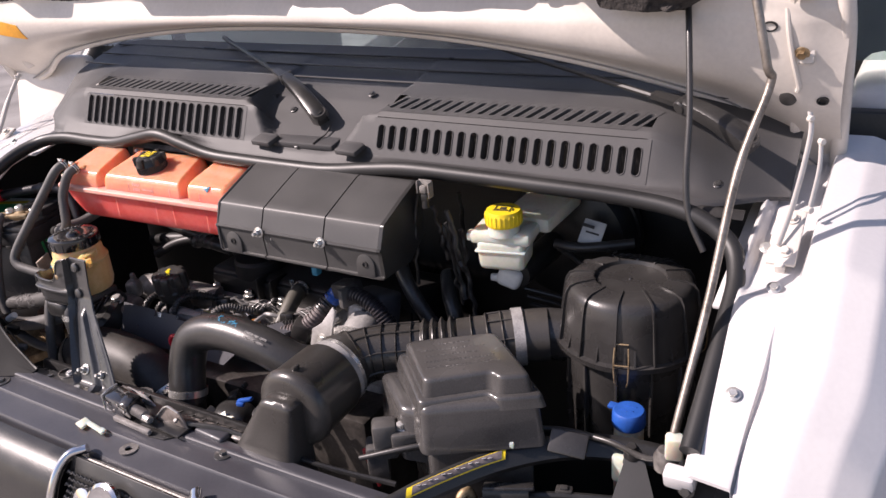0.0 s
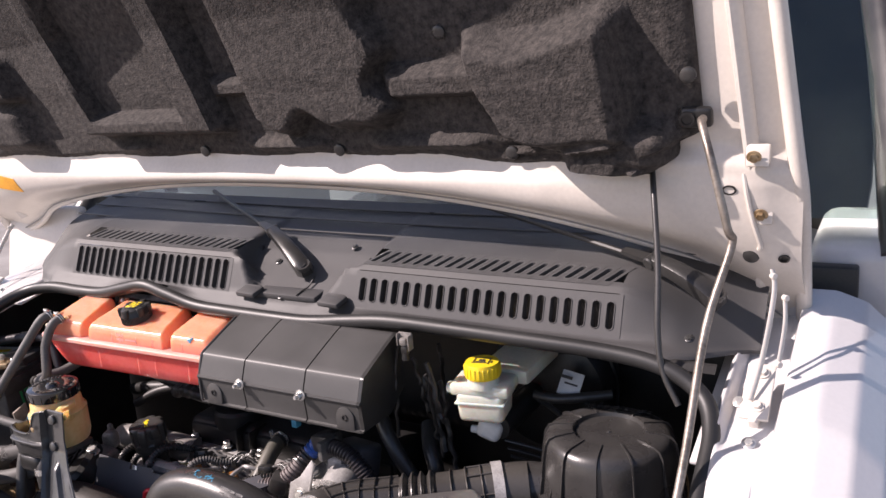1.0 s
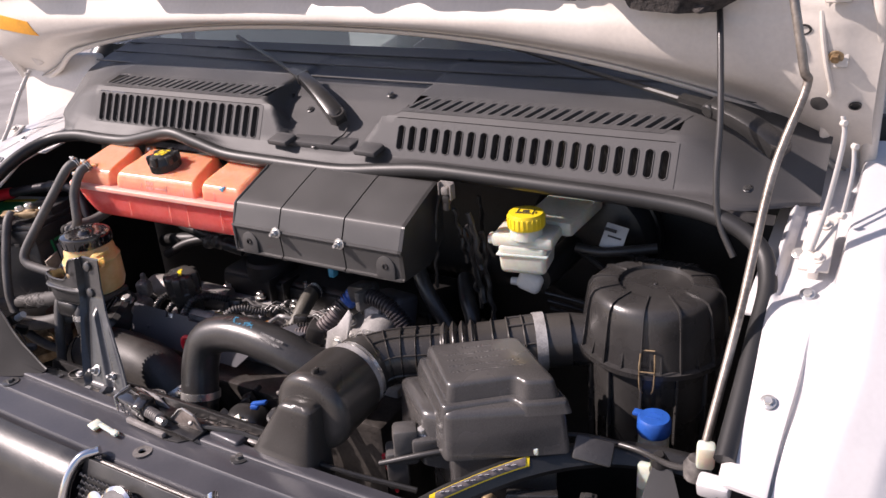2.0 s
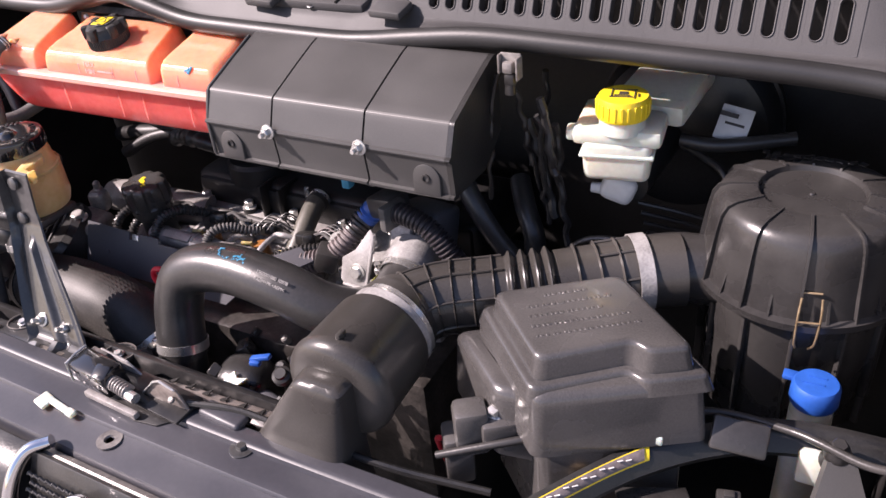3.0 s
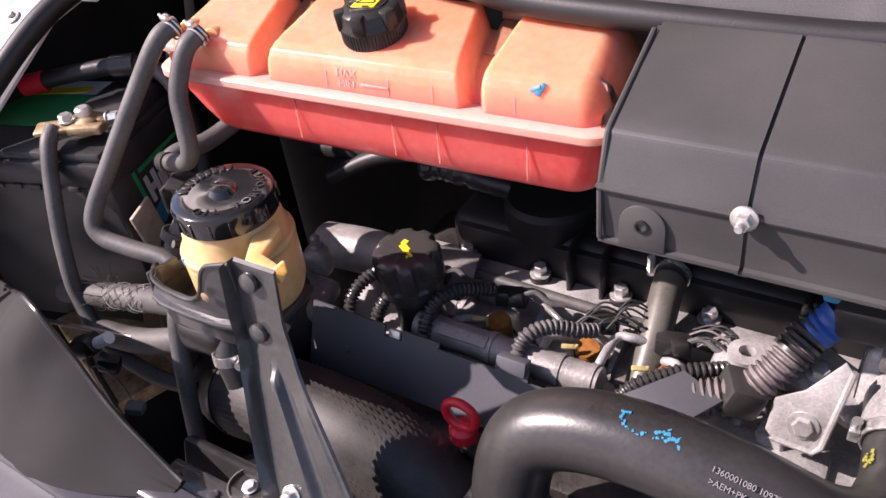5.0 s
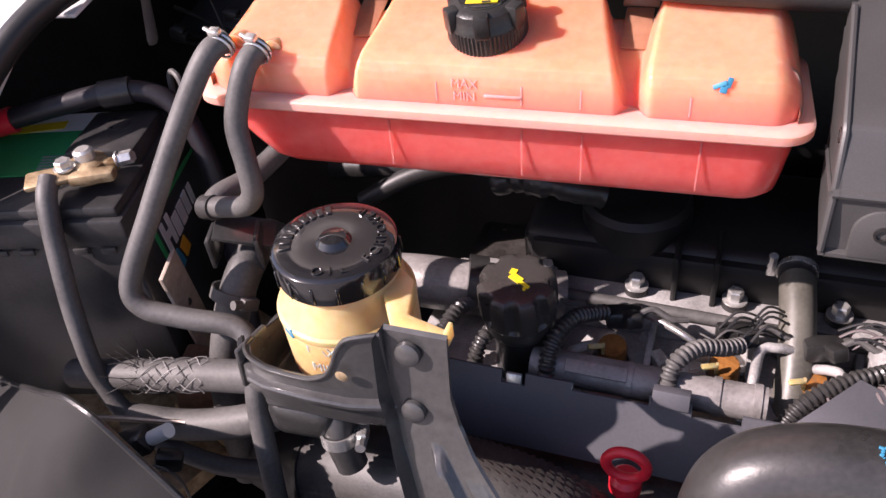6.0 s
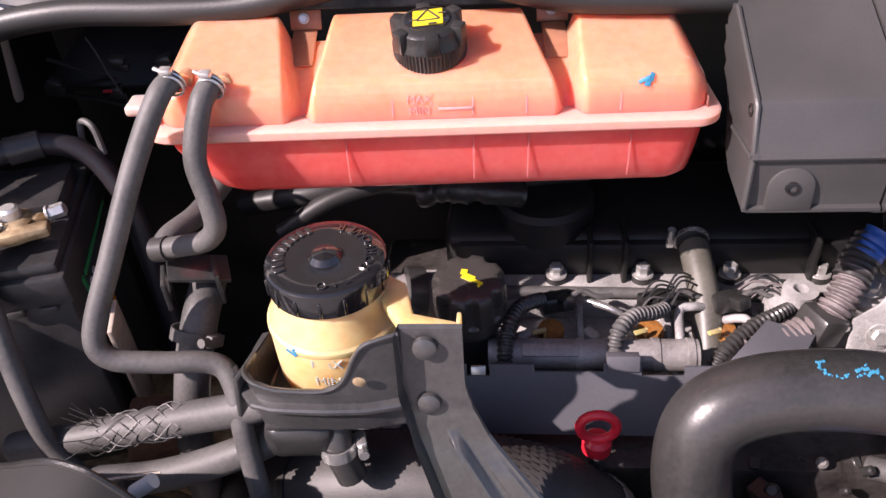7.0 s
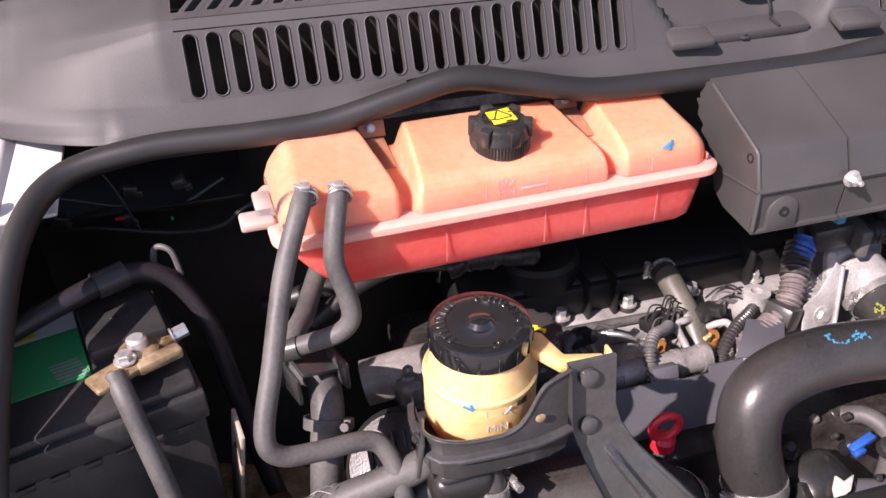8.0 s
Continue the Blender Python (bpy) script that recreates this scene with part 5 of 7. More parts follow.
# wiring on the bulkhead behind the battery
loom = thing("wiring_loom", (-1.47, 1.44, 1.13), "thin grey wires and small black connectors on the dark bulkhead", "wiring")
for pts, r, mat in ((((-1.525, 1.31, 1.182), (-1.516, 1.305, 1.165), (-1.506, 1.30, 1.138), (-1.500, 1.31, 1.10)), 0.0011, HOSE),
                    (((-1.60, 1.32, 1.115), (-1.54, 1.315, 1.108), (-1.47, 1.31, 1.092), (-1.413, 1.30, 1.095), (-1.382, 1.30, 1.114), (-1.34, 1.31, 1.12)), 0.0030, RUBBER),
                    (((-1.59, 1.33, 1.15), (-1.52, 1.33, 1.125), (-1.46, 1.32, 1.118), (-1.40, 1.33, 1.14)), 0.0024, RUBBER)):
    part("wire", tube(pts, r, 8), mat, loom)
for x, z, turn in ((-1.500, 1.152, 10), (-1.447, 1.152, -15), (-1.580, 1.128, 20), (-1.512, 1.118, -8)):
    part("connector", merge(rbox((x, 1.312, z), (0.016, 0.016, 0.012), 0.002, (0, turn, 10)), rbox((x + 0.009, 1.308, z - 0.004), (0.008, 0.010, 0.008), 0.001, (0, turn, 10))), FILTER, loom)
part("red_tag", rbox((-1.516, 1.301, 1.124), (0.010, 0.003, 0.003), 0.0008), RED, loom)
part("green_tag", rbox((-1.462, 1.300, 1.115), (0.003, 0.003, 0.005), 0.0008), GREEN, loom)
part("carrier", rbox((-1.49, 1.386, 1.13), (0.22, 0.140, 0.006), 0.002, (8, 0, 0)), DEEP, loom, "black wiring carrier")

# ---- engine ----
engine = thing("engine", (-0.95, 1.12, 0.5), "oily four-cylinder diesel engine with an aluminium head and black valve cover", "engine")
part("block", rbox((-0.92, 1.15, 0.68), (0.62, 0.34, 0.46), 0.01), BLOCK, engine, "oily engine block, darkened against the sun falling on it")
head = part("cylinder_head", rbox((-0.93, 1.145, 0.90), (0.60, 0.17, 0.05), 0.006), ALU, engine, "oily cast cylinder head")
part("ledge", rbox((-0.94, 1.180, 0.938), (0.50, 0.052, 0.026), 0.004), ALU, head, "bright machined aluminium ledge")
part("front_step", rbox((-0.95, 1.072, 0.922), (0.44, 0.05, 0.024), 0.006), ALU, head)
for x in (-1.10, -1.015, -0.93, -0.845):
    part("web", prism([(0, 0), (0.055, 0), (0.048, 0.012), (0, 0.026)], 0.006, Matrix(((0, 0, 1, x), (-1, 0, 0, 1.156), (0, 1, 0, 0.924), (0, 0, 0, 1))), 0.001), ALU, head)
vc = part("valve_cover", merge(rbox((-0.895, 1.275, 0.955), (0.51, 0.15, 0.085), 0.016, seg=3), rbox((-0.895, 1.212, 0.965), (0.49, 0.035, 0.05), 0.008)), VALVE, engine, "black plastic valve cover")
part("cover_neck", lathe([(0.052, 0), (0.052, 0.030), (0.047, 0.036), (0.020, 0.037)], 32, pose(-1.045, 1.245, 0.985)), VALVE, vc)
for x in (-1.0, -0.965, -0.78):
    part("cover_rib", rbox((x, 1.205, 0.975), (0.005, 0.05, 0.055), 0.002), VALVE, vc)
for x in (-1.121, -1.034, -0.946, -0.859, -0.771):
    part("cover_bolt", merge(bolt((x, 1.187, 0.958), (0, 0, 1), 0.0072, 0.012, 1.55)), ZINC, head, "silver cover bolt")
    part("bolt_sleeve", lathe([(0.0115, 0.930), (0.0112, 0.956), (0.0100, 0.958)], 20, pose(x, 1.187, 0)), DEEP, head, "black sleeve under the bolt")
    part("bolt_boss", lathe([(0.014, 0.92), (0.013, 0.948), (0.011, 0.950)], 18, pose(x, 1.187, 0)), DULL, head)
part("wiring_rail", tube([(-1.16, 1.165, 0.955), (-1.05, 1.160, 0.957), (-0.92, 1.158, 0.955), (-0.80, 1.155, 0.953), (-0.74, 1.15, 0.955)], 0.006, 10), HOSE, engine)
random.seed(4)
for k, x in enumerate((-1.132, -1.042, -0.948, -0.881)):
    inj = part("injector", lathe([(0.0115, -0.03), (0.0120, 0.0), (0.0130, 0.002), (0.0130, 0.020), (0.0120, 0.023), (0.0, 0.0232)], 22, facing((x, 1.109, 0.934), (0, -0.12, 1))), COPPER, engine, "amber injector body")
    part("connector", merge(rbox((x + 0.006, 1.128, 0.972), (0.032, 0.020, 0.016), 0.003, (-12, 0, 14)), rbox((x + 0.014, 1.120, 0.978), (0.014, 0.018, 0.012), 0.002, (-20, 0, 30))), BLACK, inj, "black injector connector")
    part("collar", lathe([(0.0155, 0.0), (0.0165, 0.002), (0.0165, 0.006), (0.0150, 0.008)], 20, facing((x, 1.110, 0.925), (0, -0.12, 1)), cap=False), DULL, inj)
    part("clip", merge(rbox((x - 0.012, 1.092, 0.966), (0.014, 0.005, 0.003), 0.001, (20, 10, 30)), rbox((x - 0.006, 1.096, 0.961), (0.003, 0.004, 0.012), 0.001)), AMBER, inj)
    part("leak_pipe", tube([(x + 0.016, 1.125, 0.978), (x + 0.030, 1.132, 0.982), (x + 0.046, 1.130, 0.976), (x + 0.060, 1.134, 0.974)], 0.0028, 8), HOSE, inj)
    part("head_stud", bolt((x + 0.038, 1.098, 0.930), (0, 0, 1), 0.009, 0.010, 1.5), DULL, head)
# steel fuel pipes from the rail to the injectors, each on a square nut
for nut, top, end in (((-1.068, 1.060, 0.948), (-1.072, 1.078, 0.968), (-1.060, 1.102, 0.955)), ((-0.976, 1.060, 0.950), (-0.978, 1.090, 0.972), (-0.965, 1.108, 0.958)), ((-0.928, 1.060, 0.948), (-0.922, 1.112, 0.974), (-0.898, 1.122, 0.970)), ((-0.865, 1.062, 0.950), (-0.862, 1.100, 0.972), (-0.878, 1.115, 0.960))):
    n, q, e = Vector(nut), Vector(top), Vector(end)
    part("fuel_pipe", tube([n, n.lerp(q, 0.5) + Vector((-0.001, -0.006, 0.006)), q, q.lerp(e, 0.5) + Vector((0.001, 0, 0.003)), e], 0.0042, 12), ALU, engine, "bent steel fuel pipe")
    part("pipe_nut", rbox(n + Vector((0, 0, -0.002)), (0.0135, 0.0125, 0.018), 0.002, (18, 0, random.uniform(-12, 12))), ZINC, engine, "zinc-plated pipe nut")
for pts in (((-1.084, 1.038, 0.945), (-1.085, 1.045, 0.982), (-1.082, 1.060, 1.000), (-1.073, 1.085, 1.001), (-1.062, 1.104, 0.992), (-1.050, 1.120, 0.982)),
            ((-0.987, 1.040, 0.950), (-0.989, 1.047, 0.983), (-0.985, 1.060, 0.998), (-0.970, 1.079, 0.998), (-0.951, 1.092, 0.990), (-0.938, 1.104, 0.984)),
            ((-1.150, 1.044, 0.925), (-1.152, 1.056, 0.962), (-1.146, 1.072, 0.978), (-1.138, 1.095, 0.970), (-1.130, 1.11, 0.955)),
            ((-1.182, 1.046, 0.940), (-1.186, 1.062, 0.972), (-1.180, 1.090, 0.982), (-1.172, 1.12, 0.97))):
    dusty = pts[0][0] > -1.0
    part("conduit", conduit(pts, 0.0064, 0.005, 0.14, 12), HOSE if dusty else RUBBER, engine, "dusty grey corrugated wiring conduit" if dusty else "black corrugated wiring conduit")
for k in range(9):
    x0 = random.uniform(-0.965, -0.925)
    part("wire", tube([(x0, 1.10 + 0.004 * k, 0.98), (x0 + 0.012, 1.112 + 0.004 * k, 0.990 + 0.002 * (k % 3)), (x0 + 0.028, 1.118 + 0.004 * k, 0.984), (x0 + 0.036, 1.128 + 0.003 * k, 0.972)], 0.0011, 6, 4), random.choice((RUBBER, BLACK, BLACK, HOSE)), engine)
for k in range(7):
    x0 = random.uniform(-0.84, -0.815)
    part("wire", tube([(x0 - 0.03, 1.125 + 0.004 * k, 0.975), (x0 - 0.012, 1.132 + 0.003 * k, 0.986 + 0.002 * (k % 3)), (x0 + 0.006, 1.128 + 0.003 * k, 0.982), (x0 + 0.02, 1.12, 0.972)], 0.0012, 6, 4), random.choice((RUBBER, BLACK, TAPE)), engine)
part("brown_pipe", tube([(-1.03, 1.150, 0.962), (-1.005, 1.135, 0.966), (-0.985, 1.122, 0.968), (-0.970, 1.118, 0.960)], 0.0035, 10), STEEL, engine)
rail = part("fuel_rail", tube([(-1.10, 1.056, 0.972), (-0.915, 1.056, 0.972)], 0.0145, 20, smooth=False), CASTING, engine, "grey cast common fuel rail")
for x in (-1.085, -1.022, -0.995, -0.955, -0.925):
    part("rail_band", tube([(x, 1.056, 0.972), (x + 0.006, 1.056, 0.972)], 0.0158, 20, smooth=False), CASTING, rail)
part("rail_flat", rbox((-1.045, 1.048, 0.9855), (0.050, 0.012, 0.003), 0.001, (25, 0, 0)), CASTING, rail)
for k in range(26):
    x, y = random.uniform(-1.14, -0.76), random.uniform(1.085, 1.16)
    s = random.uniform(0.008, 0.02)
    part("casting", rbox((x, y, 0.925 + random.uniform(0, 0.012)), (s, s * random.uniform(0.6, 1.4), s), 0.002, (random.uniform(-15, 15), 0, random.uniform(0, 90)), 1), random.choice((ALU, ALU, DULL, DULL, BLACK)), head)
for k in range(60):
    x, y = random.uniform(-1.2, -0.74), random.uniform(0.84, 1.0)
    s = random.uniform(0.012, 0.035)
    part("casting", rbox((x, y, random.uniform(0.70, 0.80)), (s, s, s * random.uniform(0.6, 2)), 0.003, (random.uniform(-25, 25), 0, random.uniform(0, 90)), 1), random.choice((ALU, DULL, DULL, BLACK, DARK, DARK)), engine)

shield = thing("rail_guard", (-1.02, 1.03, 0.95), "flat grey guard plate in front of the fuel rail, tinted bluish like sky-lit shade", "guard plate")
guard_line = [(-1.205, 0.927), (-1.205, 0.988), (-1.118, 0.987), (-1.118, 0.977), (-1.098, 0.977), (-1.098, 0.987), (-1.060, 0.987), (-1.060, 0.981), (-1.000, 0.981), (-1.000, 0.989), (-0.968, 0.989), (-0.968, 0.978), (-0.932, 0.978), (-0.932, 0.986), (-0.892, 0.986), (-0.888, 0.966), (-0.93, 0.927)]
part("plate", prism(guard_line, 0.003, Matrix(((1, 0, 0, 0), (0, 0.44, -0.915, 0.596), (0, 1, 0.40, 0), (0, 0, 0, 1)))), PLATE, shield)
part("folded_edge", prism([(-0.896, 1.028), (-0.852, 1.078), (-0.815, 1.060), (-0.845, 1.015)], 0.003, pose(0, 0, 0.984, 6, 0, 0) @ pose(0, 0, -0.11), 0.0008), PLATE, shield)
for x, z in ((-1.108, 0.978), (-1.066, 0.979)):
    part("tag", rbox((x, 1.027, z), (0.013, 0.004, 0.014), 0.001, (-22, 0, 0)), ZINC, shield, "small bright tag")
for x in (-0.984,):
    part("clip", rbox((x, 1.030, 0.990), (0.028, 0.012, 0.014), 0.001, (-22, 0, 0)), PLATE, shield, "folded clip round a conduit")
for x in (-1.16,):
    part("screw", bolt((x, 1.0130, 0.954), (0, -0.915, 0.40), 0.003, 0.003, 1.2), PLATE, shield)

oil = thing("oil_filler", (-1.12, 1.08, 0.95), "black oil filler neck and faceted cap with a yellow oil-can sign", "oil filler")
oil_m = facing((-1.116, 1.078, 1.008), (0, -0.10, 1)) @ Matrix.Scale(0.95, 4)
part("neck", lathe([(0.027, -0.075), (0.025, -0.03), (0.0265, 0.004)], 28, oil_m.copy()), BLACK, oil)


def cap_ring(z, r, flute):
    """A ring of the cap; flute is the depth of its eight finger hollows."""
    out = []
    for q in range(128):
        a = 2 * math.pi * q / 128
        k = r - flute * max(math.cos(8 * a), 0) ** 0.7
        out.append((k * math.cos(a), k * math.sin(a), z))
    return out


oc = part("cap", moved(loft([cap_ring(*row) for row in ((-0.008, 0.028, 0), (-0.008, 0.0320, 0), (0.002, 0.0325, 0), (0.004, 0.0335, 0.0005), (0.007, 0.0348, 0.0050), (0.028, 0.0350, 0.0066), (0.0355, 0.0345, 0.0058), (0.0388, 0.0330, 0.0048), (0.0403, 0.0308, 0.0036), (0.0410, 0.0285, 0.0022), (0.0416, 0.022, 0), (0.0418, 0.010, 0))]), oil_m @ pose(0, 0, 0, 0, 0, 8)), DUSTY, oil, "dusty matt black fluted cap", angle=30)
part("seal_ring", lathe([(0.030, -0.014), (0.0310, -0.012), (0.0310, -0.008)], 32, oil_m.copy(), cap=False), BLACK, oil)
part("oil_sign", moved(merge(rbox((0, 0, 0.0422), (0.012, 0.007, 0.0012), 0, (0, 0, -30)), rbox((-0.004, 0.007, 0.0422), (0.006, 0.006, 0.0012), 0, (0, 0, -10)), rbox((0.009, -0.006, 0.0422), (0.010, 0.003, 0.0012), 0, (0, 0, -30)), lathe([(0.0015, 0.042), (0.0015, 0.0434)], 8, pose(0.010, -0.011, 0))), oil_m), YELLOW, oc, "yellow oil-can sign")

# breather hose over the head
bh = thing("breather_hose", (-0.896, 1.14, 0.96), "short olive-grey breather hose with a clip", "hose")
part("hose", tube([(-0.899, 1.200, 0.992), (-0.898, 1.180, 0.990), (-0.895, 1.150, 0.975), (-0.893, 1.120, 0.955), (-0.893, 1.095, 0.935), (-0.893, 1.08, 0.915)], 0.0150, 20), OLIVE_HOSE, bh)
part("end_band", tube([(-0.8992, 1.203, 0.9922), (-0.8985, 1.186, 0.9912)], 0.0158, 20, smooth=False), SEAL, bh, "black sleeve at the hose end")
part("clip", clamp((-0.8990, 1.197, 0.9920), (0, 1, 0.1), 0.0160, 0.005), STEEL, bh)

dip = thing("dipstick", (-1.008, 0.97, 0.85), "red ring-handled dipstick in its tube", "dipstick")
ring = [(-1.008 + 0.0150 * math.cos(a), 0.976, 0.969 + 0.0150 * math.sin(a)) for a in (2 * math.pi * k / 20 for k in range(21))]
part("handle", merge(tube(ring, 0.0042, 10), lathe([(0.009, 0), (0.0125, 0.003), (0.0125, 0.014), (0.009, 0.018)], 20, pose(-1.008, 0.977, 0.938))), RED, dip)
part("tube", tube([(-1.008, 0.977, 0.945), (-1.006, 0.985, 0.90), (-1.0, 1.0, 0.82)], 0.0062, 12), HOSE, dip)

# ---- charge air hose ----
turbo = thing("charge_air_hose", (-0.83, 0.96, 0.9), "thick black moulded rubber charge air hose", "hose")
tline = [(-0.933, 0.916, 0.908), (-0.934, 0.919, 0.92), (-0.940, 0.938, 0.970), (-0.930, 0.952, 1.008), (-0.895, 0.960, 1.026), (-0.84, 0.962, 1.032), (-0.775, 0.962, 1.024), (-0.725, 0.970, 1.003), (-0.695, 0.995, 0.988), (-0.683, 1.035, 0.980), (-0.684, 1.075, 0.985), (-0.685, 1.10, 0.993)]
part("hose", tube(tline, 0.0305, 30, 10), RUBBER, turbo)
part("lower_clamp", clamp((-0.9345, 0.921, 0.922), (-0.06, 0.20, 0.6), 0.0312, 0.012), STEEL, turbo, "bright band clamp")
part("end_clamp", clamp((-0.6845, 1.078, 0.986), (0, 1, 0.25), 0.0318, 0.011), STEEL, turbo, "bright band clamp")
part("duct_below", tube([(-0.933, 0.916, 0.910), (-0.931, 0.912, 0.885), (-0.926, 0.905, 0.84), (-0.92, 0.90, 0.78), (-0.90, 0.90, 0.70)], lambda s: 0.029 - 0.05 * min(s, 0.12), 24), DARK, turbo)
hx = Vector((0.985, -0.0, -0.185)).normalized()
hn = Vector((0.10, -0.62, 0.78)).normalized()
hy = hn.cross(hx).normalized()
hm = Matrix(((hx.x, hy.x, hn.x, -0.774), (hx.y, hy.y, hn.y, 0.9419), (hx.z, hy.z, hn.z, 1.0493), (0, 0, 0, 1)))
words("1360001080 10978", 0.0057, hm @ pose(0, 0.004, 0.0), GREY_PRINT, turbo, "part_number", 0.0004)
words(">AEM+PK+AEM<", 0.0057, hm @ pose(0, -0.004, -0.0004), GREY_PRINT, turbo, "part_number", 0.0004)
def scrawl(strokes, place, size, mat, name):
    """Broken marker strokes: small uneven dabs along each line, laid on a round hose by place(s, angle)."""
    for line in strokes:
        for (s0, a0), (s1, a1) in zip(line, line[1:]):
            n = max(int(math.hypot((s1 - s0) * 1000, (a1 - a0) * 31) / 1.5), 1)
            for k in range(n):
                f = (k + random.uniform(0.1, 0.9)) / n
                p, out = place(s0 + (s1 - s0) * f + random.uniform(-0.0009, 0.0009), a0 + (a1 - a0) * f + random.uniform(-0.03, 0.03))
                w = size * random.uniform(0.6, 1.5)
                part(name, moved(rbox((0, 0, 0), (w, w * random.uniform(0.5, 1.2), 0.0012), 0.0002, (0, 0, random.uniform(0, 90)), 1), facing(p, out)), mat, turbo)


def on_bend(s, a):
    mid = Vector((-0.84 + s, 0.962, 1.0322 - 1.8 * s * s - 0.045 * s))
    out = Vector((0.05, -math.sin(a), math.cos(a)))
    return mid + out * 0.0303, out


def on_end(s, a):
    out = Vector((math.sin(a), -0.12, math.cos(a)))
    return Vector((-0.6835, 1.049 + s, 0.9815)) + out * 0.0303, out


scrawl([[(-0.021, 0.02), (-0.020, 0.22), (-0.015, 0.40), (-0.007, 0.47), (-0.001, 0.38)], [(-0.022, 0.06), (-0.015, 0.05)], [(0.002, 0.30), (0.010, 0.20), (0.013, 0.05)], [(0.010, 0.22), (0.018, 0.30), (0.022, 0.45)], [(0.004, 0.42), (0.012, 0.36), (0.020, 0.20)]], on_bend, 0.0017, CYAN, "paint_stroke")
scrawl([[(-0.007, -1.15), (-0.002, -0.90), (0.006, -0.90)], [(-0.005, -0.95), (0.005, -1.15)], [(0.0, -1.2), (0.007, -1.05)]], on_end, 0.0021, OLIVE, "yellow_mark")

throttle = thing("throttle_body", (-0.69, 1.14, 0.98), "cast aluminium inlet elbow with bolted flanges", "inlet elbow")
part("elbow", tube([(-0.685, 1.085, 0.988), (-0.686, 1.100, 0.993), (-0.687, 1.118, 0.998)], 0.0345, 28), ALU, throttle)
part("elbow_flange", rbox((-0.690, 1.118, 1.000), (0.076, 0.014, 0.066), 0.010, (-16, 0, 0), 3), ALU, throttle, "pale cast flange")
part("motor", merge(rbox((-0.692, 1.152, 1.012), (0.070, 0.060, 0.070), 0.009, (-16, 0, -6), 3), rbox((-0.690, 1.122, 1.030), (0.006, 0.016, 0.050), 0.002, (-16, 0, 0))), PLATE, throttle, "slate-grey plastic actuator housing")
part("flange", rbox((-0.742, 1.120, 0.985), (0.06, 0.045, 0.012), 0.004, (15, 15, -20)), ALU, throttle)
leaf = Matrix(((1, 0, 0, -0.756), (0, 0.28, -0.96, 1.080), (0, 0.96, 0.28, 0.980), (0, 0, 0, 1)))
stay = part("plate", prism([(-0.026, -0.018), (-0.020, -0.024), (0.010, -0.026), (0.015, -0.020), (0.024, 0.052), (0.018, 0.058), (-0.004, 0.026), (-0.024, 0.012)], 0.003, leaf, 0.001), ALU, throttle, "bright stained bracket plate")
part("plate_rim", moved(tube([(-0.020, -0.023, 0.004), (0.011, -0.025, 0.004), (0.016, -0.018, 0.004), (0.025, 0.053, 0.004)], 0.0026, 8, smooth=False), leaf), ALU, stay)
part("plate_bolt", moved(bolt((0, -0.004, 0.003), (0, 0, 1), 0.008, 0.006, 1.5), leaf), ZINC, stay)
for p in ((-0.755, 1.118, 0.996), (-0.80, 1.125, 0.97)):
    part("bolt", bolt(p, (0, -0.3, 1), 0.0075, 0.009, 1.4), ZINC, throttle)
part("ear", merge(rbox((-0.815, 1.13, 0.965), (0.05, 0.035, 0.028), 0.01), lathe([(0.016, 0), (0.016, 0.02), (0.007, 0.021), (0.006, 0.01)], 20, pose(-0.812, 1.125, 0.97))), ALU, throttle)

loom = thing("wiring_loom", (-0.75, 1.12, 1.0), "black corrugated wiring loom wrapped with blue tape", "wiring loom")
part("lower_conduit", conduit([(-0.868, 1.062, 0.965), (-0.845, 1.068, 0.972), (-0.820, 1.078, 0.978), (-0.800, 1.085, 0.984)], 0.0145, 0.0062, 0.12, 18), TAPE, loom, "dusty pinkish conduit")
part("joint", rbox((-0.806, 1.083, 0.984), (0.032, 0.034, 0.030), 0.005, (0, 20, 25)), RUBBER, loom)
part("middle_conduit", conduit([(-0.800, 1.086, 0.986), (-0.785, 1.100, 1.004), (-0.772, 1.118, 1.022), (-0.760, 1.132, 1.036)], 0.0135, 0.0062, 0.12, 18), TAPE, loom)
part("upper_conduit", conduit([(-0.778, 1.110, 1.014), (-0.766, 1.126, 1.030), (-0.756, 1.136, 1.040)], 0.0150, 0.0062, 0.10, 18), RUBBER, loom)
part("blue_tape", tube([(-0.765, 1.1245, 1.030), (-0.758, 1.129, 1.038), (-0.751, 1.134, 1.046)], lambda s: 0.0150 + 0.0008 * math.sin(s * 900), 18, 4), BLUE, loom, "wrap of blue tape")
part("tee", rbox((-0.728, 1.128, 1.056), (0.048, 0.036, 0.030), 0.006, (0, -12, -12)), RUBBER, loom)
part("tee_clip", rbox((-0.708, 1.105, 1.058), (0.012, 0.038, 0.034), 0.003, (0, 0, -15)), HOSE, loom)
part("long_conduit", conduit([(-0.712, 1.108, 1.060), (-0.685, 1.103, 1.062), (-0.655, 1.100, 1.052), (-0.630, 1.100, 1.025), (-0.612, 1.105, 0.995), (-0.600, 1.11, 0.965), (-0.595, 1.115, 0.92)], 0.0125, 0.0058, 0.10, 18), VIOLET, loom)
part("blue_plug", rbox((-0.757, 1.09, 1.105), (0.012, 0.014, 0.018), 0.003), CYAN, loom)
part("small_conduit", conduit([(-0.905, 1.045, 0.955), (-0.888, 1.065, 0.972), (-0.862, 1.085, 0.980), (-0.838, 1.10, 0.980), (-0.82, 1.115, 0.975)], 0.0066, 0.0052, 0.13, 12), RUBBER, loom)

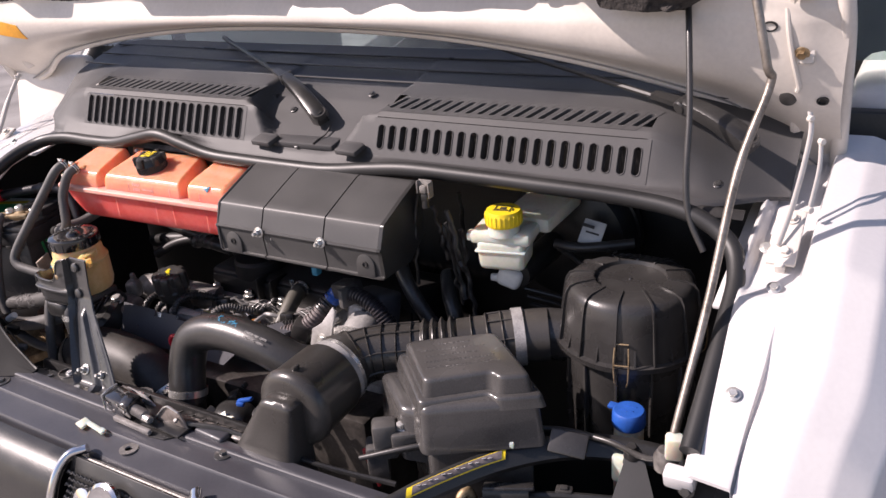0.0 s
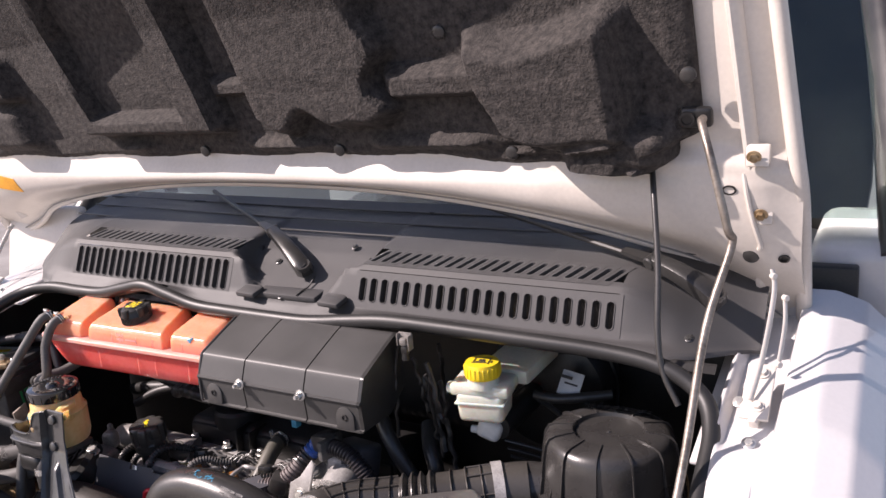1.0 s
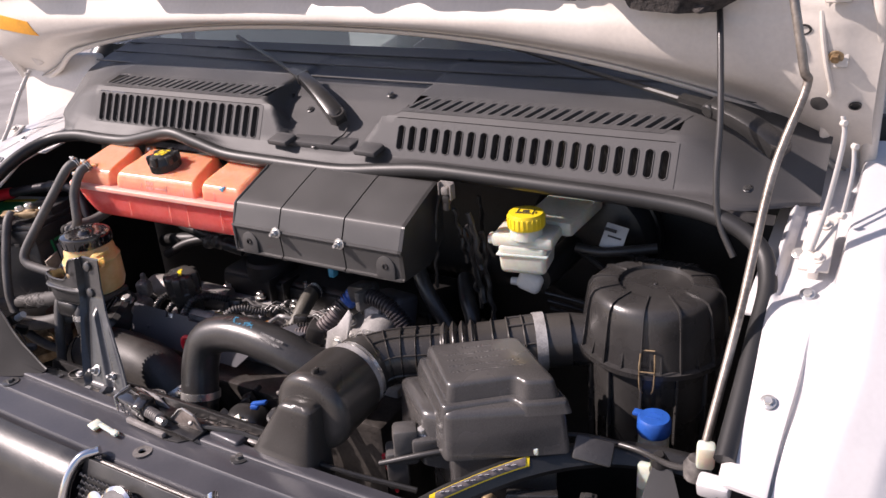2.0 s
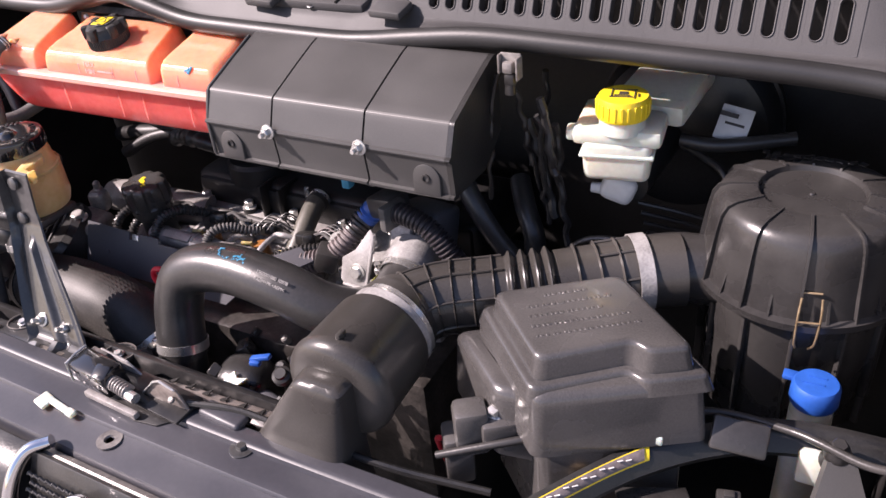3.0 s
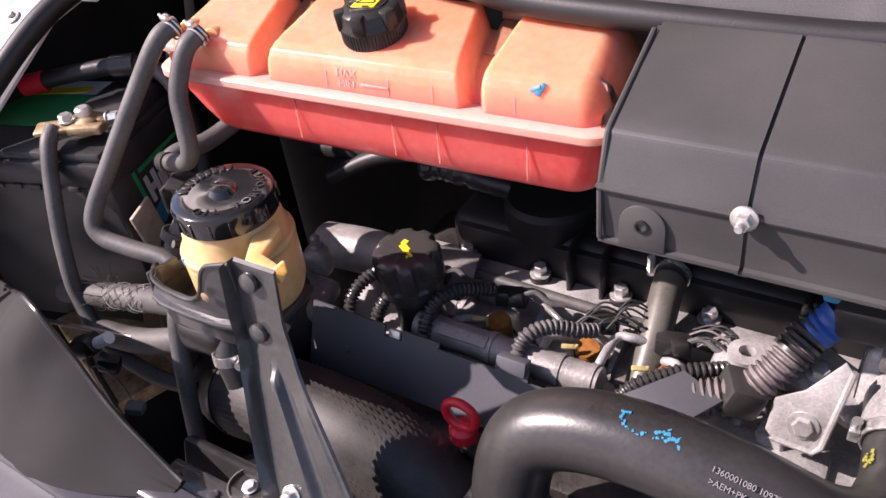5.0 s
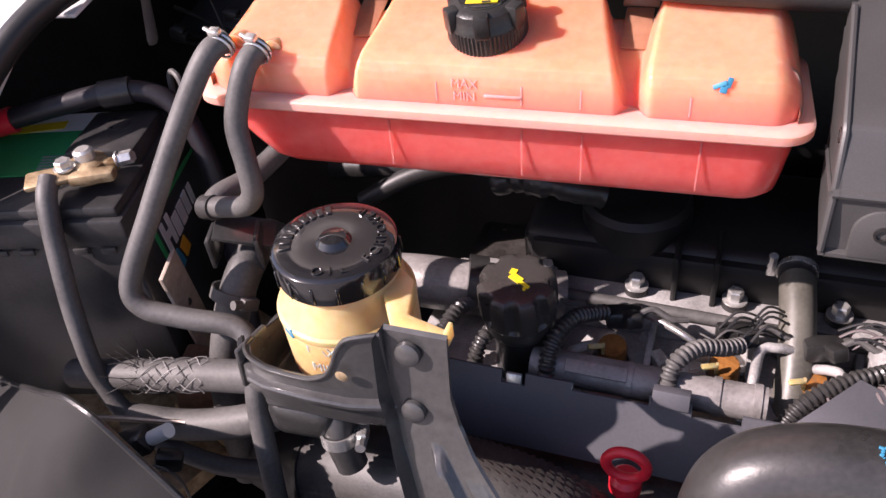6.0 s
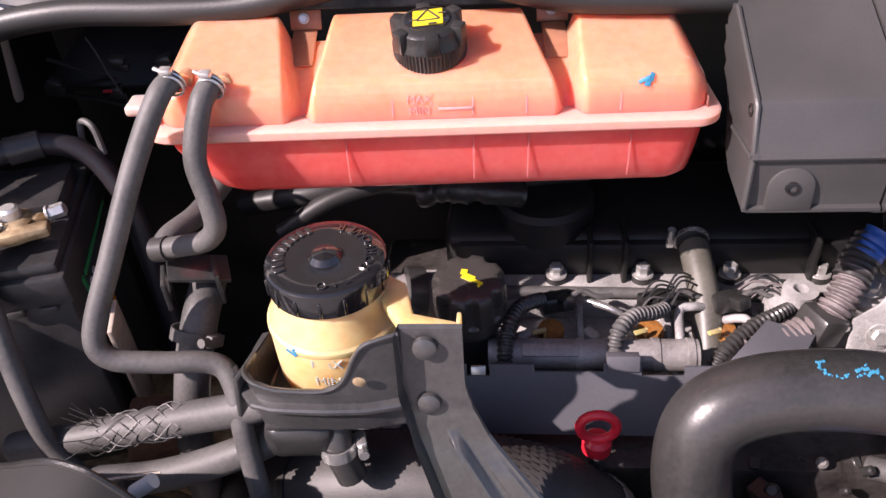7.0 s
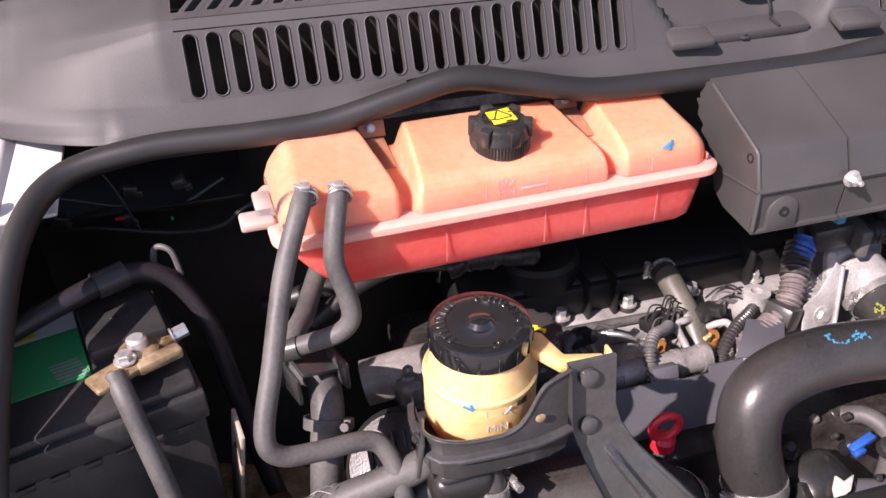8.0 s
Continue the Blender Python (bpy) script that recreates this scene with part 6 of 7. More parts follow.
ph = thing("pressure_hose", (-0.55, 1.2, 0.95), "smooth black pressure hose with faint print", "hose")
part("hose", tube([(-0.66, 1.19, 1.10), (-0.63, 1.17, 1.06), (-0.595, 1.165, 1.01), (-0.56, 1.165, 0.97), (-0.52, 1.17, 0.92)], 0.013, 16), RUBBER, ph)
part("print", rbox((-0.600, 1.155, 1.022), (0.026, 0.001, 0.004), 0, (-10, 52, 0)), GREY_PRINT, ph)
solid("heater_hose", tube([(-0.60, 1.25, 1.05), (-0.575, 1.21, 1.035), (-0.555, 1.19, 1.0), (-0.56, 1.18, 0.95), (-0.58, 1.17, 0.90)], 0.014, 16), RUBBER, "black heater hose beside the heat shield", "hose")
# Near-black tangle of strands, taken for braided cable.
foil = thing("crinkled_strands", (-0.545, 1.19, 1.1), "tangle of crinkled black strands hanging from the bulkhead", "insulation")
random.seed(9)
for k in range(8):
    a = Vector((random.uniform(-0.575, -0.515), random.uniform(1.13, 1.23), random.uniform(1.17, 1.25)))
    b = a + Vector((random.uniform(-0.02, 0.04), random.uniform(0.0, 0.04), random.uniform(-0.17, -0.08)))
    w = random.uniform(0.0025, 0.0055)
    line = [a.lerp(b, q / 11) + Vector([random.uniform(-0.003, 0.003) for _ in range(3)]) for q in range(12)]
    part("strip", tube(line, lambda s: w * (1 + 0.3 * noise.noise(Vector((s * 70, w * 900, 0)))), 7, 3), DEEP, foil)
relay = thing("sensor", (-0.545, 1.105, 1.262), "small grey sensor on a metal tab below the scuttle", "sensor")
part("body", merge(rbox((-0.548, 1.122, 1.245), (0.012, 0.010, 0.014), 0.003), lathe([(0.006, 0), (0.005, 0.010)], 14, pose(-0.548, 1.121, 1.230))), DARK, relay)
part("bracket", merge(rbox((-0.538, 1.122, 1.258), (0.0025, 0.014, 0.024), 0.001), rbox((-0.549, 1.127, 1.261), (0.023, 0.0025, 0.022), 0.001), rbox((-0.560, 1.124, 1.261), (0.0025, 0.010, 0.020), 0.001), rbox((-0.550, 1.122, 1.258), (0.012, 0.009, 0.013), 0.003)), DULL, relay, "folded metal tab")

# ---- intake ----
snork = thing("intake_resonator", (-0.62, 0.88, 0.95), "black plastic intake resonator with a ribbed seam", "air intake")
SM = facing((-0.622, 0.846, 1.020), (0.0, 1.0, 0.03))
part("drum", lathe([(0.0, -0.006), (0.045, -0.005), (0.0535, -0.002), (0.0580, 0.003), (0.0598, 0.009), (0.0600, 0.013), (0.0582, 0.017), (0.0568, 0.084), (0.0555, 0.088), (0.050, 0.0885), (0.049, 0.125)], 44, SM.copy()), DUSTY, snork)
part("nub", rbox((-0.616, 0.862, 1.080), (0.005, 0.012, 0.010), 0.001), DUSTY, snork)
part("spigot", lathe([(0.049, 0.118), (0.046, 0.124), (0.044, 0.14)], 40, SM.copy()), DUSTY, snork)


def duct_ring(v):
    w, d = 0.027 + 0.060 * v, 0.017 + 0.026 * v
    c = Vector((-0.621 - 0.072 * v, 0.832 + 0.004 * v, 1.050 - 0.190 * v))
    if v < 0.02:
        w, d = w - 0.006, d - 0.005
    out = []
    for q in range(44):
        a = 2 * math.pi * q / 44
        out.append(c + Vector((w * math.copysign(abs(math.cos(a)) ** 0.42, math.cos(a)), d * math.copysign(abs(math.sin(a)) ** 0.42, math.sin(a)), 0.0)))
    return out


part("duct", loft([duct_ring(v) for v in (0.0, 0.03, 0.06, 0.12, 0.2, 0.3, 0.42, 0.56, 0.7, 0.85, 1.0)]), DUSTY, snork, "flared duct down to the front", angle=45)

bellows = thing("intake_bellows", (-0.5, 1.04, 1.0), "black ribbed intake bellows with grey band clamps", "air intake hose")
bl = [(-0.622, 0.940, 1.022), (-0.615, 0.975, 1.026), (-0.590, 1.004, 1.031), (-0.545, 1.030, 1.033), (-0.50, 1.055, 1.035), (-0.45, 1.085, 1.038), (-0.40, 1.116, 1.041), (-0.36, 1.136, 1.043)]


def rib_radius(s):
    if s < 0.026:
        return 0.0475
    if s > 0.275:
        return 0.040
    if 0.150 < s < 0.205:
        return 0.0405 + 0.0042 * math.sin(2 * math.pi * s / 0.0138)
    return 0.0390 + 0.006 * max(1 - s / 0.07, 0) + (0.0042 if (s / 0.0225) % 1 < 0.11 else 0)


part("bellows", tube(bl, rib_radius, 32, 10, step=0.0015), DUSTY, bellows, angle=50)
for k in range(8):
    a = 2 * math.pi * k / 8 + 0.3
    line = spline(bl, 10)
    for s0, s1 in ((8, 36), (52, 64)):
        seg = []
        for i in range(s0, s1, 2):
            t = (line[i + 1] - line[i - 1]).normalized()
            up = Vector((0, 0, 1)) - t * t.z
            up.normalize()
            seg.append(line[i] + (up * math.cos(a) + t.cross(up) * math.sin(a)) * (0.0402 + 0.006 * max(1 - i / 18, 0)))
        part("lengthwise_rib", tube(seg, 0.0017, 6, smooth=False), DUSTY, bellows)
part("band", clamp((-0.6215, 0.943, 1.0225), (0.10, 1.0, 0.06), 0.0510, 0.015), ALU, bellows, "pale grey band clamp")
part("band_screw", clamp((-0.619, 0.957, 1.0235), (0.16, 1.0, 0.08), 0.0490, 0.006), STEEL, bellows, "bright worm clamp")
part("band", clamp((-0.401, 1.1155, 1.041), (0.85, 0.52, 0.03), 0.0425, 0.016), ALU, bellows, "pale grey band clamp")

FX, FY = -0.248, 1.172
filt = thing("air_filter_housing", (FX, FY, 0.9), "round black plastic air filter housing with radial ribs and wire clips", "air filter")
part("bowl", lathe([(0.078, 0.88), (0.085, 0.89), (0.090, 1.040), (0.1015, 1.044), (0.1015, 1.050)], 60, pose(FX, FY, 0)), FILTER, filt)
top = part("dome", lathe([(0.1055, 1.046), (0.1065, 1.054), (0.1000, 1.0565), (0.0975, 1.075), (0.0945, 1.110), (0.0915, 1.128), (0.0865, 1.1375), (0.078, 1.1415), (0.0525, 1.1445), (0.0508, 1.1440), (0.0490, 1.1388), (0.0, 1.1382)], 72, pose(FX, FY, 0)), FILTER, filt, "domed lid with radial ribs")
for k in range(12):
    a = 2 * math.pi * k / 12 + 0.12
    m = pose(FX, FY, 0, 0, 0, math.degrees(a))
    part("rib", moved(prism([(0.0495, 1.141), (0.0515, 1.1464), (0.079, 1.1440), (0.0885, 1.1405), (0.0942, 1.1315), (0.0980, 1.110), (0.1052, 1.054), (0.096, 1.054), (0.091, 1.11), (0.084, 1.133)], 0.0024, pose(0, 0.0012, 0, 90, 0, 0)), m), FILTER, top)
    part("gusset", moved(prism([(0.094, 1.05), (0.1050, 1.05), (0.0965, 1.080)], 0.0024, pose(0, 0.0012, 0, 90, 0, 0)), m @ pose(0, 0, 0, 0, 0, 15)), FILTER, top)
    part("bowl_rib", moved(rbox((0.091, 0, 0.965), (0.008, 0.004, 0.15), 0.001), m), FILTER, filt)
for k in range(10):
    part("print_bar", rbox((FX - 0.055 + 0.0105 * k, FY + 0.066, 1.1450), (0.007, 0.009, 0.001), 0.0003, (-6, 0, -3 * k), 1), FILTER, top)
part("centre_pip", lathe([(0.003, 1.1380), (0.002, 1.1400)], 10, pose(FX, FY, 0)), FILTER, top)
part("spout", tube([(FX - 0.06, FY - 0.02, 1.040), (FX - 0.115, FY - 0.032, 1.042), (FX - 0.150, FY - 0.050, 1.041)], 0.0385, 28), FILTER, filt)
for a in (-78, 20, 160):
    m = pose(FX, FY, 0, 0, 0, a)
    cl = part("wire_clip", moved(merge(tube([(0.103, -0.009, 1.085), (0.107, -0.010, 1.065), (0.106, -0.009, 1.035), (0.099, -0.006, 1.022)], 0.0011, 8), tube([(0.103, 0.009, 1.085), (0.107, 0.010, 1.065), (0.106, 0.009, 1.035), (0.099, 0.006, 1.022)], 0.0011, 8), tube([(0.098, -0.009, 1.088), (0.098, 0.009, 1.088)], 0.0011, 8, smooth=False), tube([(0.1075, -0.010, 1.060), (0.1075, 0.010, 1.060)], 0.0011, 8, smooth=False)), m), RUST, filt, "brassy wire clip")

# ---- fuse box ----
fuse = thing("fuse_box", (-0.41, 0.99, 0.97), "black plastic fuse box cover with moulded lettering", "fuse box")
FM = pose(-0.412, 0.984, 0, 0, 0, 35.5)
LID = ((-0.066, -0.068), (0.021, -0.063), (0.031, -0.080), (0.071, -0.083), (0.043, 0.037), (-0.085, 0.040))
SHOULDER = ((-0.074, -0.086), (0.080, -0.097), (0.056, 0.050), (-0.101, 0.052))


def tier(line, g, z0, z1, bevel, draft=0.0):
    """One storey of the box: the outline grown by g, drawn in by draft at its top."""
    n = len(line)
    rings = []
    round_n = 5
    for z, grow in ((z0, g + draft), (z1 - bevel, g), (z1 - bevel * 0.62, g - bevel * 0.08), (z1 - bevel * 0.29, g - bevel * 0.29), (z1 - bevel * 0.08, g - bevel * 0.62), (z1, g - bevel)):
        out = []
        for i in range(n):
            p, a, b = Vector(line[i]), Vector(line[i - 1]), Vector(line[(i + 1) % n])
            d0, d1 = (p - a).normalized(), (b - p).normalized()
            n0, n1 = Vector((d0.y, -d0.x)), Vector((d1.y, -d1.x))
            q = p + (n0 + n1) / max(1 + n0.dot(n1), 0.3) * grow
            r = min(0.011, 0.4 * min((p - a).length, (b - p).length))
            for k in range(round_n):
                t = k / (round_n - 1)
                e0, e1 = q - d0 * r, q + d1 * r
                out.append((*((1 - t) ** 2 * e0 + 2 * t * (1 - t) * q + t * t * e1), z))
        rings.append(out)
    return moved(loft(rings), FM)


lid = part("lid", tier(LID, 0.0, 1.060, 1.092, 0.006, 0.004), SATIN, fuse, "raised lid with a stepped front", angle=50)
part("lid_ledge", tier(LID, 0.011, 1.050, 1.067, 0.005, 0.003), SATIN, fuse, angle=50)
part("lid_skirt", tier(SHOULDER, 0.0, 1.000, 1.062, 0.012, 0.004), SATIN, fuse, "deep rounded skirt", angle=50)
part("side_shoulder", tier(((-0.102, -0.040), (-0.060, -0.060), (-0.070, 0.058), (-0.126, 0.060)), 0.0, 0.955, 1.036, 0.012, 0.004), SATIN, fuse, angle=50)
part("rim", tier(SHOULDER, 0.004, 0.992, 1.004, 0.003), SATIN, fuse, angle=50)
part("body", tier(SHOULDER, -0.008, 0.86, 0.995, 0.004), SATIN, fuse, angle=50)
for j, n in enumerate((9, 17, 14, 19, 20)):
    for k in range(n):
        w = random.uniform(0.002, 0.0045)
        part("print_bar", moved(rbox((-0.058 + 0.0050 * k + random.uniform(-0.001, 0.001) + (0.02 if j == 0 else 0), 0.020 - 0.0145 * j, 1.0921), (w, random.uniform(0.003, 0.0050), 0.0007), 0.0003, (0, 0, random.choice((0, 0, 12, -15))), 1), FM), SATIN, lid)
part("latch_tab", merge(rbox((-0.496, 0.886, 0.985), (0.034, 0.030, 0.055), 0.006, (0, 0, 35)), rbox((-0.512, 0.884, 0.945), (0.030, 0.034, 0.060), 0.005, (0, 0, 35)), rbox((-0.470, 0.898, 0.986), (0.040, 0.034, 0.030), 0.005, (0, 0, 35))), SATIN, fuse, "latch block beside the lid")
part("latch_bolt", bolt((-0.474, 0.896, 1.001), (0, -0.3, 0.95), 0.006, 0.010, 1.4), ZINC, fuse)
part("red_wire", tube([(-0.53, 0.885, 0.955), (-0.540, 0.890, 0.945), (-0.538, 0.895, 0.92), (-0.53, 0.9, 0.88)], 0.003, 8), RED, fuse)

# ---- brake fluid reservoir ----
brake = thing("brake_fluid_reservoir", (-0.44, 1.2, 1.12), "milky plastic brake fluid reservoir with a yellow cap", "brake reservoir")
part("upper_body", merge(rbox((-0.448, 1.190, 1.180), (0.094, 0.085, 0.020), 0.006, (0, 0, 8)), rbox((-0.425, 1.27, 1.188), (0.085, 0.12, 0.026), 0.008, (4, 0, -4)), rbox((-0.492, 1.158, 1.178), (0.016, 0.020, 0.014), 0.004, (0, 0, 15))), MILK, brake)
part("lower_body", rbox((-0.447, 1.180, 1.152), (0.070, 0.062, 0.048), 0.008, (0, 0, 10), 3, 1.08), MILK, brake)
part("body_seam", rbox((-0.447, 1.180, 1.160), (0.079, 0.071, 0.004), 0.002, (0, 0, 10)), MILK, brake)
part("neck", lathe([(0.025, 1.185), (0.024, 1.205)], 30, pose(-0.441, 1.166, 0)), MILK, brake)
yc = part("cap", lathe([(0.0270, 1.201), (0.0280, 1.204), (0.0275, 1.219), (0.0255, 1.2235), (0.0, 1.2245)], 40, pose(-0.441, 1.166, 0)), YELLOW, brake, "ribbed yellow screw cap")
for k in range(24):
    a = 15 * k
    part("ridge", moved(rbox((0.0280, 0, 1.2115), (0.0012, 0.003, 0.015), 0.0004, (0, 0, 0), 1), pose(-0.441, 1.166, 0, 0, 0, a)), YELLOW, yc)
part("warning_print", merge(*[rbox((-0.441 + dx, 1.166 + dy, 1.2248), (sx, sy, 0.0008), 0, (0, 0, 12), 1) for dx, dy, sx, sy in ((0, 0.010, 0.024, 0.0012), (0, -0.009, 0.024, 0.0012), (-0.012, 0, 0.0012, 0.019), (0.012, 0, 0.0012, 0.019), (0, 0.001, 0.009, 0.006), (0, -0.005, 0.016, 0.0015), (0.016, 0.0, 0.0012, 0.008))]), INK, yc)
part("connector", merge(rbox((-0.452, 1.200, 1.095), (0.040, 0.030, 0.034), 0.010, (0, 20, 10), 3), lathe([(0.007, 0), (0.006, 0.014)], 12, facing((-0.470, 1.198, 1.090), (-1, -0.1, 0)))), PAPER, brake, "white plug under the reservoir")
part("master_cylinder", tube([(-0.44, 1.20, 1.10), (-0.435, 1.30, 1.10), (-0.43, 1.42, 1.10)], 0.022, 20), DARK, brake)
booster = thing("brake_booster", (-0.42, 1.40, 1.10), "black round brake booster on the bulkhead", "brake booster")
part("shell", lathe([(0.05, 0.0), (0.105, 0.02), (0.115, 0.05), (0.115, 0.09), (0.09, 0.13)], 44, facing((-0.42, 1.33, 1.10), (0, 1, 0))), DARK, booster)
part("crimp_ring", lathe([(0.114, 0.058), (0.119, 0.060), (0.119, 0.068), (0.114, 0.070)], 44, facing((-0.42, 1.33, 1.10), (0, 1, 0)), cap=False), DARK, booster)
for k in range(4):
    solid("brake_pipe", tube([(-0.43 + 0.004 * k, 1.205, 1.075 - 0.013 * k), (-0.38, 1.215, 1.065 - 0.013 * k), (-0.31, 1.228, 1.048 - 0.014 * k), (-0.22, 1.25, 1.02 - 0.014 * k)], 0.0028, 8), DARK, "thin black steel brake pipe", "brake pipe", "brake pipes")
solid("pipe_clip", rbox((-0.325, 1.218, 1.035), (0.012, 0.010, 0.052), 0.002, (0, 25, 0)), MILK, "pale plastic clip holding the brake pipes", "clip")
tag = thing("wiring_tag", (-0.35, 1.29, 1.15), "white printed tag on a black cable", "label tag")
part("tag", rbox((-0.347, 1.285, 1.150), (0.036, 0.003, 0.040), 0.001, (-35, 10, 0)), PAPER, tag)
part("tag_print", merge(rbox((-0.352, 1.2815, 1.163), (0.020, 0.002, 0.005), 0, (-35, 10, 0)), rbox((-0.346, 1.284, 1.150), (0.022, 0.002, 0.003), 0, (-35, 10, 0))), INK, tag, "unreadable print as bars")
part("cable", tube([(-0.40, 1.26, 1.135), (-0.365, 1.262, 1.132), (-0.33, 1.27, 1.135), (-0.28, 1.29, 1.14)], 0.008, 12), RUBBER, tag)
solid("vacuum_hose", tube([(-0.40, 1.275, 1.12), (-0.37, 1.26, 1.115), (-0.345, 1.245, 1.105), (-0.335, 1.235, 1.07), (-0.34, 1.23, 1.00)], 0.0042, 10), RUBBER, "thin black vacuum hose behind the reservoir", "hose")
solid("steel_pipe", tube([(-0.53, 1.17, 0.97), (-0.50, 1.19, 1.01), (-0.46, 1.20, 1.02), (-0.38, 1.205, 1.015), (-0.34, 1.20, 1.02)], 0.004, 10), ROD, "thin steel pipe behind the bellows", "pipe")

# ---- front corner by the air filter ----
wash = thing("washer_filler", (-0.212, 1.035, 0.98), "bright blue washer fluid cap on a black neck", "washer cap")
part("cap", merge(lathe([(0.0215, 0.985), (0.0225, 0.988), (0.0220, 1.005), (0.0195, 1.0085), (0.0, 1.009)], 36, pose(-0.2075, 1.047, 0)), rbox((-0.2315, 1.055, 1.003), (0.014, 0.012, 0.005), 0.0015)), BLUE, wash)
part("cap_print", merge(rbox((-0.2105, 1.044, 1.0092), (0.020, 0.002, 0.0008), 0), rbox((-0.2075, 1.054, 1.0092), (0.016, 0.002, 0.0008), 0)), BLUE, wash)
part("neck", lathe([(0.020, 0.80), (0.020, 0.988)], 24, pose(-0.2075, 1.047, 0)), MILK, wash)

beam = thing("headlamp_beam", (-0.28, 0.93, 0.95), "black moulded beam over the headlamp with a warning label", "headlamp support")


BEAM_LINE = spline([(-0.450, 0.765, 0.962), (-0.403, 0.832, 0.976), (-0.337, 0.916, 0.984), (-0.270, 0.972, 0.987), (-0.205, 1.000, 0.985), (-0.125, 1.012, 0.980)], 10)


def beam_point(u, v):
    """Along the bar (u), from its upper rear edge (v 0) down over the slanting face (v 1)."""
    k = u * (len(BEAM_LINE) - 1)
    i = min(int(k), len(BEAM_LINE) - 2)
    p = BEAM_LINE[i].lerp(BEAM_LINE[i + 1], k - i)
    return p + Vector((-0.004, 0.010, 0.006)) + Vector((0.008, -0.022, -0.020)) * v + Vector((0, 0, 0.006)) * math.sin(math.pi * v)


part("bar", grid(50, 10, beam_point, (0, 0.004, -0.008)), BLACK, beam)
lab = part("label", grid(14, 4, lambda u, v: beam_point(0.15 + 0.27 * u, 0.30 + 0.42 * v) + Vector((0, -0.0010, 0.0014)), (0, 0, -0.0008)), YELLOW, beam, "yellow-edged warning label")
part("label_print", grid(14, 4, lambda u, v: beam_point(0.17 + 0.24 * u, 0.35 + 0.34 * v) + Vector((0, -0.0016, 0.0022)), (0, 0, -0.0006)), TAPE, lab, "pale unreadable print")
for k in range(12):
    p = beam_point(0.19 + 0.017 * k, 0.46 + 0.08 * (k % 2))
    part("print_bar", rbox(p + Vector((0, -0.002, 0.0028)), (0.005, 0.004, 0.0006), 0, (-40, 0, 40), 1), PAPER, lab)
part("block", rbox((-0.260, 0.962, 0.996), (0.050, 0.008, 0.032), 0.003, (-38, 6, 10)), FILTER, beam, "flat grey cover flap")
part("white_clip", rbox((-0.326, 0.930, 0.998), (0.011, 0.010, 0.010), 0.002), MILK, beam)
part("stay", prism([(-0.012, 0), (0.012, 0), (0.035, -0.09), (-0.04, -0.09)], 0.012, pose(-0.178, 0.980, 0.984, 55, 0, 18)), SHIELD, beam, "grey triangular bracket")
part("adjuster", merge(lathe([(0.012, 0), (0.014, 0.006), (0.010, 0.014), (0.012, 0.022), (0.009, 0.030)], 18, facing((-0.180, 0.985, 0.972), (0, -0.3, 1))), bolt((-0.180, 0.976, 1.001), (0, -0.3, 1), 0.007, 0.009, 1.3)), DARK, beam)
part("white_block", rbox((-0.193, 0.988, 0.958), (0.034, 0.012, 0.040), 0.004), MILK, beam)
part("white_lug", rbox((-0.116, 0.926, 1.062), (0.020, 0.016, 0.034), 0.004, (10, 0, 15)), MILK, beam)
part("ball_joint", lathe([(0.006, -0.018), (0.014, -0.012), (0.015, 0.004), (0.010, 0.014)], 18, pose(-0.128, 0.940, 1.03)), DULL, beam)
part("hose", tube([(-0.52, 0.855, 0.965), (-0.45, 0.885, 0.985), (-0.38, 0.93, 0.99), (-0.30, 0.985, 0.992), (-0.22, 0.985, 0.998), (-0.16, 0.955, 1.012), (-0.13, 0.94, 1.03)], 0.004, 10), RUBBER, beam)
part("lamp_cover", merge(rbox((-0.322, 0.908, 0.946), (0.066, 0.022, 0.005), 0.002, (-20, 0, 24)), rbox((-0.322, 0.898, 0.938), (0.060, 0.004, 0.018), 0.001, (-20, 0, 24))), FILTER, beam, "folded black cover tab")
part("inner_hook", tube([(-0.372, 0.868, 0.915), (-0.376, 0.874, 0.935), (-0.370, 0.884, 0.940), (-0.366, 0.890, 0.925)], 0.006, 10), RUST, beam, "rusty hook behind the lamp")

lamp = thing("headlamp", (-0.19, 0.85, 0.75), "clear-lensed headlamp with a black rim below the wing", "headlamp")


def lamp_line(u):
    x = -0.385 + 0.37 * u
    return Vector((x, 0.850 + 0.062 * (1 - math.exp(-6 * u)) + 0.085 * u, 0.922 + 0.006 * math.sin(math.pi * u)))


def lens_point(u, v):
    """From the upper edge forwards and down over the rounded front."""
    return lamp_line(u) + Vector((0.02 * v, -0.20 * v ** 0.8, -0.002 - 0.03 * v - 0.16 * v ** 3))


part("lens", grid(40, 20, lens_point, (0, 0.003, -0.004)), LENS, lamp, "clear plastic lens over a grey reflector")
part("rim", tube([lamp_line(k / 24) + Vector((0, 0.004, 0.002)) for k in range(25)], 0.006, 8), BLACK, lamp)
part("housing", grid(30, 4, lambda u, v: lamp_line(u) + Vector((0, 0.006 + 0.030 * v, 0.002 - 0.10 * v)), (0, 0.003, 0)), BLACK, lamp, "black lamp housing")
for u in (0.34, 0.83):
    p = lamp_line(u) + Vector((0, 0.010, 0.006))
    part("tab", merge(rbox(p, (0.022, 0.014, 0.010), 0.002, (0, 0, 14)), rbox(p + Vector((0, 0, 0.006)), (0.010, 0.008, 0.004), 0.001, (0, 0, 14))), FILTER, lamp)

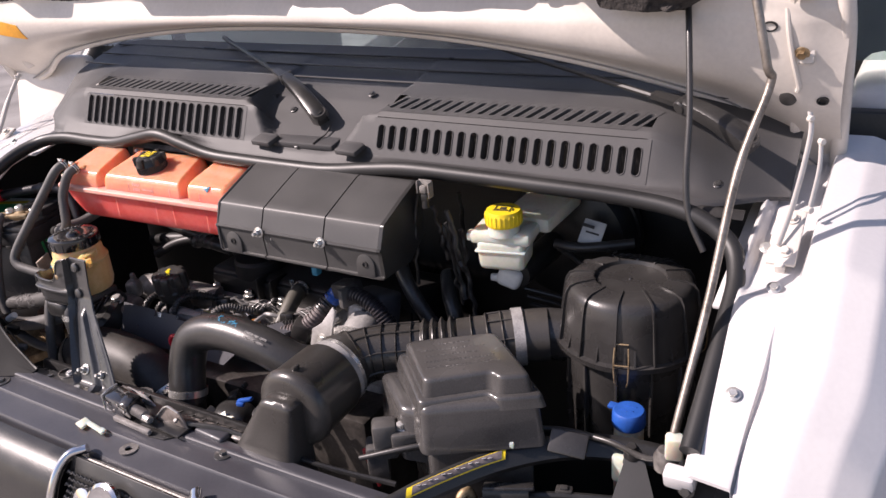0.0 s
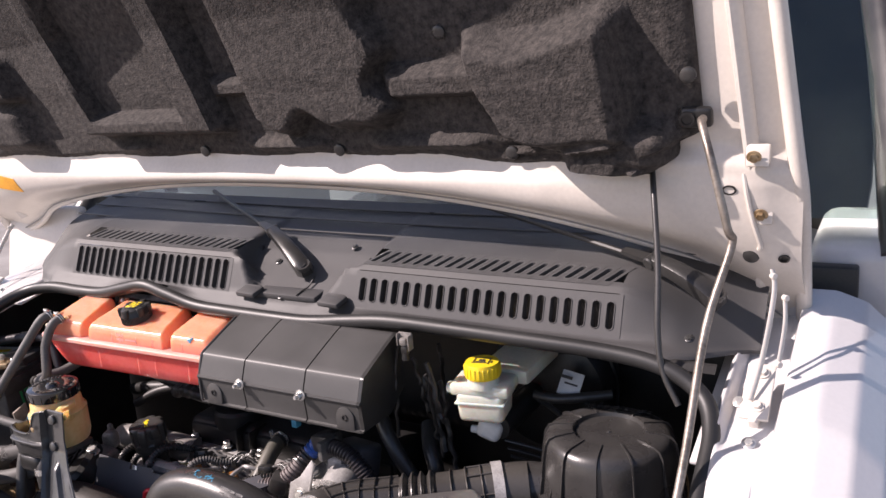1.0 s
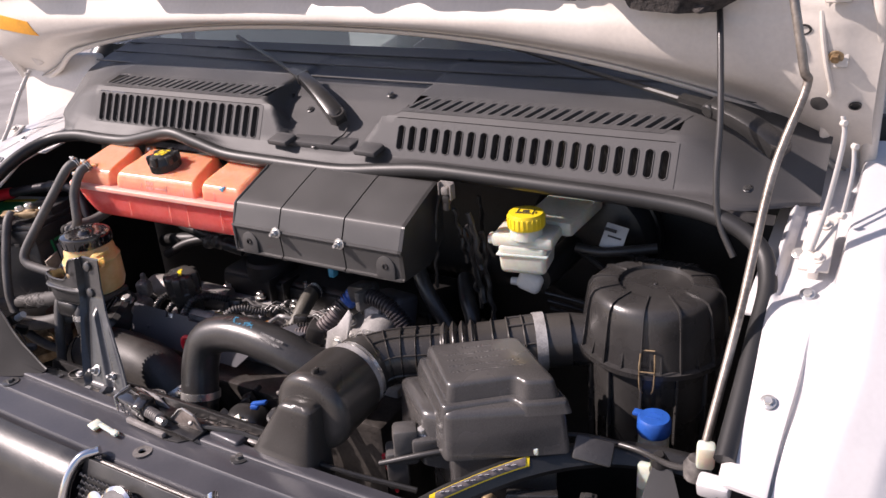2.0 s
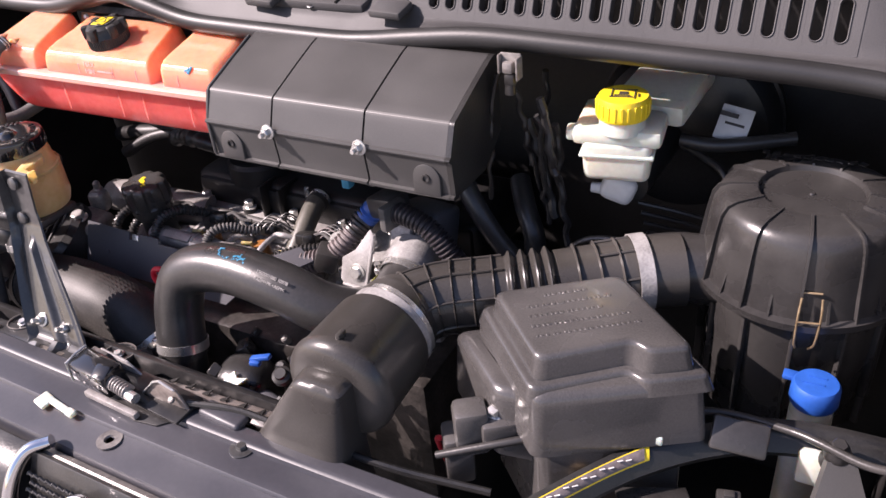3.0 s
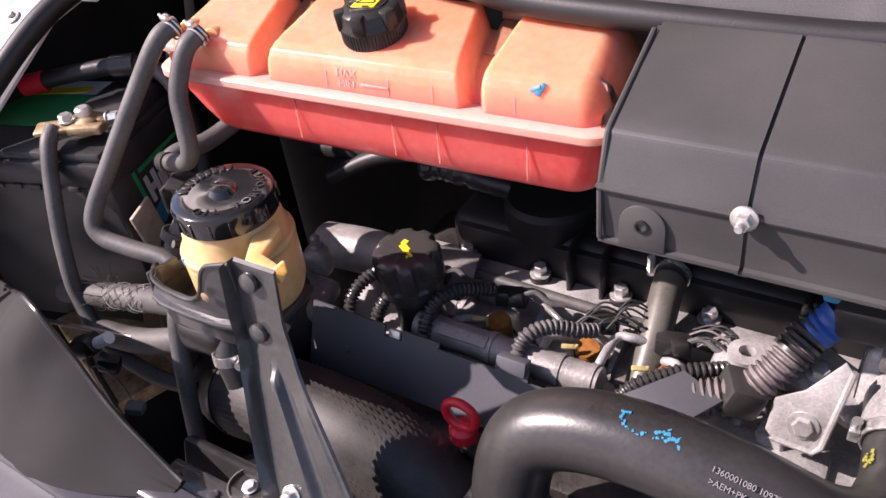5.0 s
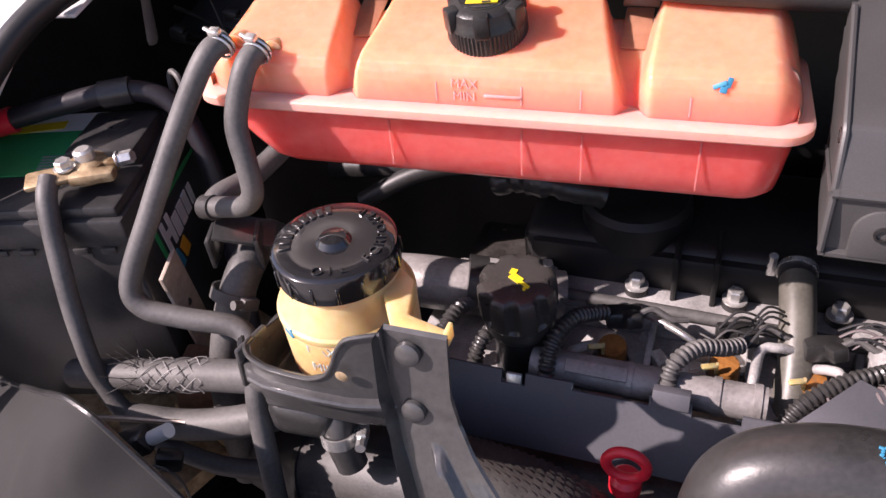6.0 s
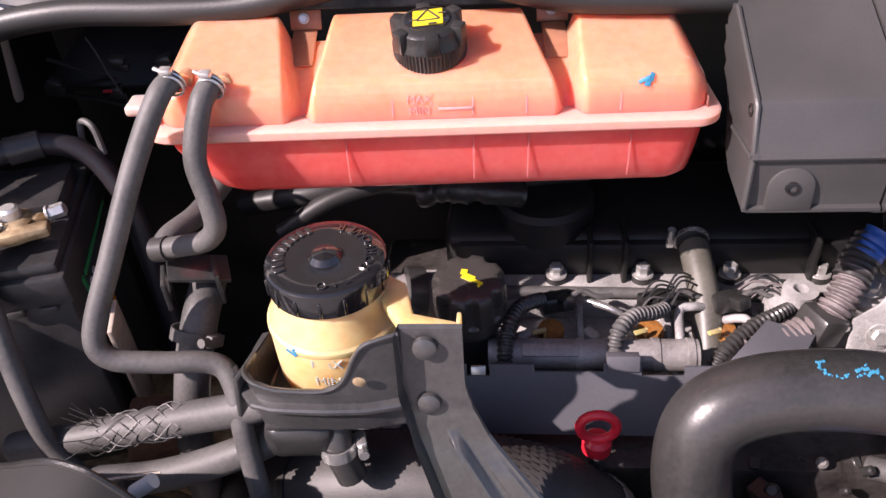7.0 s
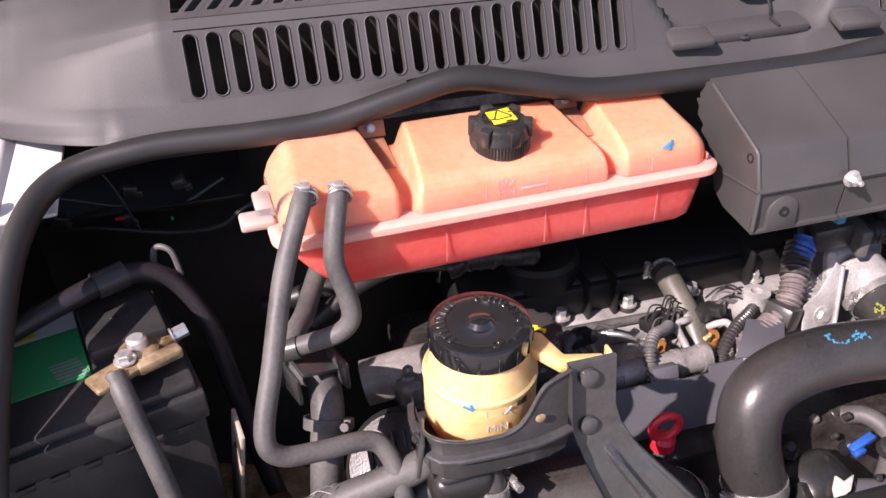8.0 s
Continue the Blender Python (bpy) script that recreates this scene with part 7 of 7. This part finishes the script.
# ---- front left of the bay ----
duct = thing("cool_air_duct", (-1.1, 0.93, 0.9), "large knit-covered charge air duct", "hose")
dl = [(-1.34, 0.99, 0.86), (-1.27, 0.957, 0.90), (-1.21, 0.946, 0.925), (-1.13, 0.941, 0.934), (-1.07, 0.940, 0.924), (-1.025, 0.938, 0.896), (-0.99, 0.932, 0.855), (-0.97, 0.92, 0.80)]
way = spline(dl, 10)
part("smooth_end", tube(way[:14], 0.0435, 36, smooth=False), FABRIC, duct, "smooth grey fabric-covered end")


def waffle(line, r, pitch, depth):
    """A sleeve whose outside is knitted into small raised cells."""
    line = resample(line, pitch / 2)
    sides = int(2 * math.pi * r / pitch) * 2
    bm = bmesh.new()
    rings, up = [], Vector((0, 0, 1))
    for i, p in enumerate(line):
        t = (line[min(i + 1, len(line) - 1)] - line[max(i - 1, 0)]).normalized()
        up = (up - t * up.dot(t)).normalized()
        side = t.cross(up)
        row = []
        for k in range(sides):
            a = 2 * math.pi * k / sides
            q = r + depth * (1.0 if (i % 2 and k % 2) else (-0.2 if not i % 2 else -1.0))
            row.append(bm.verts.new(p + (up * math.cos(a) + side * math.sin(a)) * q))
        rings.append(row)
    for a, b in zip(rings, rings[1:]):
        for k in range(sides):
            bm.faces.new((a[k], a[(k + 1) % sides], b[(k + 1) % sides], b[k]))
    return bm


part("knit_sleeve", waffle(way[13:56], 0.0440, 0.0060, 0.0017), FABRIC, duct, "grey knitted sleeve with raised cells", angle=90)
part("sleeve_edge", tube(way[13:15], 0.0458, 36, smooth=False), BLACK, duct)
part("clamp", clamp((-1.016, 0.937, 0.888), (0.66, -0.05, -0.75), 0.0460, 0.012), STEEL, duct, "bright steel band clamp")
part("lower_bend", tube([(-1.02, 0.937, 0.892), (-0.99, 0.932, 0.855), (-0.97, 0.92, 0.80)], 0.0435, 28), RUBBER, duct)
pul = thing("belt_pulley", (-1.172, 0.866, 0.87), "dark steel pulley with a centre bolt", "pulley")
part("rim", lathe([(0.030, -0.02), (0.032, 0.0), (0.030, 0.004), (0.026, 0.002), (0.012, 0.006), (0.0, 0.006)], 36, facing((-1.172, 0.866, 0.905), (0.05, -0.35, 0.93))), DARK, pul)
part("bolt", bolt((-1.172, 0.863, 0.911), (0.05, -0.35, 0.93), 0.009, 0.007, 1.1), STEEL, pul)
copy_thing(pul, pose(-0.993, 0.880, 0.862))
fan = thing("fan_shroud", (-0.93, 0.845, 0.85), "black fan shroud behind the slam panel", "fan shroud")
part("shroud", rbox((-0.93, 0.845, 0.90), (0.60, 0.012, 0.11), 0.004, (-18, 0, 0)), DARK, fan)
part("lip", grid(24, 3, lambda u, v: (-1.0 + 0.31 * u, 0.812 + 0.030 * u - 0.010 * u * u + 0.020 * v, 0.957 - 0.010 * v), (0, 0.002, -0.003)), RAIL, fan, "greasy brown-grey rail")
for k in range(7):
    part("notch", prism([(-0.004, 0), (0.004, 0), (0, 0.014)], 0.002, pose(-0.86 + 0.026 * k, 0.836, 0.9535, -24, 0, 8)), DEEP, fan)
mount = thing("strut_mount", (-1.10, 0.825, 0.95), "flat black mounting strip under the strut", "bracket")
part("strip", rbox((-1.10, 0.825, 0.949), (0.24, 0.03, 0.008), 0.002, (-4, 0, 0)), STRUT, mount)
part("rusty_pad", rbox((-1.052, 0.812, 0.9535), (0.05, 0.022, 0.002), 0.0008, (-4, 0, 0)), ROD, mount, "rust-stained pad")
for x in (-1.205, -1.16, -0.995):
    part("rivet", lathe([(0.006, 0), (0.005, 0.003), (0, 0.004)], 14, pose(x, 0.824, 0.953)), STRUT, mount)
for x, y in ((-1.139, 0.846), (-0.964, 0.850)):
    rm = thing("radiator_mount", (x, y, 0.925), "round black rubber radiator mount with a centre bolt", "mount", "radiator mounts")
    part("disc", lathe([(0.020, -0.030), (0.0205, 0.012), (0.0215, 0.016), (0.0205, 0.018), (0.0185, 0.0175), (0.0175, 0.0155), (0.009, 0.015), (0.008, 0.0165), (0, 0.0165)], 32, pose(x, y, 0.934, -6, 0, 0)), BLACK, rm)
    part("rim", lathe([(0.0205, 0.0165), (0.0203, 0.0188), (0.0190, 0.0188), (0.0186, 0.0165)], 32, pose(x, y, 0.934, -6, 0, 0), cap=False), DULL, rm, "worn bright rim")
    part("centre_bolt", bolt((x, y, 0.950), (0, -0.1, 1), 0.0055, 0.005, 1.3), ZINC, rm)
pump = thing("pump", (-0.83, 0.93, 0.86), "dark engine accessory with a blue clip", "pump")
part("body", rbox((-0.848, 0.935, 0.865), (0.075, 0.062, 0.09), 0.024, (12, 0, 12), 4), BLACK, pump)
part("cover_plate", rbox((-0.80, 0.905, 0.865), (0.13, 0.05, 0.03), 0.012, (22, 8, -10), 3), PLATE, pump, "slate-grey cast cover")
part("blue_clip", merge(rbox((-0.808, 0.928, 0.934), (0.030, 0.009, 0.006), 0.002, (0, -16, 10)), rbox((-0.814, 0.923, 0.928), (0.014, 0.009, 0.007), 0.002, (0, 0, 10))), BLUE, pump, "blue plastic clip")
part("cap_bolt", lathe([(0.012, 0), (0.012, 0.008), (0.008, 0.010), (0.007, 0.013), (0, 0.013)], 20, facing((-0.775, 0.925, 0.916), (0.1, -0.4, 0.9))), DARK, pump)
part("torn_gasket", prism([(0, 0), (0.022, 0.004), (0.034, 0.016), (0.020, 0.014), (0.014, 0.022), (0.004, 0.012)], 0.003, facing((-0.855, 0.895, 0.897), (0.1, -0.6, 0.8))), MILK, pump, "torn pale gasket scrap")
random.seed(21)
for k in range(24):
    x, y = random.uniform(-0.90, -0.66), random.uniform(0.895, 0.995)
    s = random.uniform(0.006, 0.018)
    z = 0.875 + 0.25 * (y - 0.90) + random.uniform(0, 0.022)
    shape = rbox((x, y, z), (s, s * random.uniform(0.5, 1.6), s * random.uniform(0.5, 1.5)), 0.0015, (random.uniform(-30, 30), random.uniform(-30, 30), random.uniform(0, 90)), 1) if k % 3 else lathe([(s * 0.5, 0), (s * 0.5, s), (s * 0.3, s * 1.2), (0, s * 1.2)], 12, facing((x, y, z), (random.uniform(-0.5, 0.5), -0.4, 0.8)))
    part("casting", shape, random.choice((DULL, BLACK, BLACK, BLACK, DARK, DARK, DARK)), pump)
solid("coolant_elbow", tube([(-0.775, 0.990, 0.905), (-0.760, 0.975, 0.914), (-0.749, 0.955, 0.908), (-0.748, 0.940, 0.885), (-0.750, 0.935, 0.85)], 0.0105, 16), HOSE, "short grey hose elbow below the charge air hose", "hose")
pit = thing("wire_bundle", (-0.72, 0.93, 0.86), "tan and red wires hanging beside the engine", "wires")
for k in range(4):
    d = 0.007 * k
    part("wire", tube([(-0.690 + d, 0.992, 0.93), (-0.700 + d, 0.968, 0.912), (-0.716 + 0.8 * d, 0.940, 0.900), (-0.734 + d, 0.912, 0.880), (-0.740 + d, 0.900, 0.84)], 0.0026, 8, 6), TAN if k < 3 else RUBBER, pit)
for k in range(4):
    d = 0.005 * k
    part("wire", tube([(-0.768, 0.905 - d, 0.888), (-0.752, 0.912 - d, 0.902 + 0.003 * k), (-0.730, 0.908 - d, 0.905 + 0.002 * k), (-0.712, 0.895 - d, 0.890)], 0.0020, 8, 6), RED, pit, "red wire")
strip = thing("battery_strap", (-1.43, 1.03, 0.95), "tan-painted perforated strap beside the battery", "strap")
part("strap", rbox((-1.424, 1.030, 0.985), (0.004, 0.034, 0.150), 0.001, (14, 6, 12)), TAN, strip)
for z in (1.025, 1.000, 0.975):
    part("hole", lathe([(0.0042, 0), (0.0042, 0.001), (0, 0.001)], 12, facing((-1.4205, 1.030 + 0.25 * (1.0 - z) - 0.004, z), (0.9, -0.35, 0.1))), DEEP, strip)
solid("rusty_box", rbox((-1.405, 0.998, 0.925), (0.050, 0.045, 0.055), 0.005, (0, 12, 15)), RUSTY, "rust-brown metal bracket beside the battery", "bracket")

steer = [((-1.50, 0.945, 0.968), (-1.417, 0.944, 0.989), (-1.345, 0.945, 1.008), (-1.28, 0.940, 1.030), (-1.245, 0.948, 1.038)), ((-1.43, 0.925, 0.950), (-1.36, 0.926, 0.962), (-1.29, 0.935, 0.984), (-1.245, 0.948, 1.006))]
for pts in steer:
    solid("return_hose", tube(pts, 0.0135, 16), HOSE, "dusty grey steering return hose", "hose", "steering hoses")
fray = thing("frayed_sleeve", (-1.37, 0.918, 0.975), "frayed braided net sleeve end on a hose", "sleeve")
random.seed(12)
hose_line = resample(spline(steer[0], 12), 0.003)
net = [p for p in hose_line if -1.415 < p.x < -1.335]
for way in (-1, 1):
    for k in range(9):
        pts = []
        for i, p in enumerate(net):
            a = 2 * math.pi * k / 9 + way * i * 0.16
            r = 0.0142 + 0.0012 * math.sin(i * 0.7 + k)
            pts.append(p + Vector((0, math.cos(a), math.sin(a))) * r)
        part("net_strand", tube(pts, 0.00045, 5, smooth=False), HOSE if k % 3 else GREY_PRINT, fray)
for k in range(26):
    a, q = random.uniform(0, 6.28), random.uniform(0.3, 1.0)
    p0 = net[0] + Vector((0.004, 0.0140 * math.cos(a), 0.0140 * math.sin(a)))
    p1 = p0 + Vector((-0.012, random.uniform(-0.006, 0.006), random.uniform(-0.004, 0.006)))
    part("strand", tube([p0, p1, p1 + Vector((-0.018 * q, random.uniform(-0.014, 0.014), random.uniform(-0.012, 0.016)))], 0.0004, 4, 4), RUBBER if k % 3 else HOSE, fray)
solid("bowden_cable", tube([(-1.56, 0.90, 0.955), (-1.48, 0.905, 0.962), (-1.42, 0.912, 0.968), (-1.36, 0.92, 0.972)], 0.0025, 8), ROD, "thin brown control cable", "cable")
solid("top_hose", tube([(-1.365, 1.11, 1.02), (-1.350, 1.075, 1.052), (-1.335, 1.040, 1.068), (-1.334, 1.008, 1.058), (-1.342, 0.985, 1.022), (-1.350, 0.965, 0.96), (-1.352, 0.955, 0.86)], 0.0150, 18), HOSE, "thick grey coolant hose bending down beside the battery", "hose", "coolant hoses")
solid("bypass_hose", tube([(-1.357, 1.028, 1.117), (-1.352, 1.040, 1.122), (-1.340, 1.066, 1.122), (-1.330, 1.090, 1.128), (-1.315, 1.118, 1.140), (-1.295, 1.150, 1.145)], 0.0095, 16), HOSE, "grey hose running under the coolant tank", "hose", "coolant hoses")
solid("hose_joint", tube([(-1.349, 1.0255, 1.1195), (-1.362, 1.0285, 1.1160)], 0.0105, 16, smooth=False), RUBBER, "black coupling between two coolant hoses", "hose coupling")
valve = thing("hose_bracket", (-1.335, 1.02, 1.08), "folded metal hose bracket", "bracket")
part("plate", merge(rbox((-1.335, 1.034, 1.092), (0.05, 0.03, 0.004), 0.001, (10, 20, 25)), rbox((-1.318, 1.028, 1.085), (0.004, 0.03, 0.03), 0.001, (0, 0, 25)), rbox((-1.360, 1.021, 1.082), (0.004, 0.028, 0.028), 0.001, (0, 0, 20))), STRUT, valve)
part("band", clamp((-1.339, 1.000, 1.050), (-0.2, -0.5, -0.8), 0.0170, 0.010), HOSE, valve)
alt = thing("alternator_cover", (-1.27, 1.05, 0.95), "black slotted alternator end cover", "alternator")
part("cover", lathe([(0.055, 0), (0.058, 0.03), (0.050, 0.04), (0.02, 0.042)], 36, facing((-1.26, 1.035, 0.93), (-0.4, -0.5, 0.75))), BLACK, alt)
for k in range(7):
    part("fin", rbox((-1.30 + 0.012 * k, 1.02, 0.965), (0.004, 0.05, 0.014), 0.001, (40, 0, 0)), BLACK, alt)
part("clip", rbox((-1.288, 0.995, 0.992), (0.022, 0.014, 0.008), 0.002, (30, 0, 0)), HOSE, alt)
mf = thing("manifold", (-1.19, 1.09, 0.95), "rough aluminium manifold under the coolant tank", "manifold")
part("pipe", tube([(-1.285, 1.145, 0.955), (-1.23, 1.14, 0.965), (-1.17, 1.145, 0.962), (-1.10, 1.165, 0.948)], 0.026, 20), CASTING, mf)
part("sleeve", tube([(-1.185, 1.135, 0.976), (-1.168, 1.140, 0.972)], 0.0275, 20, smooth=False), RUBBER, mf)
part("flange", merge(rbox((-1.235, 1.05, 0.965), (0.05, 0.06, 0.026), 0.011, (0, 15, 10), 3), rbox((-1.245, 1.085, 0.985), (0.030, 0.026, 0.036), 0.010, (0, 0, 20), 3)), DULL, mf)
part("bolt", bolt((-1.235, 1.035, 0.982), (0, -0.2, 1), 0.010, 0.012, 1.3), ZINC, mf)
part("temperature_sensor", lathe([(0.008, 0), (0.008, 0.006), (0.0055, 0.008), (0.0055, 0.016), (0.003, 0.019)], 16, pose(-1.245, 1.088, 0.998)), DULL, mf)
part("foil", tube([(-1.17, 1.20, 1.05), (-1.14, 1.195, 1.06), (-1.10, 1.19, 1.06), (-1.07, 1.20, 1.05)], lambda s: 0.013 * (1 + 0.5 * noise.noise(Vector((s * 90, 3, 0)))), 12, 8), DARK, mf, "dark crinkled sleeve")
# Added hoses, near-black to stand for the shade under the tank.
lines = [((-1.30, 1.25, 1.05), (-1.22, 1.22, 1.06), (-1.12, 1.22, 1.05), (-1.0, 1.25, 1.04)), ((-1.33, 1.22, 0.99), (-1.27, 1.24, 1.02), (-1.20, 1.26, 1.03), (-1.1, 1.30, 1.03)), ((-1.38, 1.26, 1.00), (-1.30, 1.25, 1.02), (-1.22, 1.27, 1.02), (-1.12, 1.28, 1.00))]
for n, pts in enumerate(lines):
    solid("fuel_hose", tube(pts, 0.007 + 0.003 * n, 12), DEEP, "added fuel hose under the coolant tank, blackened for the shade there", "hose", "fuel hoses")
DUCT_REAR = ((-1.60, 0.915, 0.985), (-1.52, 0.900, 1.000), (-1.437, 0.874, 1.040), (-1.395, 0.860, 1.064), (-1.356, 0.849, 1.068), (-1.318, 0.842, 1.034), (-1.262, 0.829, 0.997), (-1.185, 0.818, 0.964))
DUCT_FRONT = ((-1.60, 0.845, 0.965), (-1.52, 0.825, 0.968), (-1.455, 0.798, 0.970), (-1.43, 0.786, 0.968), (-1.40, 0.778, 0.966), (-1.365, 0.766, 0.957), (-1.29, 0.765, 0.955), (-1.185, 0.803, 0.962))


def curve(rows, t):
    """A smooth line through a few points."""
    s = min(max(t, 0), 1) * (len(rows) - 1)
    i = min(int(s), len(rows) - 2)
    a, b, c, d = (Vector(rows[min(max(n, 0), len(rows) - 1)]) for n in (i - 1, i, i + 1, i + 2))
    t = s - i
    return 0.5 * (2 * b + (c - a) * t + (2 * a - 5 * b + 4 * c - d) * t * t + (3 * b - a - 3 * c + d) * t ** 3)


def duct_shell(u, v):
    """The black cover beside the radiator: it rises from the slam panel to a free rear edge."""
    p, q = curve(DUCT_FRONT, u), curve(DUCT_REAR, u)
    return p.lerp(q, v) + Vector((0, -0.004, 0.009)) * math.sin(math.pi * v) * smooth(1.0, 0.8, u) + Vector((0, 0, 0.0012 * noise.noise(Vector((u * 14, v * 6, 3)))))


front_duct = thing("plastic_duct", (-1.42, 0.84, 0.95), "dusty black plastic air guide in the front corner", "air guide")
part("shell", grid(64, 24, duct_shell, (0, 0.003, -0.003)), SCUFFED, front_duct, "scuffed black curved shell")
part("rim", tube([duct_shell(k / 40, 1.0) for k in range(41)], 0.0026, 8), BLACK, front_duct)
part("clip", rbox((-1.291, 0.859, 0.962), (0.018, 0.013, 0.010), 0.003, (0, 8, 25)), HOSE, front_duct)
plug = thing("cable_plug", (-1.372, 0.886, 0.97), "pale plastic plug on a black connector", "plug")
part("plug", tube([(-1.365, 0.8885, 0.990), (-1.348, 0.893, 1.000)], 0.0062, 14, smooth=False), PAPER, plug, "pale plastic plug")
part("connector", merge(rbox((-1.381, 0.884, 0.984), (0.034, 0.020, 0.020), 0.004, (0, -25, 15)), rbox((-1.352, 0.884, 0.972), (0.022, 0.014, 0.018), 0.004, (0, 20, 30))), BLACK, plug)
part("wire", tube([(-1.375, 0.878, 0.982), (-1.368, 0.872, 0.972), (-1.356, 0.874, 0.976), (-1.350, 0.878, 0.966), (-1.352, 0.885, 0.940), (-1.36, 0.89, 0.90)], 0.0012, 6), DULL, plug)
part("stem", tube([(-1.385, 0.884, 0.978), (-1.392, 0.885, 0.95), (-1.395, 0.888, 0.90), (-1.395, 0.89, 0.86)], 0.004, 8), RUBBER, plug)
battery_tray = thing("battery_tray", (-1.45, 1.02, 0.87), "rusty steel tray under the battery", "tray")
part("plate", rbox((-1.45, 1.02, 0.88), (0.20, 0.22, 0.02), 0.004, (0, 0, -20)), RUST, battery_tray)
part("lip", rbox((-1.385, 0.985, 0.90), (0.10, 0.05, 0.012), 0.003, (0, 0, -20)), RUST, battery_tray)
